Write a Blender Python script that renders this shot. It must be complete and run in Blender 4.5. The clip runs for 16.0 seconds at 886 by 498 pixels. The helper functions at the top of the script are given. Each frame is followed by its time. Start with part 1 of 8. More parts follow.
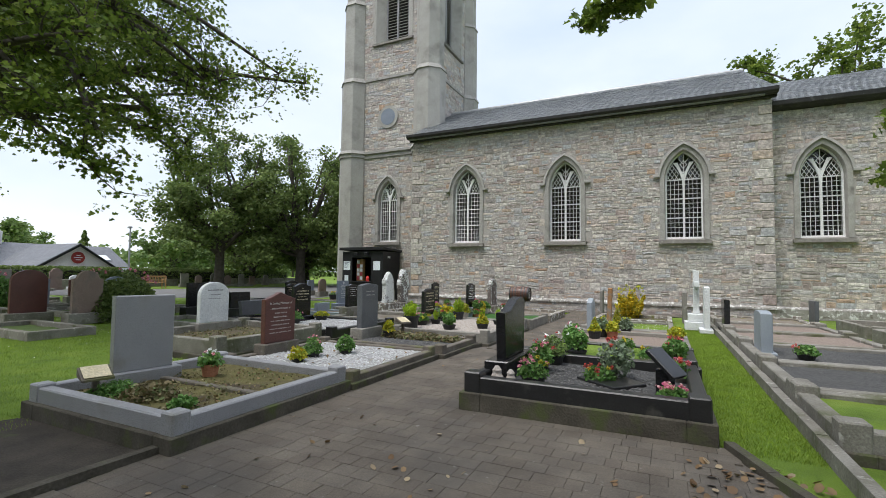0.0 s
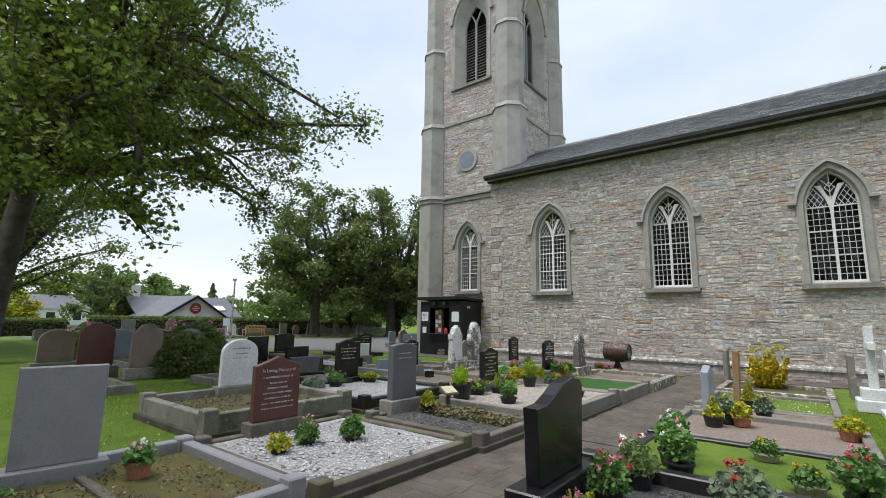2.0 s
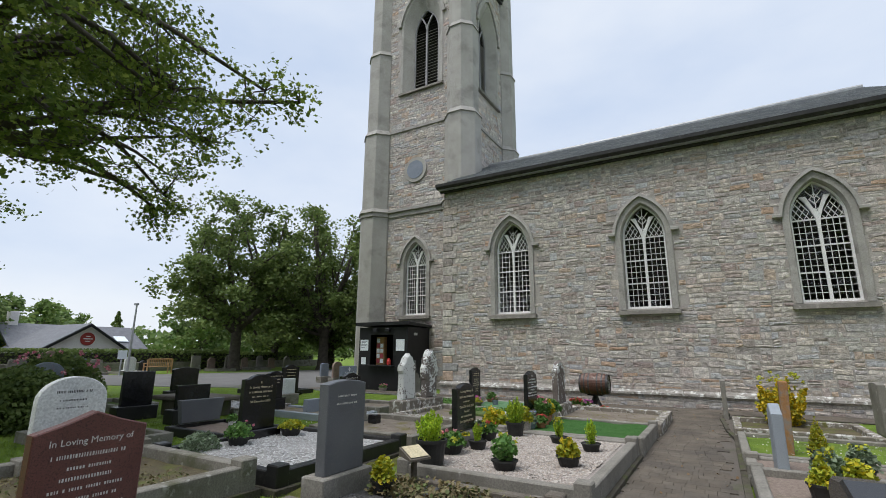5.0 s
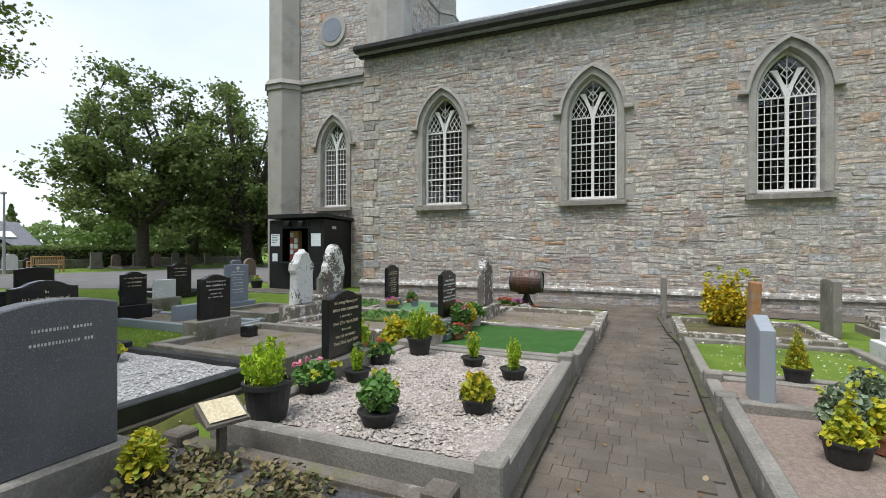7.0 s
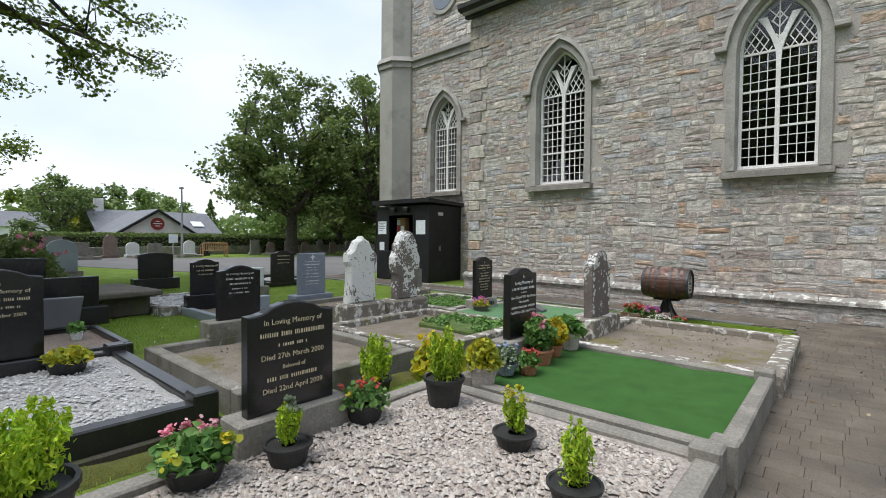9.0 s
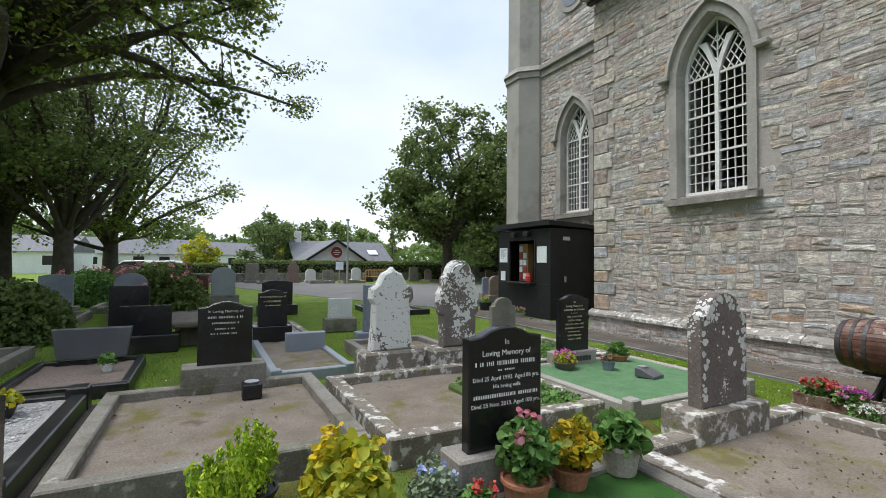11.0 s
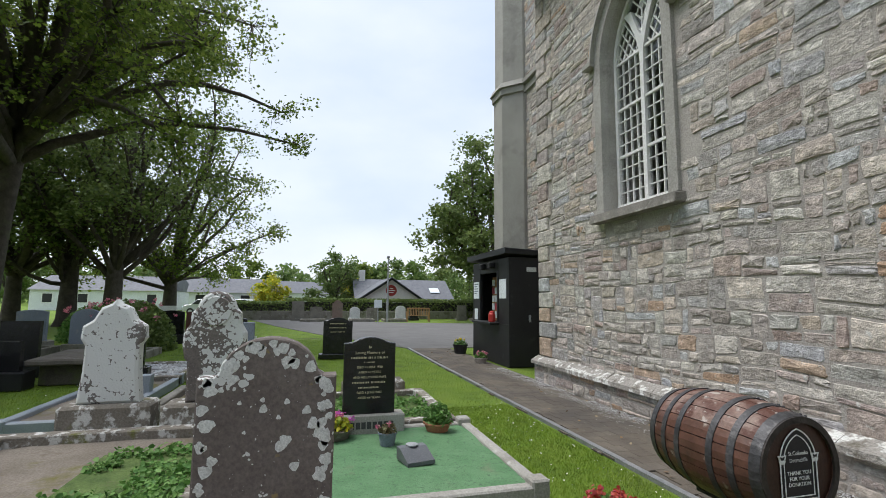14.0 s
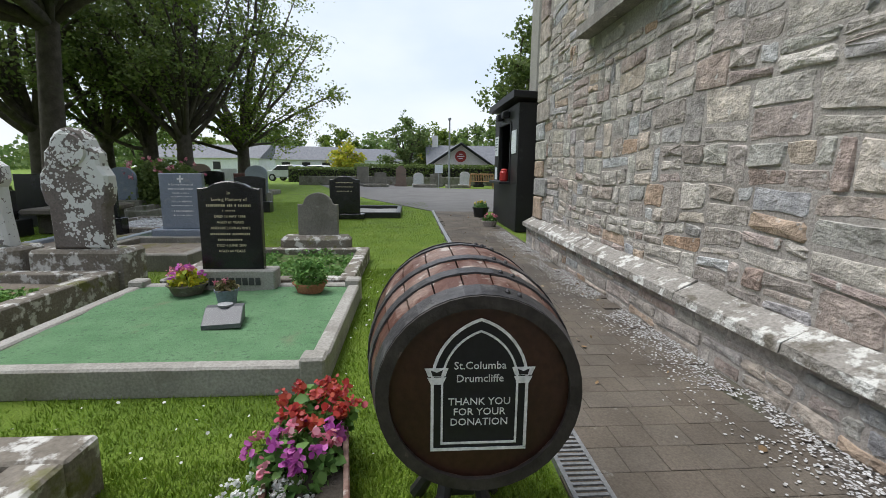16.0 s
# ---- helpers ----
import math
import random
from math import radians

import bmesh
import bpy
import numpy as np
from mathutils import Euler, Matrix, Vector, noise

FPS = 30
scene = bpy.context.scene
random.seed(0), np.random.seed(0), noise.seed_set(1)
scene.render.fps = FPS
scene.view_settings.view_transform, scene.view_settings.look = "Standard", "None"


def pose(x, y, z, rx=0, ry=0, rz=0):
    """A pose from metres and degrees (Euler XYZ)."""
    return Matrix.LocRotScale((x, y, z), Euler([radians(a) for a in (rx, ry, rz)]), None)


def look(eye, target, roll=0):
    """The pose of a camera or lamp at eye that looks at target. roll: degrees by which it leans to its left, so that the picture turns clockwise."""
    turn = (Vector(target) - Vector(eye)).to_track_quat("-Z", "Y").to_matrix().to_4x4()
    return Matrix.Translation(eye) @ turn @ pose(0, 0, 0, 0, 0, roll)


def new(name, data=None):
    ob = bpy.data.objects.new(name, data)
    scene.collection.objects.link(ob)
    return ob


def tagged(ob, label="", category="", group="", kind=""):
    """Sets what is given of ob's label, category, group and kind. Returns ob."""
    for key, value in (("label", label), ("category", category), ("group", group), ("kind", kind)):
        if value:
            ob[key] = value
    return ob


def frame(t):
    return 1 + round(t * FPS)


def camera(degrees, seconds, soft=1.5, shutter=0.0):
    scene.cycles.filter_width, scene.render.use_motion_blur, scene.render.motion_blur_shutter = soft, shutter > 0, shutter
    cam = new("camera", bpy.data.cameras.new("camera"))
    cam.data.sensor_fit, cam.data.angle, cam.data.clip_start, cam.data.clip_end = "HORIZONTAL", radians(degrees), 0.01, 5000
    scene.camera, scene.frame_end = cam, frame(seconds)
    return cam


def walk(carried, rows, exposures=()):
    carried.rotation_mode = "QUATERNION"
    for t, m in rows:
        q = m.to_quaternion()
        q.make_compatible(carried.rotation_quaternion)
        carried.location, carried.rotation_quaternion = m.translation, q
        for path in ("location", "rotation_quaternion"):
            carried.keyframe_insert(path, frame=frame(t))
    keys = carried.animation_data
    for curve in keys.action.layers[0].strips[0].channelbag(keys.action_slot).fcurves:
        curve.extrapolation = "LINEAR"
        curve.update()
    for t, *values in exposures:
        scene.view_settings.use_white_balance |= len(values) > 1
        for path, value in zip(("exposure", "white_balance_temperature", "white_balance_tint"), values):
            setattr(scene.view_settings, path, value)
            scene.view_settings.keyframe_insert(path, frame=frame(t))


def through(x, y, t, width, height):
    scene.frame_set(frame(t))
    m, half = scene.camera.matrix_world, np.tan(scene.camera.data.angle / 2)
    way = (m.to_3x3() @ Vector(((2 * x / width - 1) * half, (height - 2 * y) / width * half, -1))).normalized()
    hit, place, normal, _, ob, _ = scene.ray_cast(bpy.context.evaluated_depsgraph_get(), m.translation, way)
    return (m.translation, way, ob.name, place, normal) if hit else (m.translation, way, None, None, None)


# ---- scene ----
cam = camera(87.7, 16.0, 0.5)
METRES, EYE, TILT, LEAN, TURN = 18.0, 1.4, 0.0, 0.0, 25.6
ROWS = [
    (0.0, 0.0, 0.0, 0.0, -0.04, 2.99, -0.73),
    (0.5, 0.0097, 0.0252, 0.0003, 7.59, 2.11, -0.8),
    (1.0, 0.0249, 0.0515, 0.0028, 10.06, 2.06, -0.72),
    (1.5, 0.0374, 0.0785, 0.0067, 11.14, 4.29, -0.74),
    (2.0, 0.0431, 0.1028, 0.0084, 12.46, 8.78, -0.84),
    (2.5, 0.039, 0.1259, 0.0105, 13.1, 13.46, -0.98),
    (3.0, 0.0293, 0.145, 0.0135, 13.24, 19.7, -1.0),
    (3.5, 0.0189, 0.1646, 0.0173, 13.15, 26.21, -0.96),
    (4.0, 0.0081, 0.1871, 0.0151, 12.88, 28.55, -0.78),
    (4.5, 0.0013, 0.2143, 0.007, 10.79, 23.03, -0.65),
    (5.0, -0.005, 0.2416, 0.0026, 4.6, 12.64, -0.35),
    (7.5, 0.0386, 0.3932, 0.0026, -2.47, -0.32, -0.13),
    (8.0, 0.0505, 0.4234, 0.0016, -1.47, -0.65, -0.21),
    (8.5, 0.0624, 0.4532, 0.0013, 5.4, -1.01, -0.34),
    (9.0, 0.0703, 0.4831, 0.0008, 15.26, -1.46, -0.49),
    (11.5, 0.1347, 0.6424, 0.005, 38.21, 2.18, -0.51),
    (12.0, 0.1504, 0.6758, 0.004, 38.84, 1.91, -0.52),
    (12.5, 0.1655, 0.7069, 0.004, 43.55, 1.45, -0.54),
    (13.0, 0.1845, 0.7375, 0.0033, 49.2, 1.73, -0.56),
    (13.5, 0.2003, 0.7703, 0.0028, 50.16, 4.43, -0.58),
    (14.0, 0.2153, 0.8052, 0.0021, 49.08, 6.39, -0.52),
    (14.5, 0.2263, 0.8384, 0.0018, 48.88, 6.38, -0.45),
    (15.0, 0.2347, 0.8705, 0.0007, 51.75, 4.36, -0.49),
    (15.5, 0.2348, 0.9016, -0.0047, 53.94, 0.91, -0.43),
    (16.0, 0.2271, 0.9284, -0.0124, 60.4, -9.78, -0.66),
]
walk(cam, [(t, pose(0, 0, EYE, TILT, LEAN, TURN) @ pose(METRES * x, METRES * y, METRES * z, 90 + pitch, roll, yaw)) for t, x, y, z, yaw, pitch, roll in ROWS], exposures=[(0.0, 0.60), (1.5, 0.58), (2.5, 0.46), (3.5, 0.24), (4.5, 0.09), (5.2, 0.42), (7.5, 0.67), (9.0, 0.65), (12.0, 0.62), (13.0, 0.60), (15.0, 0.46), (16.0, 0.52)])


# ---- world, sun, exposure ----
world = bpy.data.worlds.new("world")
scene.world = world
world.use_nodes = True
_n, _l = world.node_tree.nodes, world.node_tree.links
_n.clear()
_sky = _n.new("ShaderNodeTexSky")
_sky.sky_type, _sky.sun_disc = "NISHITA", False
_sky.sun_elevation, _sky.sun_rotation = radians(48), radians(200)
_sky.air_density, _sky.dust_density = 1.0, 2.0
_skyk = _n.new("ShaderNodeMix"); _skyk.data_type, _skyk.blend_type = "RGBA", "MULTIPLY"
_skyk.inputs[0].default_value = 1.0
_skyk.inputs[7].default_value = (0.10, 0.10, 0.10, 1)
_co = _n.new("ShaderNodeTexCoord")
_map = _n.new("ShaderNodeMapping"); _map.inputs["Scale"].default_value = (1.3, 1.3, 3.0)
_cl = _n.new("ShaderNodeTexNoise"); _cl.inputs["Scale"].default_value, _cl.inputs["Detail"].default_value = 1.5, 5
_rmp = _n.new("ShaderNodeValToRGB")
_e = _rmp.color_ramp.elements
_e[0].position, _e[0].color = 0.30, (0.59, 0.70, 0.89, 1)
_e[1].position, _e[1].color = 0.66, (0.81, 0.875, 0.98, 1)
_sep = _n.new("ShaderNodeSeparateXYZ")
_hz = _n.new("ShaderNodeMapRange")
_hz.inputs[1].default_value, _hz.inputs[2].default_value = 0.0, 0.16
_hz.inputs[3].default_value, _hz.inputs[4].default_value = 0.55, 0.0
_mh = _n.new("ShaderNodeMix"); _mh.data_type = "RGBA"
_mh.inputs[7].default_value = (0.97, 0.98, 0.99, 1)
_mx = _n.new("ShaderNodeMix"); _mx.data_type = "RGBA"
_mx.inputs[0].default_value = 0.88
_bg = _n.new("ShaderNodeBackground"); _bg.inputs[1].default_value = 0.86
_out = _n.new("ShaderNodeOutputWorld")
_l.new(_co.outputs["Generated"], _map.inputs[0]); _l.new(_map.outputs[0], _cl.inputs[0])
_l.new(_cl.outputs[0], _rmp.inputs[0])
_l.new(_co.outputs["Generated"], _sep.inputs[0]); _l.new(_sep.outputs[2], _hz.inputs[0])
_l.new(_hz.outputs[0], _mh.inputs[0]); _l.new(_rmp.outputs[0], _mh.inputs[6])
_l.new(_sky.outputs[0], _skyk.inputs[6])
_l.new(_skyk.outputs[2], _mx.inputs[6]); _l.new(_mh.outputs[2], _mx.inputs[7])
_l.new(_mx.outputs[2], _bg.inputs[0]); _l.new(_bg.outputs[0], _out.inputs[0])
_sun = bpy.data.lights.new("sun", "SUN")
_sun.energy, _sun.angle, _sun.color = 2.3, radians(35), (1.0, 0.975, 0.95)
new("sun", _sun).matrix_world = look((0, 0, 60), (12, 24, 0))


# ---- materials ----
def mat(name, cols, scale=6.0, rough=0.8, bump=0.25, bscale=50.0, metal=0.0, vary="", spots=None, spec=0.4, mix=0.55, bdist=0.01, coat=0.0, sheen=0.0):
    """cols: colours spread by noise (or per piece where vary is 'object' or 'island'); spots: (colour, scale, from, to) patches on top."""
    m = bpy.data.materials.new(name)
    m.use_nodes = True
    n, l = m.node_tree.nodes, m.node_tree.links
    b = n["Principled BSDF"]
    b.inputs["Roughness"].default_value, b.inputs["Metallic"].default_value = rough, metal
    b.inputs["Specular IOR Level"].default_value, b.inputs["Coat Weight"].default_value = spec, coat
    geo = n.new("ShaderNodeNewGeometry")
    big, fine = n.new("ShaderNodeTexNoise"), n.new("ShaderNodeTexNoise")
    big.inputs["Scale"].default_value, big.inputs["Detail"].default_value = scale, 6
    fine.inputs["Scale"].default_value, fine.inputs["Detail"].default_value = bscale, 4
    l.new(geo.outputs["Position"], big.inputs[0]); l.new(geo.outputs["Position"], fine.inputs[0])
    ramp = n.new("ShaderNodeValToRGB")
    e = ramp.color_ramp.elements
    k = len(cols)
    while len(e) < k:
        e.new(0.5)
    for i, c in enumerate(cols):
        e[i].position = (i + 0.5) / k if vary else 0.3 + 0.4 * i / max(1, k - 1)
        e[i].color = (*c, 1)
    if vary:
        if vary == "object":
            src = n.new("ShaderNodeObjectInfo").outputs["Random"]
        else:
            src = geo.outputs["Random Per Island"]
        l.new(src, ramp.inputs[0])
        # the grain of each piece, on top of its own colour
        hsv = n.new("ShaderNodeHueSaturation")
        rng = n.new("ShaderNodeMapRange")
        rng.inputs[1].default_value, rng.inputs[2].default_value = 0.3, 0.7
        rng.inputs[3].default_value, rng.inputs[4].default_value = 1 - mix * 0.5, 1 + mix * 0.5
        l.new(big.outputs[0], rng.inputs[0]); l.new(rng.outputs[0], hsv.inputs["Value"])
        l.new(ramp.outputs[0], hsv.inputs["Color"])
        col = hsv.outputs[0]
    else:
        l.new(big.outputs[0], ramp.inputs[0])
        col = ramp.outputs[0]
    fm = n.new("ShaderNodeMapRange")
    fm.inputs[1].default_value, fm.inputs[2].default_value = 0.3, 0.7
    fm.inputs[3].default_value, fm.inputs[4].default_value = 0.78, 1.2
    mul = n.new("ShaderNodeVectorMath"); mul.operation = "SCALE"
    l.new(fine.outputs[0], fm.inputs[0]); l.new(col, mul.inputs[0]); l.new(fm.outputs[0], mul.inputs["Scale"])
    col = mul.outputs[0]
    for sc, ss, lo, hi in spots or ():
        sn = n.new("ShaderNodeTexNoise")
        sn.inputs["Scale"].default_value, sn.inputs["Detail"].default_value, sn.inputs["Roughness"].default_value = ss, 5, 0.6
        l.new(geo.outputs["Position"], sn.inputs[0])
        sr = n.new("ShaderNodeMapRange"); sr.inputs[1].default_value, sr.inputs[2].default_value = lo, hi
        mm = n.new("ShaderNodeMix"); mm.data_type = "RGBA"; mm.inputs[7].default_value = (*sc, 1)
        l.new(sn.outputs[0], sr.inputs[0]); l.new(sr.outputs[0], mm.inputs[0]); l.new(col, mm.inputs[6])
        col = mm.outputs[2]
    l.new(col, b.inputs["Base Color"])
    if bump:
        add = n.new("ShaderNodeMath"); add.operation = "ADD"
        bp = n.new("ShaderNodeBump")
        bp.inputs["Strength"].default_value, bp.inputs["Distance"].default_value = bump, bdist
        l.new(fine.outputs[0], add.inputs[0]); l.new(big.outputs[0], add.inputs[1])
        l.new(add.outputs[0], bp.inputs["Height"]); l.new(bp.outputs[0], b.inputs["Normal"])
    return m


STONES = [(0.407, 0.368, 0.33), (0.519, 0.49, 0.438), (0.349, 0.311, 0.285), (0.568, 0.509, 0.445), (0.42, 0.38, 0.352), (0.448, 0.459, 0.465), (0.283, 0.251, 0.225),
          (0.467, 0.41, 0.354), (0.326, 0.262, 0.241), (0.479, 0.417, 0.382), (0.456, 0.411, 0.382), (0.387, 0.393, 0.415), (0.393, 0.301, 0.257), (0.533, 0.509, 0.468),
          (0.431, 0.392, 0.353), (0.339, 0.334, 0.329), (0.482, 0.465, 0.412), (0.413, 0.284, 0.197), (0.584, 0.548, 0.5), (0.432, 0.398, 0.364)]


def rubblemat(name, vary):
    """Split-faced rubble: each stone of its own colour, bedded grain along the courses, a rare rust-coloured stone, lichen and soot."""
    m = mat(name, STONES, 9, 0.92, 0, 34, vary=vary, mix=0.6, spots=[((0.24, 0.215, 0.195), 4.0, 0.60, 0.80), ((0.56, 0.55, 0.525), 14, 0.61, 0.72)])
    n, l = m.node_tree.nodes, m.node_tree.links
    b = n["Principled BSDF"]
    geo, mp = n.new("ShaderNodeNewGeometry"), n.new("ShaderNodeMapping")
    mp.inputs["Scale"].default_value = (8.0, 8.0, 12.0)
    bed, grit, add, bp = n.new("ShaderNodeTexNoise"), n.new("ShaderNodeTexNoise"), n.new("ShaderNodeMath"), n.new("ShaderNodeBump")
    bed.inputs["Scale"].default_value, bed.inputs["Detail"].default_value, bed.inputs["Roughness"].default_value = 1.0, 7, 0.62
    grit.inputs["Scale"].default_value, grit.inputs["Detail"].default_value = 60, 5
    add.operation = "MULTIPLY_ADD"; add.inputs[1].default_value = 0.25
    bp.inputs["Strength"].default_value, bp.inputs["Distance"].default_value = 0.85, 0.04
    l.new(geo.outputs["Position"], mp.inputs[0]); l.new(mp.outputs[0], bed.inputs[0]); l.new(geo.outputs["Position"], grit.inputs[0])
    l.new(grit.outputs[0], add.inputs[0]); l.new(bed.outputs[0], add.inputs[2]); l.new(add.outputs[0], bp.inputs["Height"]); l.new(bp.outputs[0], b.inputs["Normal"])
    src = b.inputs["Base Color"].links[0].from_socket
    rg, sc = n.new("ShaderNodeMapRange"), n.new("ShaderNodeVectorMath")
    rg.inputs[1].default_value, rg.inputs[2].default_value, rg.inputs[3].default_value, rg.inputs[4].default_value = 0.3, 0.7, 0.74, 1.26
    sc.operation = "SCALE"
    l.new(bed.outputs[0], rg.inputs[0]); l.new(src, sc.inputs[0]); l.new(rg.outputs[0], sc.inputs["Scale"]); l.new(sc.outputs[0], b.inputs["Base Color"])
    return m


M_rub = rubblemat("rubble stone", "island")
M_rubo = rubblemat("rubble stone piece", "object")
M_mortar = mat("lime mortar", [(0.36, 0.33, 0.305), (0.45, 0.42, 0.39)], 3, 0.95, 0.6, 70, spots=[((0.23, 0.21, 0.19), 1.3, 0.55, 0.75)])
M_dress = mat("dressed limestone", [(0.30, 0.288, 0.265), (0.39, 0.375, 0.348)], 3.5, 0.85, 0.3, 60, spots=[((0.16, 0.15, 0.135), 2.2, 0.56, 0.75), ((0.43, 0.42, 0.38), 11, 0.62, 0.72)])
M_sill = mat("weathered sill stone", [(0.15, 0.14, 0.125), (0.24, 0.225, 0.20)], 5, 0.9, 0.4, 60, spots=[((0.36, 0.35, 0.31), 8, 0.58, 0.7)])
M_rend = mat("cement render", [(0.33, 0.318, 0.29), (0.41, 0.395, 0.365)], 1.4, 0.9, 0.25, 45, spots=[((0.20, 0.19, 0.17), 0.9, 0.55, 0.75), ((0.40, 0.39, 0.35), 3.0, 0.62, 0.76)])
M_pin = mat("lichened pinnacle stone", [(0.27, 0.25, 0.19), (0.34, 0.32, 0.27)], 2.5, 0.9, 0.3, 40, spots=[((0.38, 0.32, 0.15), 2.0, 0.52, 0.70)])
M_slate = mat("roof slate", [(0.25, 0.262, 0.28), (0.30, 0.312, 0.328), (0.27, 0.28, 0.298), (0.335, 0.342, 0.352)], 5, 0.32, 0.08, 60, vary="island", mix=0.5, spec=0.6, spots=[((0.24, 0.24, 0.225), 1.2, 0.58, 0.75)])
M_black = mat("black paint", [(0.012, 0.012, 0.014), (0.02, 0.02, 0.022)], 3, 0.5, 0.12, 40, spots=[((0.045, 0.045, 0.045), 4, 0.62, 0.8)])
M_gutter = mat("dark gutter", [(0.022, 0.021, 0.022), (0.04, 0.038, 0.037)], 3, 0.55, 0.15, 40, spots=[((0.10, 0.10, 0.09), 6, 0.6, 0.75)])
M_white = mat("white window paint", [(0.72, 0.72, 0.71), (0.82, 0.82, 0.81)], 5, 0.5, 0.08, 60)
M_paper = mat("white notice paper", [(0.74, 0.80, 0.84), (0.80, 0.85, 0.88)], 6, 0.6, 0.02, 60)
M_lgran = mat("grey granite", [(0.27, 0.27, 0.28), (0.33, 0.33, 0.34)], 2, 0.45, 0.08, 220, spots=[((0.18, 0.18, 0.19), 130, 0.5, 0.62), ((0.20, 0.19, 0.16), 2.0, 0.58, 0.8)])
M_dgran = mat("dark grey granite", [(0.085, 0.09, 0.10), (0.12, 0.125, 0.135)], 2, 0.4, 0.06, 200, spots=[((0.20, 0.20, 0.21), 140, 0.56, 0.64)])
M_bgran = mat("polished black granite", [(0.010, 0.010, 0.011), (0.016, 0.016, 0.018)], 3, 0.22, 0.03, 120, spec=0.5, spots=[((0.06, 0.06, 0.058), 3.0, 0.62, 0.85)])
M_bkerb = mat("black granite kerb", [(0.014, 0.014, 0.015), (0.028, 0.028, 0.028)], 3, 0.32, 0.06, 90, spots=[((0.09, 0.085, 0.075), 4.0, 0.58, 0.78)])
M_rgran = mat("red-brown granite", [(0.10, 0.038, 0.032), (0.14, 0.055, 0.045)], 3, 0.35, 0.05, 180, spots=[((0.05, 0.022, 0.02), 120, 0.52, 0.64)])
M_blue = mat("blue-grey limestone", [(0.17, 0.20, 0.25), (0.23, 0.26, 0.31)], 2, 0.6, 0.1, 80, spots=[((0.32, 0.33, 0.33), 5, 0.6, 0.75)])
M_bluel = mat("pale blue-grey granite", [(0.25, 0.285, 0.325), (0.31, 0.345, 0.38)], 2, 0.5, 0.08, 120)
M_wstone = mat("whitewashed stone", [(0.60, 0.62, 0.63), (0.70, 0.71, 0.70)], 4, 0.8, 0.2, 50, spots=[((0.40, 0.40, 0.37), 5, 0.6, 0.78)])
M_conc = mat("weathered concrete", [(0.178, 0.166, 0.14), (0.255, 0.242, 0.212)], 3, 0.95, 0.5, 60, spots=[((0.10, 0.105, 0.055), 2.6, 0.52, 0.70), ((0.40, 0.39, 0.35), 9, 0.60, 0.70), ((0.13, 0.115, 0.095), 1.3, 0.56, 0.75)])
M_kerbl = mat("pale grey kerb", [(0.30, 0.285, 0.255), (0.38, 0.365, 0.335)], 3, 0.85, 0.3, 70, spots=[((0.20, 0.185, 0.16), 2.2, 0.56, 0.74), ((0.50, 0.49, 0.46), 9, 0.62, 0.74)])
M_kerbg = mat("grey kerb stone", [(0.181, 0.172, 0.15), (0.263, 0.246, 0.217)], 3, 0.85, 0.35, 60, spots=[((0.13, 0.12, 0.10), 1.8, 0.54, 0.74), ((0.38, 0.37, 0.34), 7, 0.62, 0.74)])
M_brown = mat("brown mossy kerb", [(0.10, 0.085, 0.07), (0.17, 0.15, 0.125)], 4, 0.9, 0.5, 60, spots=[((0.12, 0.125, 0.045), 2.2, 0.54, 0.68), ((0.27, 0.26, 0.23), 8, 0.62, 0.72)])
M_foot = mat("dark mossy footing", [(0.055, 0.048, 0.036), (0.10, 0.09, 0.07)], 4, 0.95, 0.6, 50, spots=[((0.075, 0.09, 0.03), 3.0, 0.52, 0.66)])


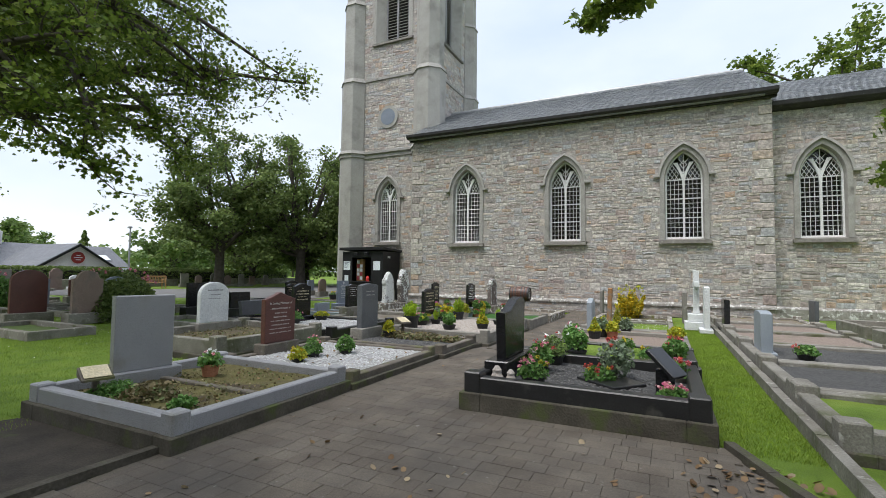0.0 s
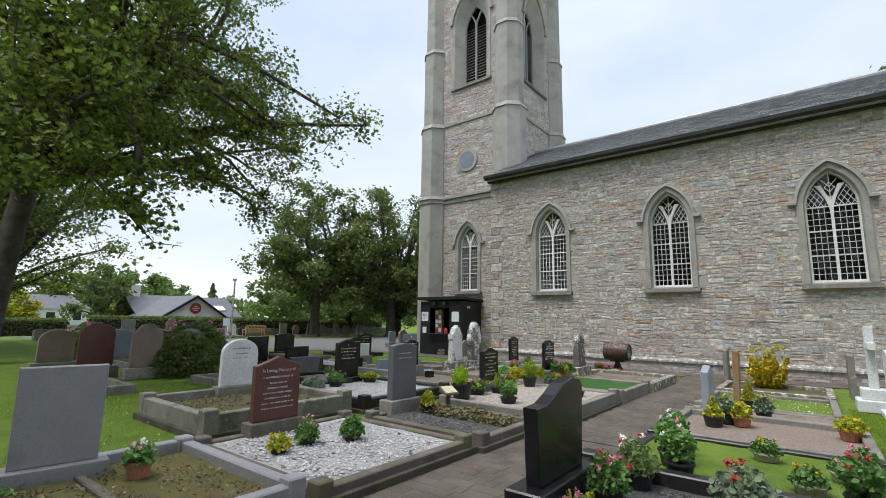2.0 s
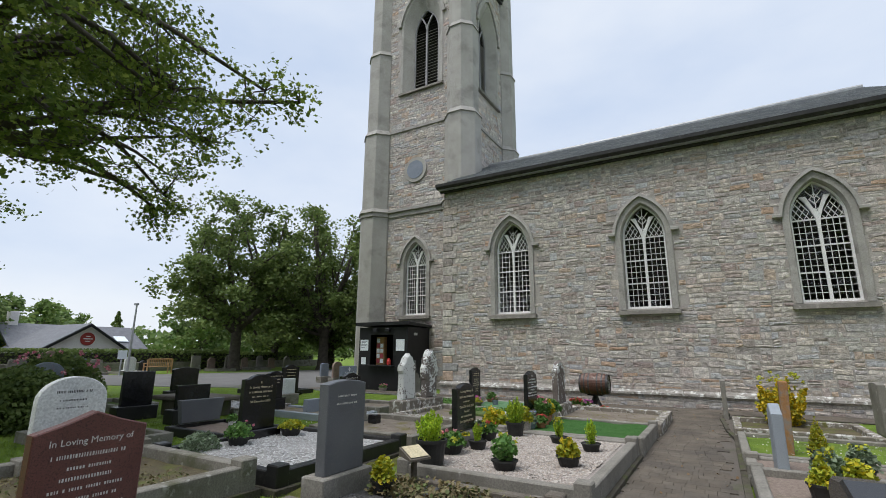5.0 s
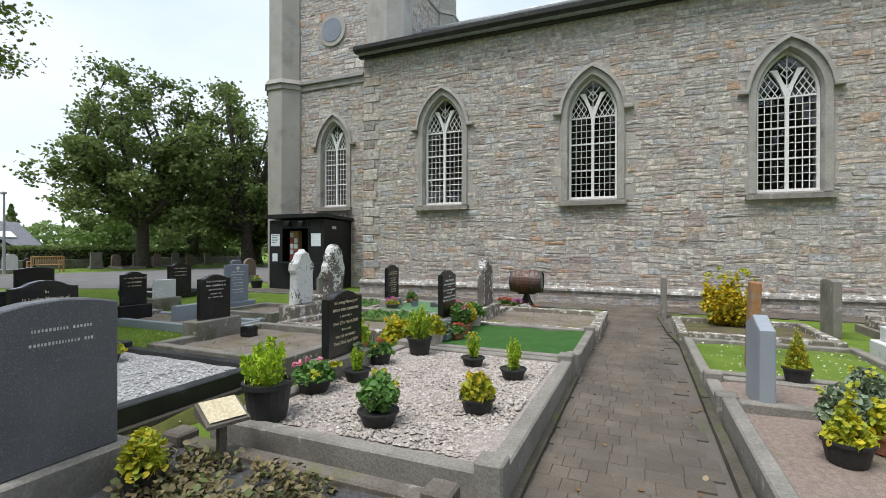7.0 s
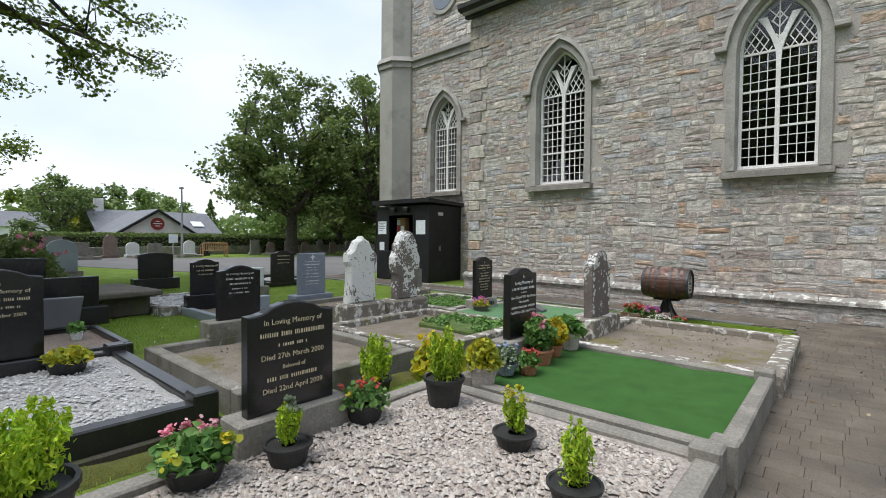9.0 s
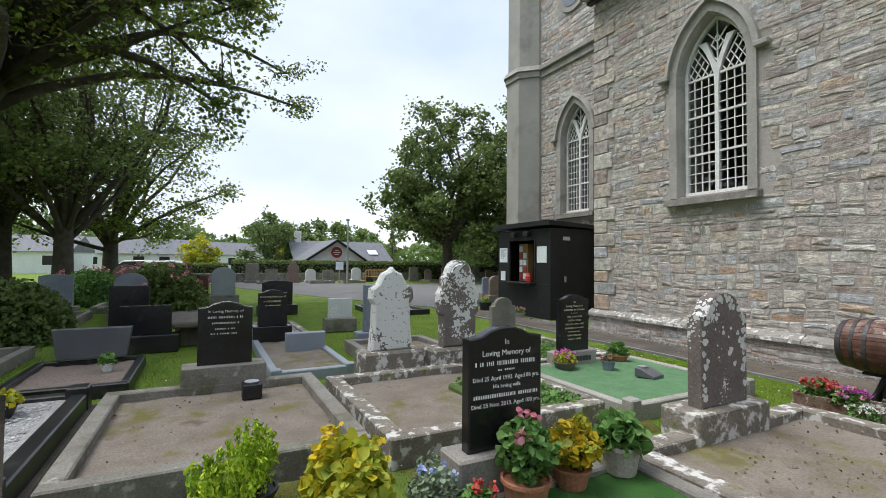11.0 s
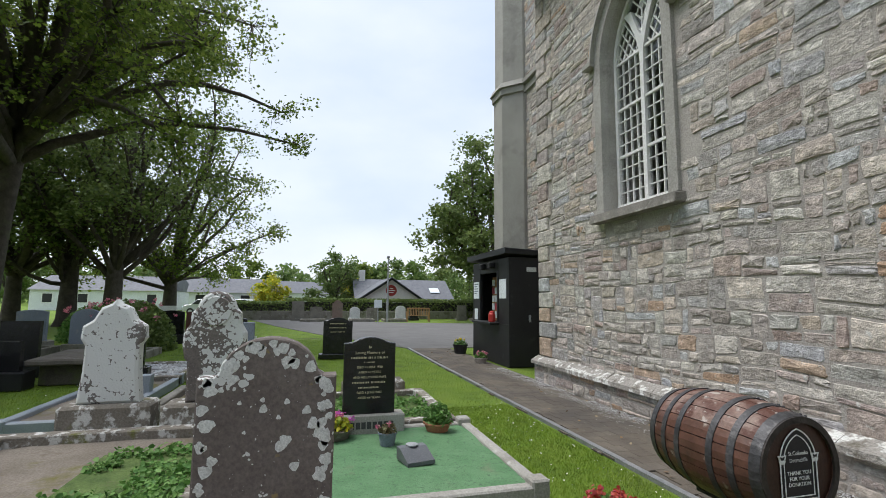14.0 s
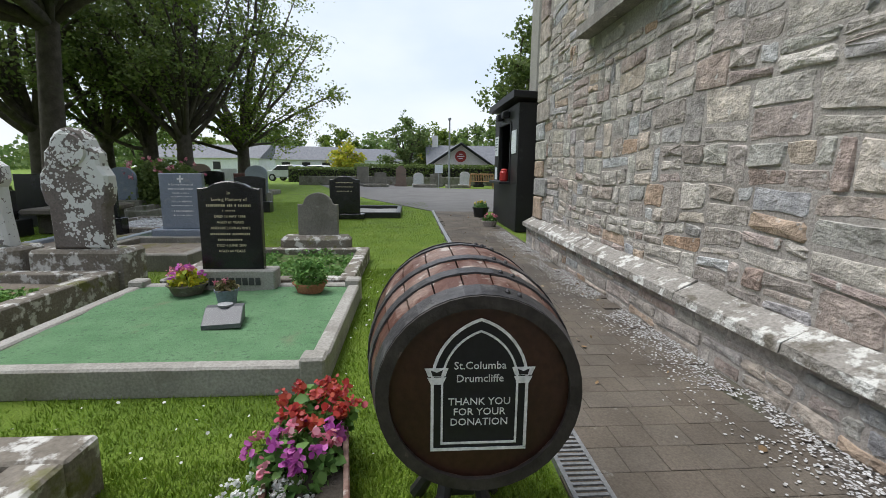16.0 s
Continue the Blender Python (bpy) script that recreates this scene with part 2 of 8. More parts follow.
def lichenmat(name, stone, cover, white=(0.66, 0.67, 0.65), rim=0.0):
    """Stone overgrown by round lichen patches of two sizes, thick where the growth is dense; cover: 0 to 1."""
    m = mat(name, stone, 3, 0.95, 0.5, 55, spots=[((0.26, 0.20, 0.09), 7, 0.68, 0.72)])
    n, l = m.node_tree.nodes, m.node_tree.links
    b = n["Principled BSDF"]
    col = b.inputs["Base Color"].links[0].from_socket
    geo, warp, dens = n.new("ShaderNodeNewGeometry"), n.new("ShaderNodeTexNoise"), n.new("ShaderNodeTexNoise")
    warp.inputs["Scale"].default_value, warp.inputs["Detail"].default_value = 26, 3
    dens.inputs["Scale"].default_value, dens.inputs["Detail"].default_value = 3.2, 2
    wv, ad = n.new("ShaderNodeVectorMath"), n.new("ShaderNodeVectorMath")
    wv.operation, ad.operation = "SCALE", "ADD"
    wv.inputs["Scale"].default_value = 0.035
    l.new(geo.outputs["Position"], warp.inputs[0]); l.new(geo.outputs["Position"], dens.inputs[0])
    l.new(warp.outputs["Color"], wv.inputs[0]); l.new(wv.outputs[0], ad.inputs[0]); l.new(geo.outputs["Position"], ad.inputs[1])
    # growth is stronger on the arrises
    lim = n.new("ShaderNodeMapRange")
    lim.inputs[1].default_value, lim.inputs[2].default_value = 0.62 - 0.34 * cover, 0.80 - 0.30 * cover
    lim.inputs[3].default_value, lim.inputs[4].default_value = 0.06, 0.66
    edge, mx = n.new("ShaderNodeMapRange"), n.new("ShaderNodeMath")
    edge.inputs[1].default_value, edge.inputs[2].default_value, edge.inputs[3].default_value, edge.inputs[4].default_value = 0.50, 0.535, 0.0, rim
    mx.operation = "ADD"
    l.new(geo.outputs["Pointiness"], edge.inputs[0]); l.new(dens.outputs[0], lim.inputs[0])
    l.new(lim.outputs[0], mx.inputs[0]); l.new(edge.outputs[0], mx.inputs[1])
    for sc in (17.0, 34.0):
        vo, cmp, mm = n.new("ShaderNodeTexVoronoi"), n.new("ShaderNodeMath"), n.new("ShaderNodeMix")
        vo.inputs["Scale"].default_value = sc
        cmp.operation = "LESS_THAN"
        mm.data_type = "RGBA"; mm.inputs[7].default_value = (*white, 1)
        l.new(ad.outputs[0], vo.inputs["Vector"]); l.new(vo.outputs["Distance"], cmp.inputs[0]); l.new(mx.outputs[0], cmp.inputs[1])
        l.new(cmp.outputs[0], mm.inputs[0]); l.new(col, mm.inputs[6])
        col = mm.outputs[2]
    l.new(col, b.inputs["Base Color"])
    return m


M_lich = lichenmat("lichened brown sandstone", [(0.135, 0.112, 0.102), (0.185, 0.158, 0.145)], 0.30, (0.62, 0.63, 0.61))
M_crust = mat("white lichen crust", [(0.56, 0.57, 0.55), (0.68, 0.69, 0.67)], 20, 0.95, 0.5, 120, spots=[((0.40, 0.40, 0.38), 30, 0.60, 0.72)])
M_lichb = lichenmat("blotched lichened stone", [(0.135, 0.115, 0.105), (0.20, 0.175, 0.16)], 0.72)
M_lichw = lichenmat("stone white with lichen", [(0.15, 0.135, 0.125), (0.22, 0.20, 0.19)], 1.15)
M_lichk = mat("kerb blotched with lichen", [(0.16, 0.14, 0.115), (0.24, 0.215, 0.18)], 4, 0.95, 0.6, 50, spots=[((0.58, 0.57, 0.54), 9.0, 0.52, 0.60), ((0.15, 0.15, 0.05), 4, 0.60, 0.68)])
M_pink = mat("pinkish brown sandstone", [(0.20, 0.145, 0.12), (0.27, 0.205, 0.17)], 3, 0.9, 0.4, 60, spots=[((0.13, 0.12, 0.10), 3, 0.56, 0.75)])
M_orange = mat("stone with orange algae", [(0.30, 0.15, 0.06), (0.36, 0.20, 0.09)], 6, 0.9, 0.5, 50, spots=[((0.24, 0.21, 0.18), 6, 0.48, 0.62)])
M_grass = mat("lawn soil and grass", [(0.102, 0.170, 0.018), (0.145, 0.234, 0.024), (0.185, 0.262, 0.034)], 2.2, 0.95, 0.9, 90, bdist=0.03, spots=[((0.10, 0.115, 0.04), 0.7, 0.56, 0.75)])
M_blade = mat("grass blade", [(0.150, 0.245, 0.016), (0.200, 0.305, 0.024), (0.255, 0.355, 0.040), (0.170, 0.268, 0.020)], 3, 0.7, 0, 20, vary="island", mix=0.4)
M_turf = mat("artificial turf", [(0.026, 0.090, 0.013), (0.038, 0.122, 0.019)], 6, 0.9, 0.8, 160)
M_chip = mat("green glass chippings", [(0.090, 0.205, 0.092), (0.135, 0.262, 0.130)], 5, 0.85, 0.9, 130, spots=[((0.06, 0.125, 0.065), 34, 0.55, 0.7), ((0.17, 0.20, 0.12), 3, 0.60, 0.78)])
M_tar = mat("tarmac", [(0.13, 0.127, 0.125), (0.17, 0.166, 0.162)], 1.2, 0.92, 0.5, 130, spots=[((0.10, 0.095, 0.09), 0.6, 0.55, 0.75)])
M_pav = mat("paver bed", [(0.112, 0.098, 0.084), (0.135, 0.119, 0.104)], 4, 0.95, 0.4, 90, spots=[((0.07, 0.085, 0.035), 1.6, 0.56, 0.72)])
PAV = [(0.114, 0.095, 0.075), (0.125, 0.106, 0.084), (0.107, 0.089, 0.071), (0.132, 0.113, 0.091), (0.119, 0.102, 0.083)]
M_brick = mat("paver", PAV, 2.5, 0.9, 0.45, 110, vary="island", mix=0.5, spots=[((0.072, 0.064, 0.056), 0.8, 0.50, 0.70), ((0.24, 0.23, 0.21), 14, 0.66, 0.76)])
M_bricko = mat("paver piece", PAV, 2.5, 0.9, 0.45, 110, vary="object", mix=0.5, spots=[((0.072, 0.064, 0.056), 0.8, 0.50, 0.70), ((0.24, 0.23, 0.21), 14, 0.66, 0.76)])
M_pebb = mat("pale pebbles", [(0.34, 0.30, 0.27), (0.46, 0.42, 0.38), (0.26, 0.22, 0.20), (0.52, 0.49, 0.45), (0.38, 0.32, 0.27)], 20, 0.8, 0, 50, vary="island", mix=0.3)
M_pebw = mat("white marble chips", [(0.44, 0.445, 0.45), (0.58, 0.585, 0.585), (0.34, 0.33, 0.32)], 20, 0.75, 0, 50, vary="island", mix=0.3)
M_pebd = mat("dark chippings", [(0.055, 0.055, 0.056), (0.10, 0.10, 0.10), (0.16, 0.155, 0.15), (0.075, 0.072, 0.07)], 20, 0.8, 0, 50, vary="island", mix=0.3)
M_bedp = mat("pale gravel bed", [(0.25, 0.22, 0.20), (0.40, 0.36, 0.33)], 30, 0.95, 0.8, 90)
M_bedw = mat("white gravel bed", [(0.30, 0.295, 0.285), (0.42, 0.415, 0.41)], 30, 0.95, 0.8, 90)
M_bedd = mat("dark gravel bed", [(0.05, 0.05, 0.05), (0.095, 0.093, 0.09)], 30, 0.95, 0.8, 90)
M_bedr = mat("reddish gravel bed", [(0.19, 0.145, 0.12), (0.28, 0.225, 0.19)], 26, 0.95, 0.8, 90, spots=[((0.12, 0.13, 0.06), 2, 0.58, 0.72)])
M_soil = mat("mossy soil", [(0.075, 0.058, 0.038), (0.13, 0.11, 0.06)], 5, 0.95, 0.9, 60, spots=[((0.105, 0.115, 0.03), 3.0, 0.50, 0.64)])
M_moss = mat("olive moss on soil", [(0.095, 0.082, 0.028), (0.135, 0.12, 0.04)], 3.5, 0.95, 0.9, 70, spots=[((0.07, 0.052, 0.034), 2.2, 0.55, 0.68), ((0.16, 0.15, 0.05), 6, 0.60, 0.72)])
# dark soil, its colour lowered further to hold the tree's shade
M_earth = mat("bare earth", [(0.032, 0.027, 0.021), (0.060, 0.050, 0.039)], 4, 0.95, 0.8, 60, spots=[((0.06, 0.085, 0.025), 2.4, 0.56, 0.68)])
M_slab = mat("mossy grave slab", [(0.156, 0.129, 0.101), (0.242, 0.211, 0.176)], 3.5, 0.95, 0.5, 60, spots=[((0.14, 0.125, 0.04), 2.3, 0.54, 0.66), ((0.13, 0.10, 0.075), 3.5, 0.60, 0.72)])
M_weed = mat("weedy bed", [(0.06, 0.10, 0.025), (0.11, 0.16, 0.045)], 9, 0.95, 0.8, 60, spots=[((0.12, 0.10, 0.06), 4, 0.58, 0.72)])
M_bark = mat("sycamore bark", [(0.055, 0.045, 0.037), (0.105, 0.09, 0.075)], 4, 0.95, 0.9, 30, bdist=0.03, spots=[((0.10, 0.11, 0.06), 1.6, 0.58, 0.75)])
LEAF = [(0.084, 0.132, 0.026), (0.128, 0.188, 0.033), (0.184, 0.256, 0.044), (0.100, 0.152, 0.028), (0.250, 0.312, 0.060)]


def leafmat(name, cols, through=0.3):
    m = mat(name, cols, 1.0, 0.6, 0, 10, vary="island", mix=0.35, spec=0.3)
    n, l = m.node_tree.nodes, m.node_tree.links
    b = n["Principled BSDF"]
    tr, mx = n.new("ShaderNodeBsdfTranslucent"), n.new("ShaderNodeMixShader")
    mx.inputs[0].default_value = through
    l.new(b.inputs["Base Color"].links[0].from_socket, tr.inputs[0])
    l.new(b.outputs[0], mx.inputs[1]); l.new(tr.outputs[0], mx.inputs[2])
    l.new(mx.outputs[0], n["Material Output"].inputs[0])
    return m


M_leaf = leafmat("sycamore leaf", LEAF, 0.5)
M_leafd = leafmat("dark leaf", [(0.108, 0.160, 0.050), (0.156, 0.216, 0.062), (0.210, 0.270, 0.080), (0.130, 0.185, 0.056)], 0.4)
M_leafb = leafmat("light leaf", [(0.112, 0.180, 0.053), (0.150, 0.225, 0.068), (0.195, 0.255, 0.083)], 0.3)
M_leafy = leafmat("yellow-green leaf", [(0.360, 0.396, 0.036), (0.456, 0.432, 0.036), (0.264, 0.360, 0.048), (0.552, 0.456, 0.024)], 0.3)
M_gold = leafmat("golden leaf", [(0.660, 0.480, 0.024), (0.744, 0.552, 0.036), (0.504, 0.408, 0.036), (0.300, 0.336, 0.048)], 0.3)
M_thuja = leafmat("golden thuja leaf", [(0.31, 0.487, 0.035), (0.438, 0.608, 0.043), (0.585, 0.696, 0.052), (0.219, 0.383, 0.035)], 0.3)
M_green = leafmat("garden leaf", [(0.088, 0.2, 0.048), (0.135, 0.267, 0.066), (0.191, 0.334, 0.094)], 0.3)
M_silv = leafmat("silvery leaf", [(0.204, 0.264, 0.168), (0.264, 0.324, 0.228), (0.156, 0.216, 0.120)], 0.2)
M_dry = leafmat("fallen leaf", [(0.20, 0.12, 0.055), (0.28, 0.19, 0.10), (0.14, 0.08, 0.04), (0.34, 0.27, 0.17)], 0.1)
M_dead = leafmat("brown bedding leaf", [(0.19, 0.15, 0.07), (0.12, 0.10, 0.05), (0.26, 0.22, 0.12), (0.10, 0.13, 0.04)], 0.15)
M_pinkf = leafmat("pink petal", [(0.66, 0.22, 0.30), (0.74, 0.34, 0.40), (0.62, 0.12, 0.24), (0.76, 0.46, 0.48)], 0.3)
M_redf = leafmat("red petal", [(0.50, 0.06, 0.05), (0.62, 0.14, 0.08), (0.52, 0.10, 0.13)], 0.3)
M_whitef = leafmat("white petal", [(0.75, 0.76, 0.74), (0.82, 0.82, 0.80)], 0.3)
M_purpf = leafmat("magenta petal", [(0.50, 0.10, 0.45), (0.62, 0.18, 0.50)], 0.3)
M_bluef = leafmat("pale blue petal", [(0.35, 0.42, 0.70), (0.50, 0.55, 0.78)], 0.3)
M_pot = mat("black plastic pot", [(0.018, 0.018, 0.018), (0.03, 0.03, 0.03)], 8, 0.55, 0.1, 60, spots=[((0.08, 0.075, 0.065), 9, 0.62, 0.8)])
M_terra = mat("terracotta", [(0.33, 0.13, 0.075), (0.42, 0.19, 0.11)], 7, 0.85, 0.15, 60)
M_potg = mat("grey ribbed pot", [(0.36, 0.32, 0.29), (0.46, 0.41, 0.37)], 7, 0.8, 0.15, 60)
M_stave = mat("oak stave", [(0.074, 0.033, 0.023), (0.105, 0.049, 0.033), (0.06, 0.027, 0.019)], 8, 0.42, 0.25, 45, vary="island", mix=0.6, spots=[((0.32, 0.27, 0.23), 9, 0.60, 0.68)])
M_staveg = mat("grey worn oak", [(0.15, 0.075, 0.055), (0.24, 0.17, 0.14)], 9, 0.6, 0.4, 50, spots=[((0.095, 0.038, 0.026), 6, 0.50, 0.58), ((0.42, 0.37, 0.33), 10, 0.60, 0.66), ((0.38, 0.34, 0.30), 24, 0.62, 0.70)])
M_hoop = mat("worn iron hoop", [(0.045, 0.044, 0.046), (0.085, 0.084, 0.088)], 12, 0.5, 0.25, 70, metal=0.4, spots=[((0.16, 0.155, 0.15), 14, 0.58, 0.72)])
M_head = mat("dark stained barrel head", [(0.032, 0.014, 0.009), (0.050, 0.021, 0.013)], 5, 0.4, 0.15, 60)
M_ink = mat("black sign enamel", [(0.012, 0.012, 0.015), (0.016, 0.016, 0.02)], 5, 0.4, 0.03, 60)
M_sign = mat("white lettering", [(0.75, 0.75, 0.74), (0.8, 0.8, 0.8)], 5, 0.5, 0, 60)
M_letter = mat("silver inscription", [(0.50, 0.49, 0.46), (0.60, 0.59, 0.56)], 9, 0.6, 0, 60)
M_gold2 = mat("gilt inscription", [(0.55, 0.47, 0.30), (0.62, 0.55, 0.38)], 9, 0.6, 0, 60)
M_cut = mat("cut inscription", [(0.05, 0.05, 0.05), (0.075, 0.075, 0.075)], 9, 0.8, 0, 60)
M_wood = mat("varnished bench wood", [(0.36, 0.20, 0.09), (0.46, 0.27, 0.13)], 7, 0.6, 0.2, 60)
M_iron = mat("galvanised post", [(0.33, 0.34, 0.35), (0.40, 0.41, 0.42)], 5, 0.5, 0.05, 60, metal=0.3)
M_drain = mat("drain grating", [(0.22, 0.23, 0.24), (0.30, 0.31, 0.32)], 6, 0.5, 0.1, 60, metal=0.4)
M_house = mat("cream house render", [(0.76, 0.72, 0.72), (0.82, 0.79, 0.79)], 2, 0.9, 0.15, 60)
M_houser = mat("grey tile roof", [(0.12, 0.125, 0.14), (0.17, 0.175, 0.19)], 3, 0.7, 0.3, 12)
M_hwhite = mat("white render", [(0.66, 0.68, 0.70), (0.74, 0.76, 0.77)], 2, 0.9, 0.1, 60)
M_hred = mat("dark red sign", [(0.30, 0.03, 0.03), (0.36, 0.045, 0.04)], 4, 0.5, 0, 60)
M_rend2 = mat("red lamp glass", [(0.50, 0.03, 0.03), (0.58, 0.06, 0.05)], 4, 0.4, 0, 60)
M_car = mat("car paint", [(0.42, 0.44, 0.46), (0.48, 0.50, 0.52)], 2, 0.25, 0, 60, coat=0.6)
M_cars = mat("silver-blue car paint", [(0.60, 0.62, 0.64), (0.66, 0.68, 0.70)], 2, 0.25, 0, 60, coat=0.6)
M_tyre = mat("tyre rubber", [(0.02, 0.02, 0.02), (0.03, 0.03, 0.03)], 8, 0.85, 0.1, 60)
# near-black colour stands for missing light inside rooms, the belfry and hedges
M_unlit = mat("near-black for unlit interiors", [(0.03, 0.027, 0.025), (0.05, 0.046, 0.042)], 2, 0.9, 0, 30)


def glassmat(name, tint, rough=0.02):
    m = bpy.data.materials.new(name)
    m.use_nodes = True
    b = m.node_tree.nodes["Principled BSDF"]
    b.inputs["Base Color"].default_value = (*tint, 1)
    b.inputs["Roughness"].default_value = rough
    b.inputs["Transmission Weight"].default_value = 1.0
    b.inputs["IOR"].default_value = 1.45
    return m


M_glass = glassmat("window glass", (0.82, 0.86, 0.86))


# ---- mesh helpers ----
def mesh_of(name, verts, faces, material, smooth=False):
    me = bpy.data.meshes.new(name)
    me.from_pydata(verts, [], faces)
    me.materials.append(material)
    if smooth:
        me.polygons.foreach_set("use_smooth", [True] * len(me.polygons))
    me.update()
    return me


def part(name, bm, material, parent, label="", kind="", smooth=False):
    """One mesh object from a bmesh (or a ready mesh) under a thing or a part."""
    if isinstance(bm, bpy.types.Mesh):
        me = bm
    else:
        me = bpy.data.meshes.new(name)
        bm.normal_update()
        bm.to_mesh(me)
        bm.free()
        me.materials.append(material)
        if smooth:
            me.polygons.foreach_set("use_smooth", [True] * len(me.polygons))
    ob = new(name, me)
    ob.parent = parent
    return tagged(ob, label, "", "", kind)


def thing(name, at, label, category, group="", kind="", rz=0.0):
    ob = new(name)
    ob.matrix_basis = pose(*at, 0, 0, rz)
    ob.empty_display_size = 0.1
    return tagged(ob, label, category, group, kind)


def alone(name, bm, material, label, category, kind="", at=(0, 0, 0), rz=0.0, smooth=False, group=""):
    ob = part(name, bm, material, None, "", "", smooth)
    ob.matrix_basis = pose(*at, 0, 0, rz)
    return tagged(ob, label, category, group, kind)


def box(x0, x1, y0, y1, z0, z1, bevel=0.0, bm=None, seg=1):
    bm = bm or bmesh.new()
    r = bmesh.ops.create_cube(bm, size=1, matrix=Matrix.Translation(((x0 + x1) / 2, (y0 + y1) / 2, (z0 + z1) / 2)) @ Matrix.Diagonal((abs(x1 - x0), abs(y1 - y0), abs(z1 - z0), 1)))
    if bevel:
        es = list({e for v in r["verts"] for e in v.link_edges})
        bmesh.ops.bevel(bm, geom=es, offset=bevel, segments=seg, affect="EDGES", profile=0.6)
    return bm


def prism(outline, d0, d1, axis="x", bevel=0.0, bm=None):
    """A plate with the outline (u, v): axis x gives (d, u, v), axis y gives (u, d, v), axis z gives (u, v, d)."""
    bm = bm or bmesh.new()
    f = {"x": lambda u, v, d: (d, u, v), "y": lambda u, v, d: (u, d, v), "z": lambda u, v, d: (u, v, d)}[axis]
    a = [bm.verts.new(f(u, v, d0)) for u, v in outline]
    b = [bm.verts.new(f(u, v, d1)) for u, v in outline]
    k = len(outline)
    fa, fb = bm.faces.new(a), bm.faces.new(list(reversed(b)))
    for i in range(k):
        bm.faces.new((a[i], b[i], b[(i + 1) % k], a[(i + 1) % k]))
    bmesh.ops.recalc_face_normals(bm, faces=bm.faces)
    if bevel:
        bmesh.ops.bevel(bm, geom=list(fa.edges) + list(fb.edges), offset=bevel, segments=1, affect="EDGES")
    return bm


def lathe(profile, n=20, bm=None, at=(0, 0), cap=True):
    """Turned round z: profile of (radius, height) from the bottom up."""
    bm = bm or bmesh.new()
    rings = []
    for r, z in profile:
        rings.append([bm.verts.new((at[0] + r * math.cos(2 * math.pi * i / n), at[1] + r * math.sin(2 * math.pi * i / n), z)) for i in range(n)])
    for a, b in zip(rings, rings[1:]):
        for i in range(n):
            bm.faces.new((a[i], a[(i + 1) % n], b[(i + 1) % n], b[i]))
    if cap:
        bm.faces.new(list(reversed(rings[0])))
        bm.faces.new(rings[-1])
    return bm


def tube(bm, pts, radii, n=7):
    """A tapering tube along points."""
    rings = []
    for i, p in enumerate(pts):
        p = Vector(p)
        d = (Vector(pts[min(i + 1, len(pts) - 1)]) - Vector(pts[max(i - 1, 0)])).normalized()
        u = d.cross(Vector((0.31, 0.17, 0.93) if abs(d.z) < 0.95 else (1, 0, 0))).normalized()
        w = d.cross(u)
        rings.append([bm.verts.new(p + float(radii[i]) * (math.cos(2 * math.pi * k / n) * u + math.sin(2 * math.pi * k / n) * w)) for k in range(n)])
    for a, b in zip(rings, rings[1:]):
        for k in range(n):
            bm.faces.new((a[k], a[(k + 1) % n], b[(k + 1) % n], b[k]))
    bm.faces.new(list(reversed(rings[0])))
    bm.faces.new(rings[-1])
    return bm


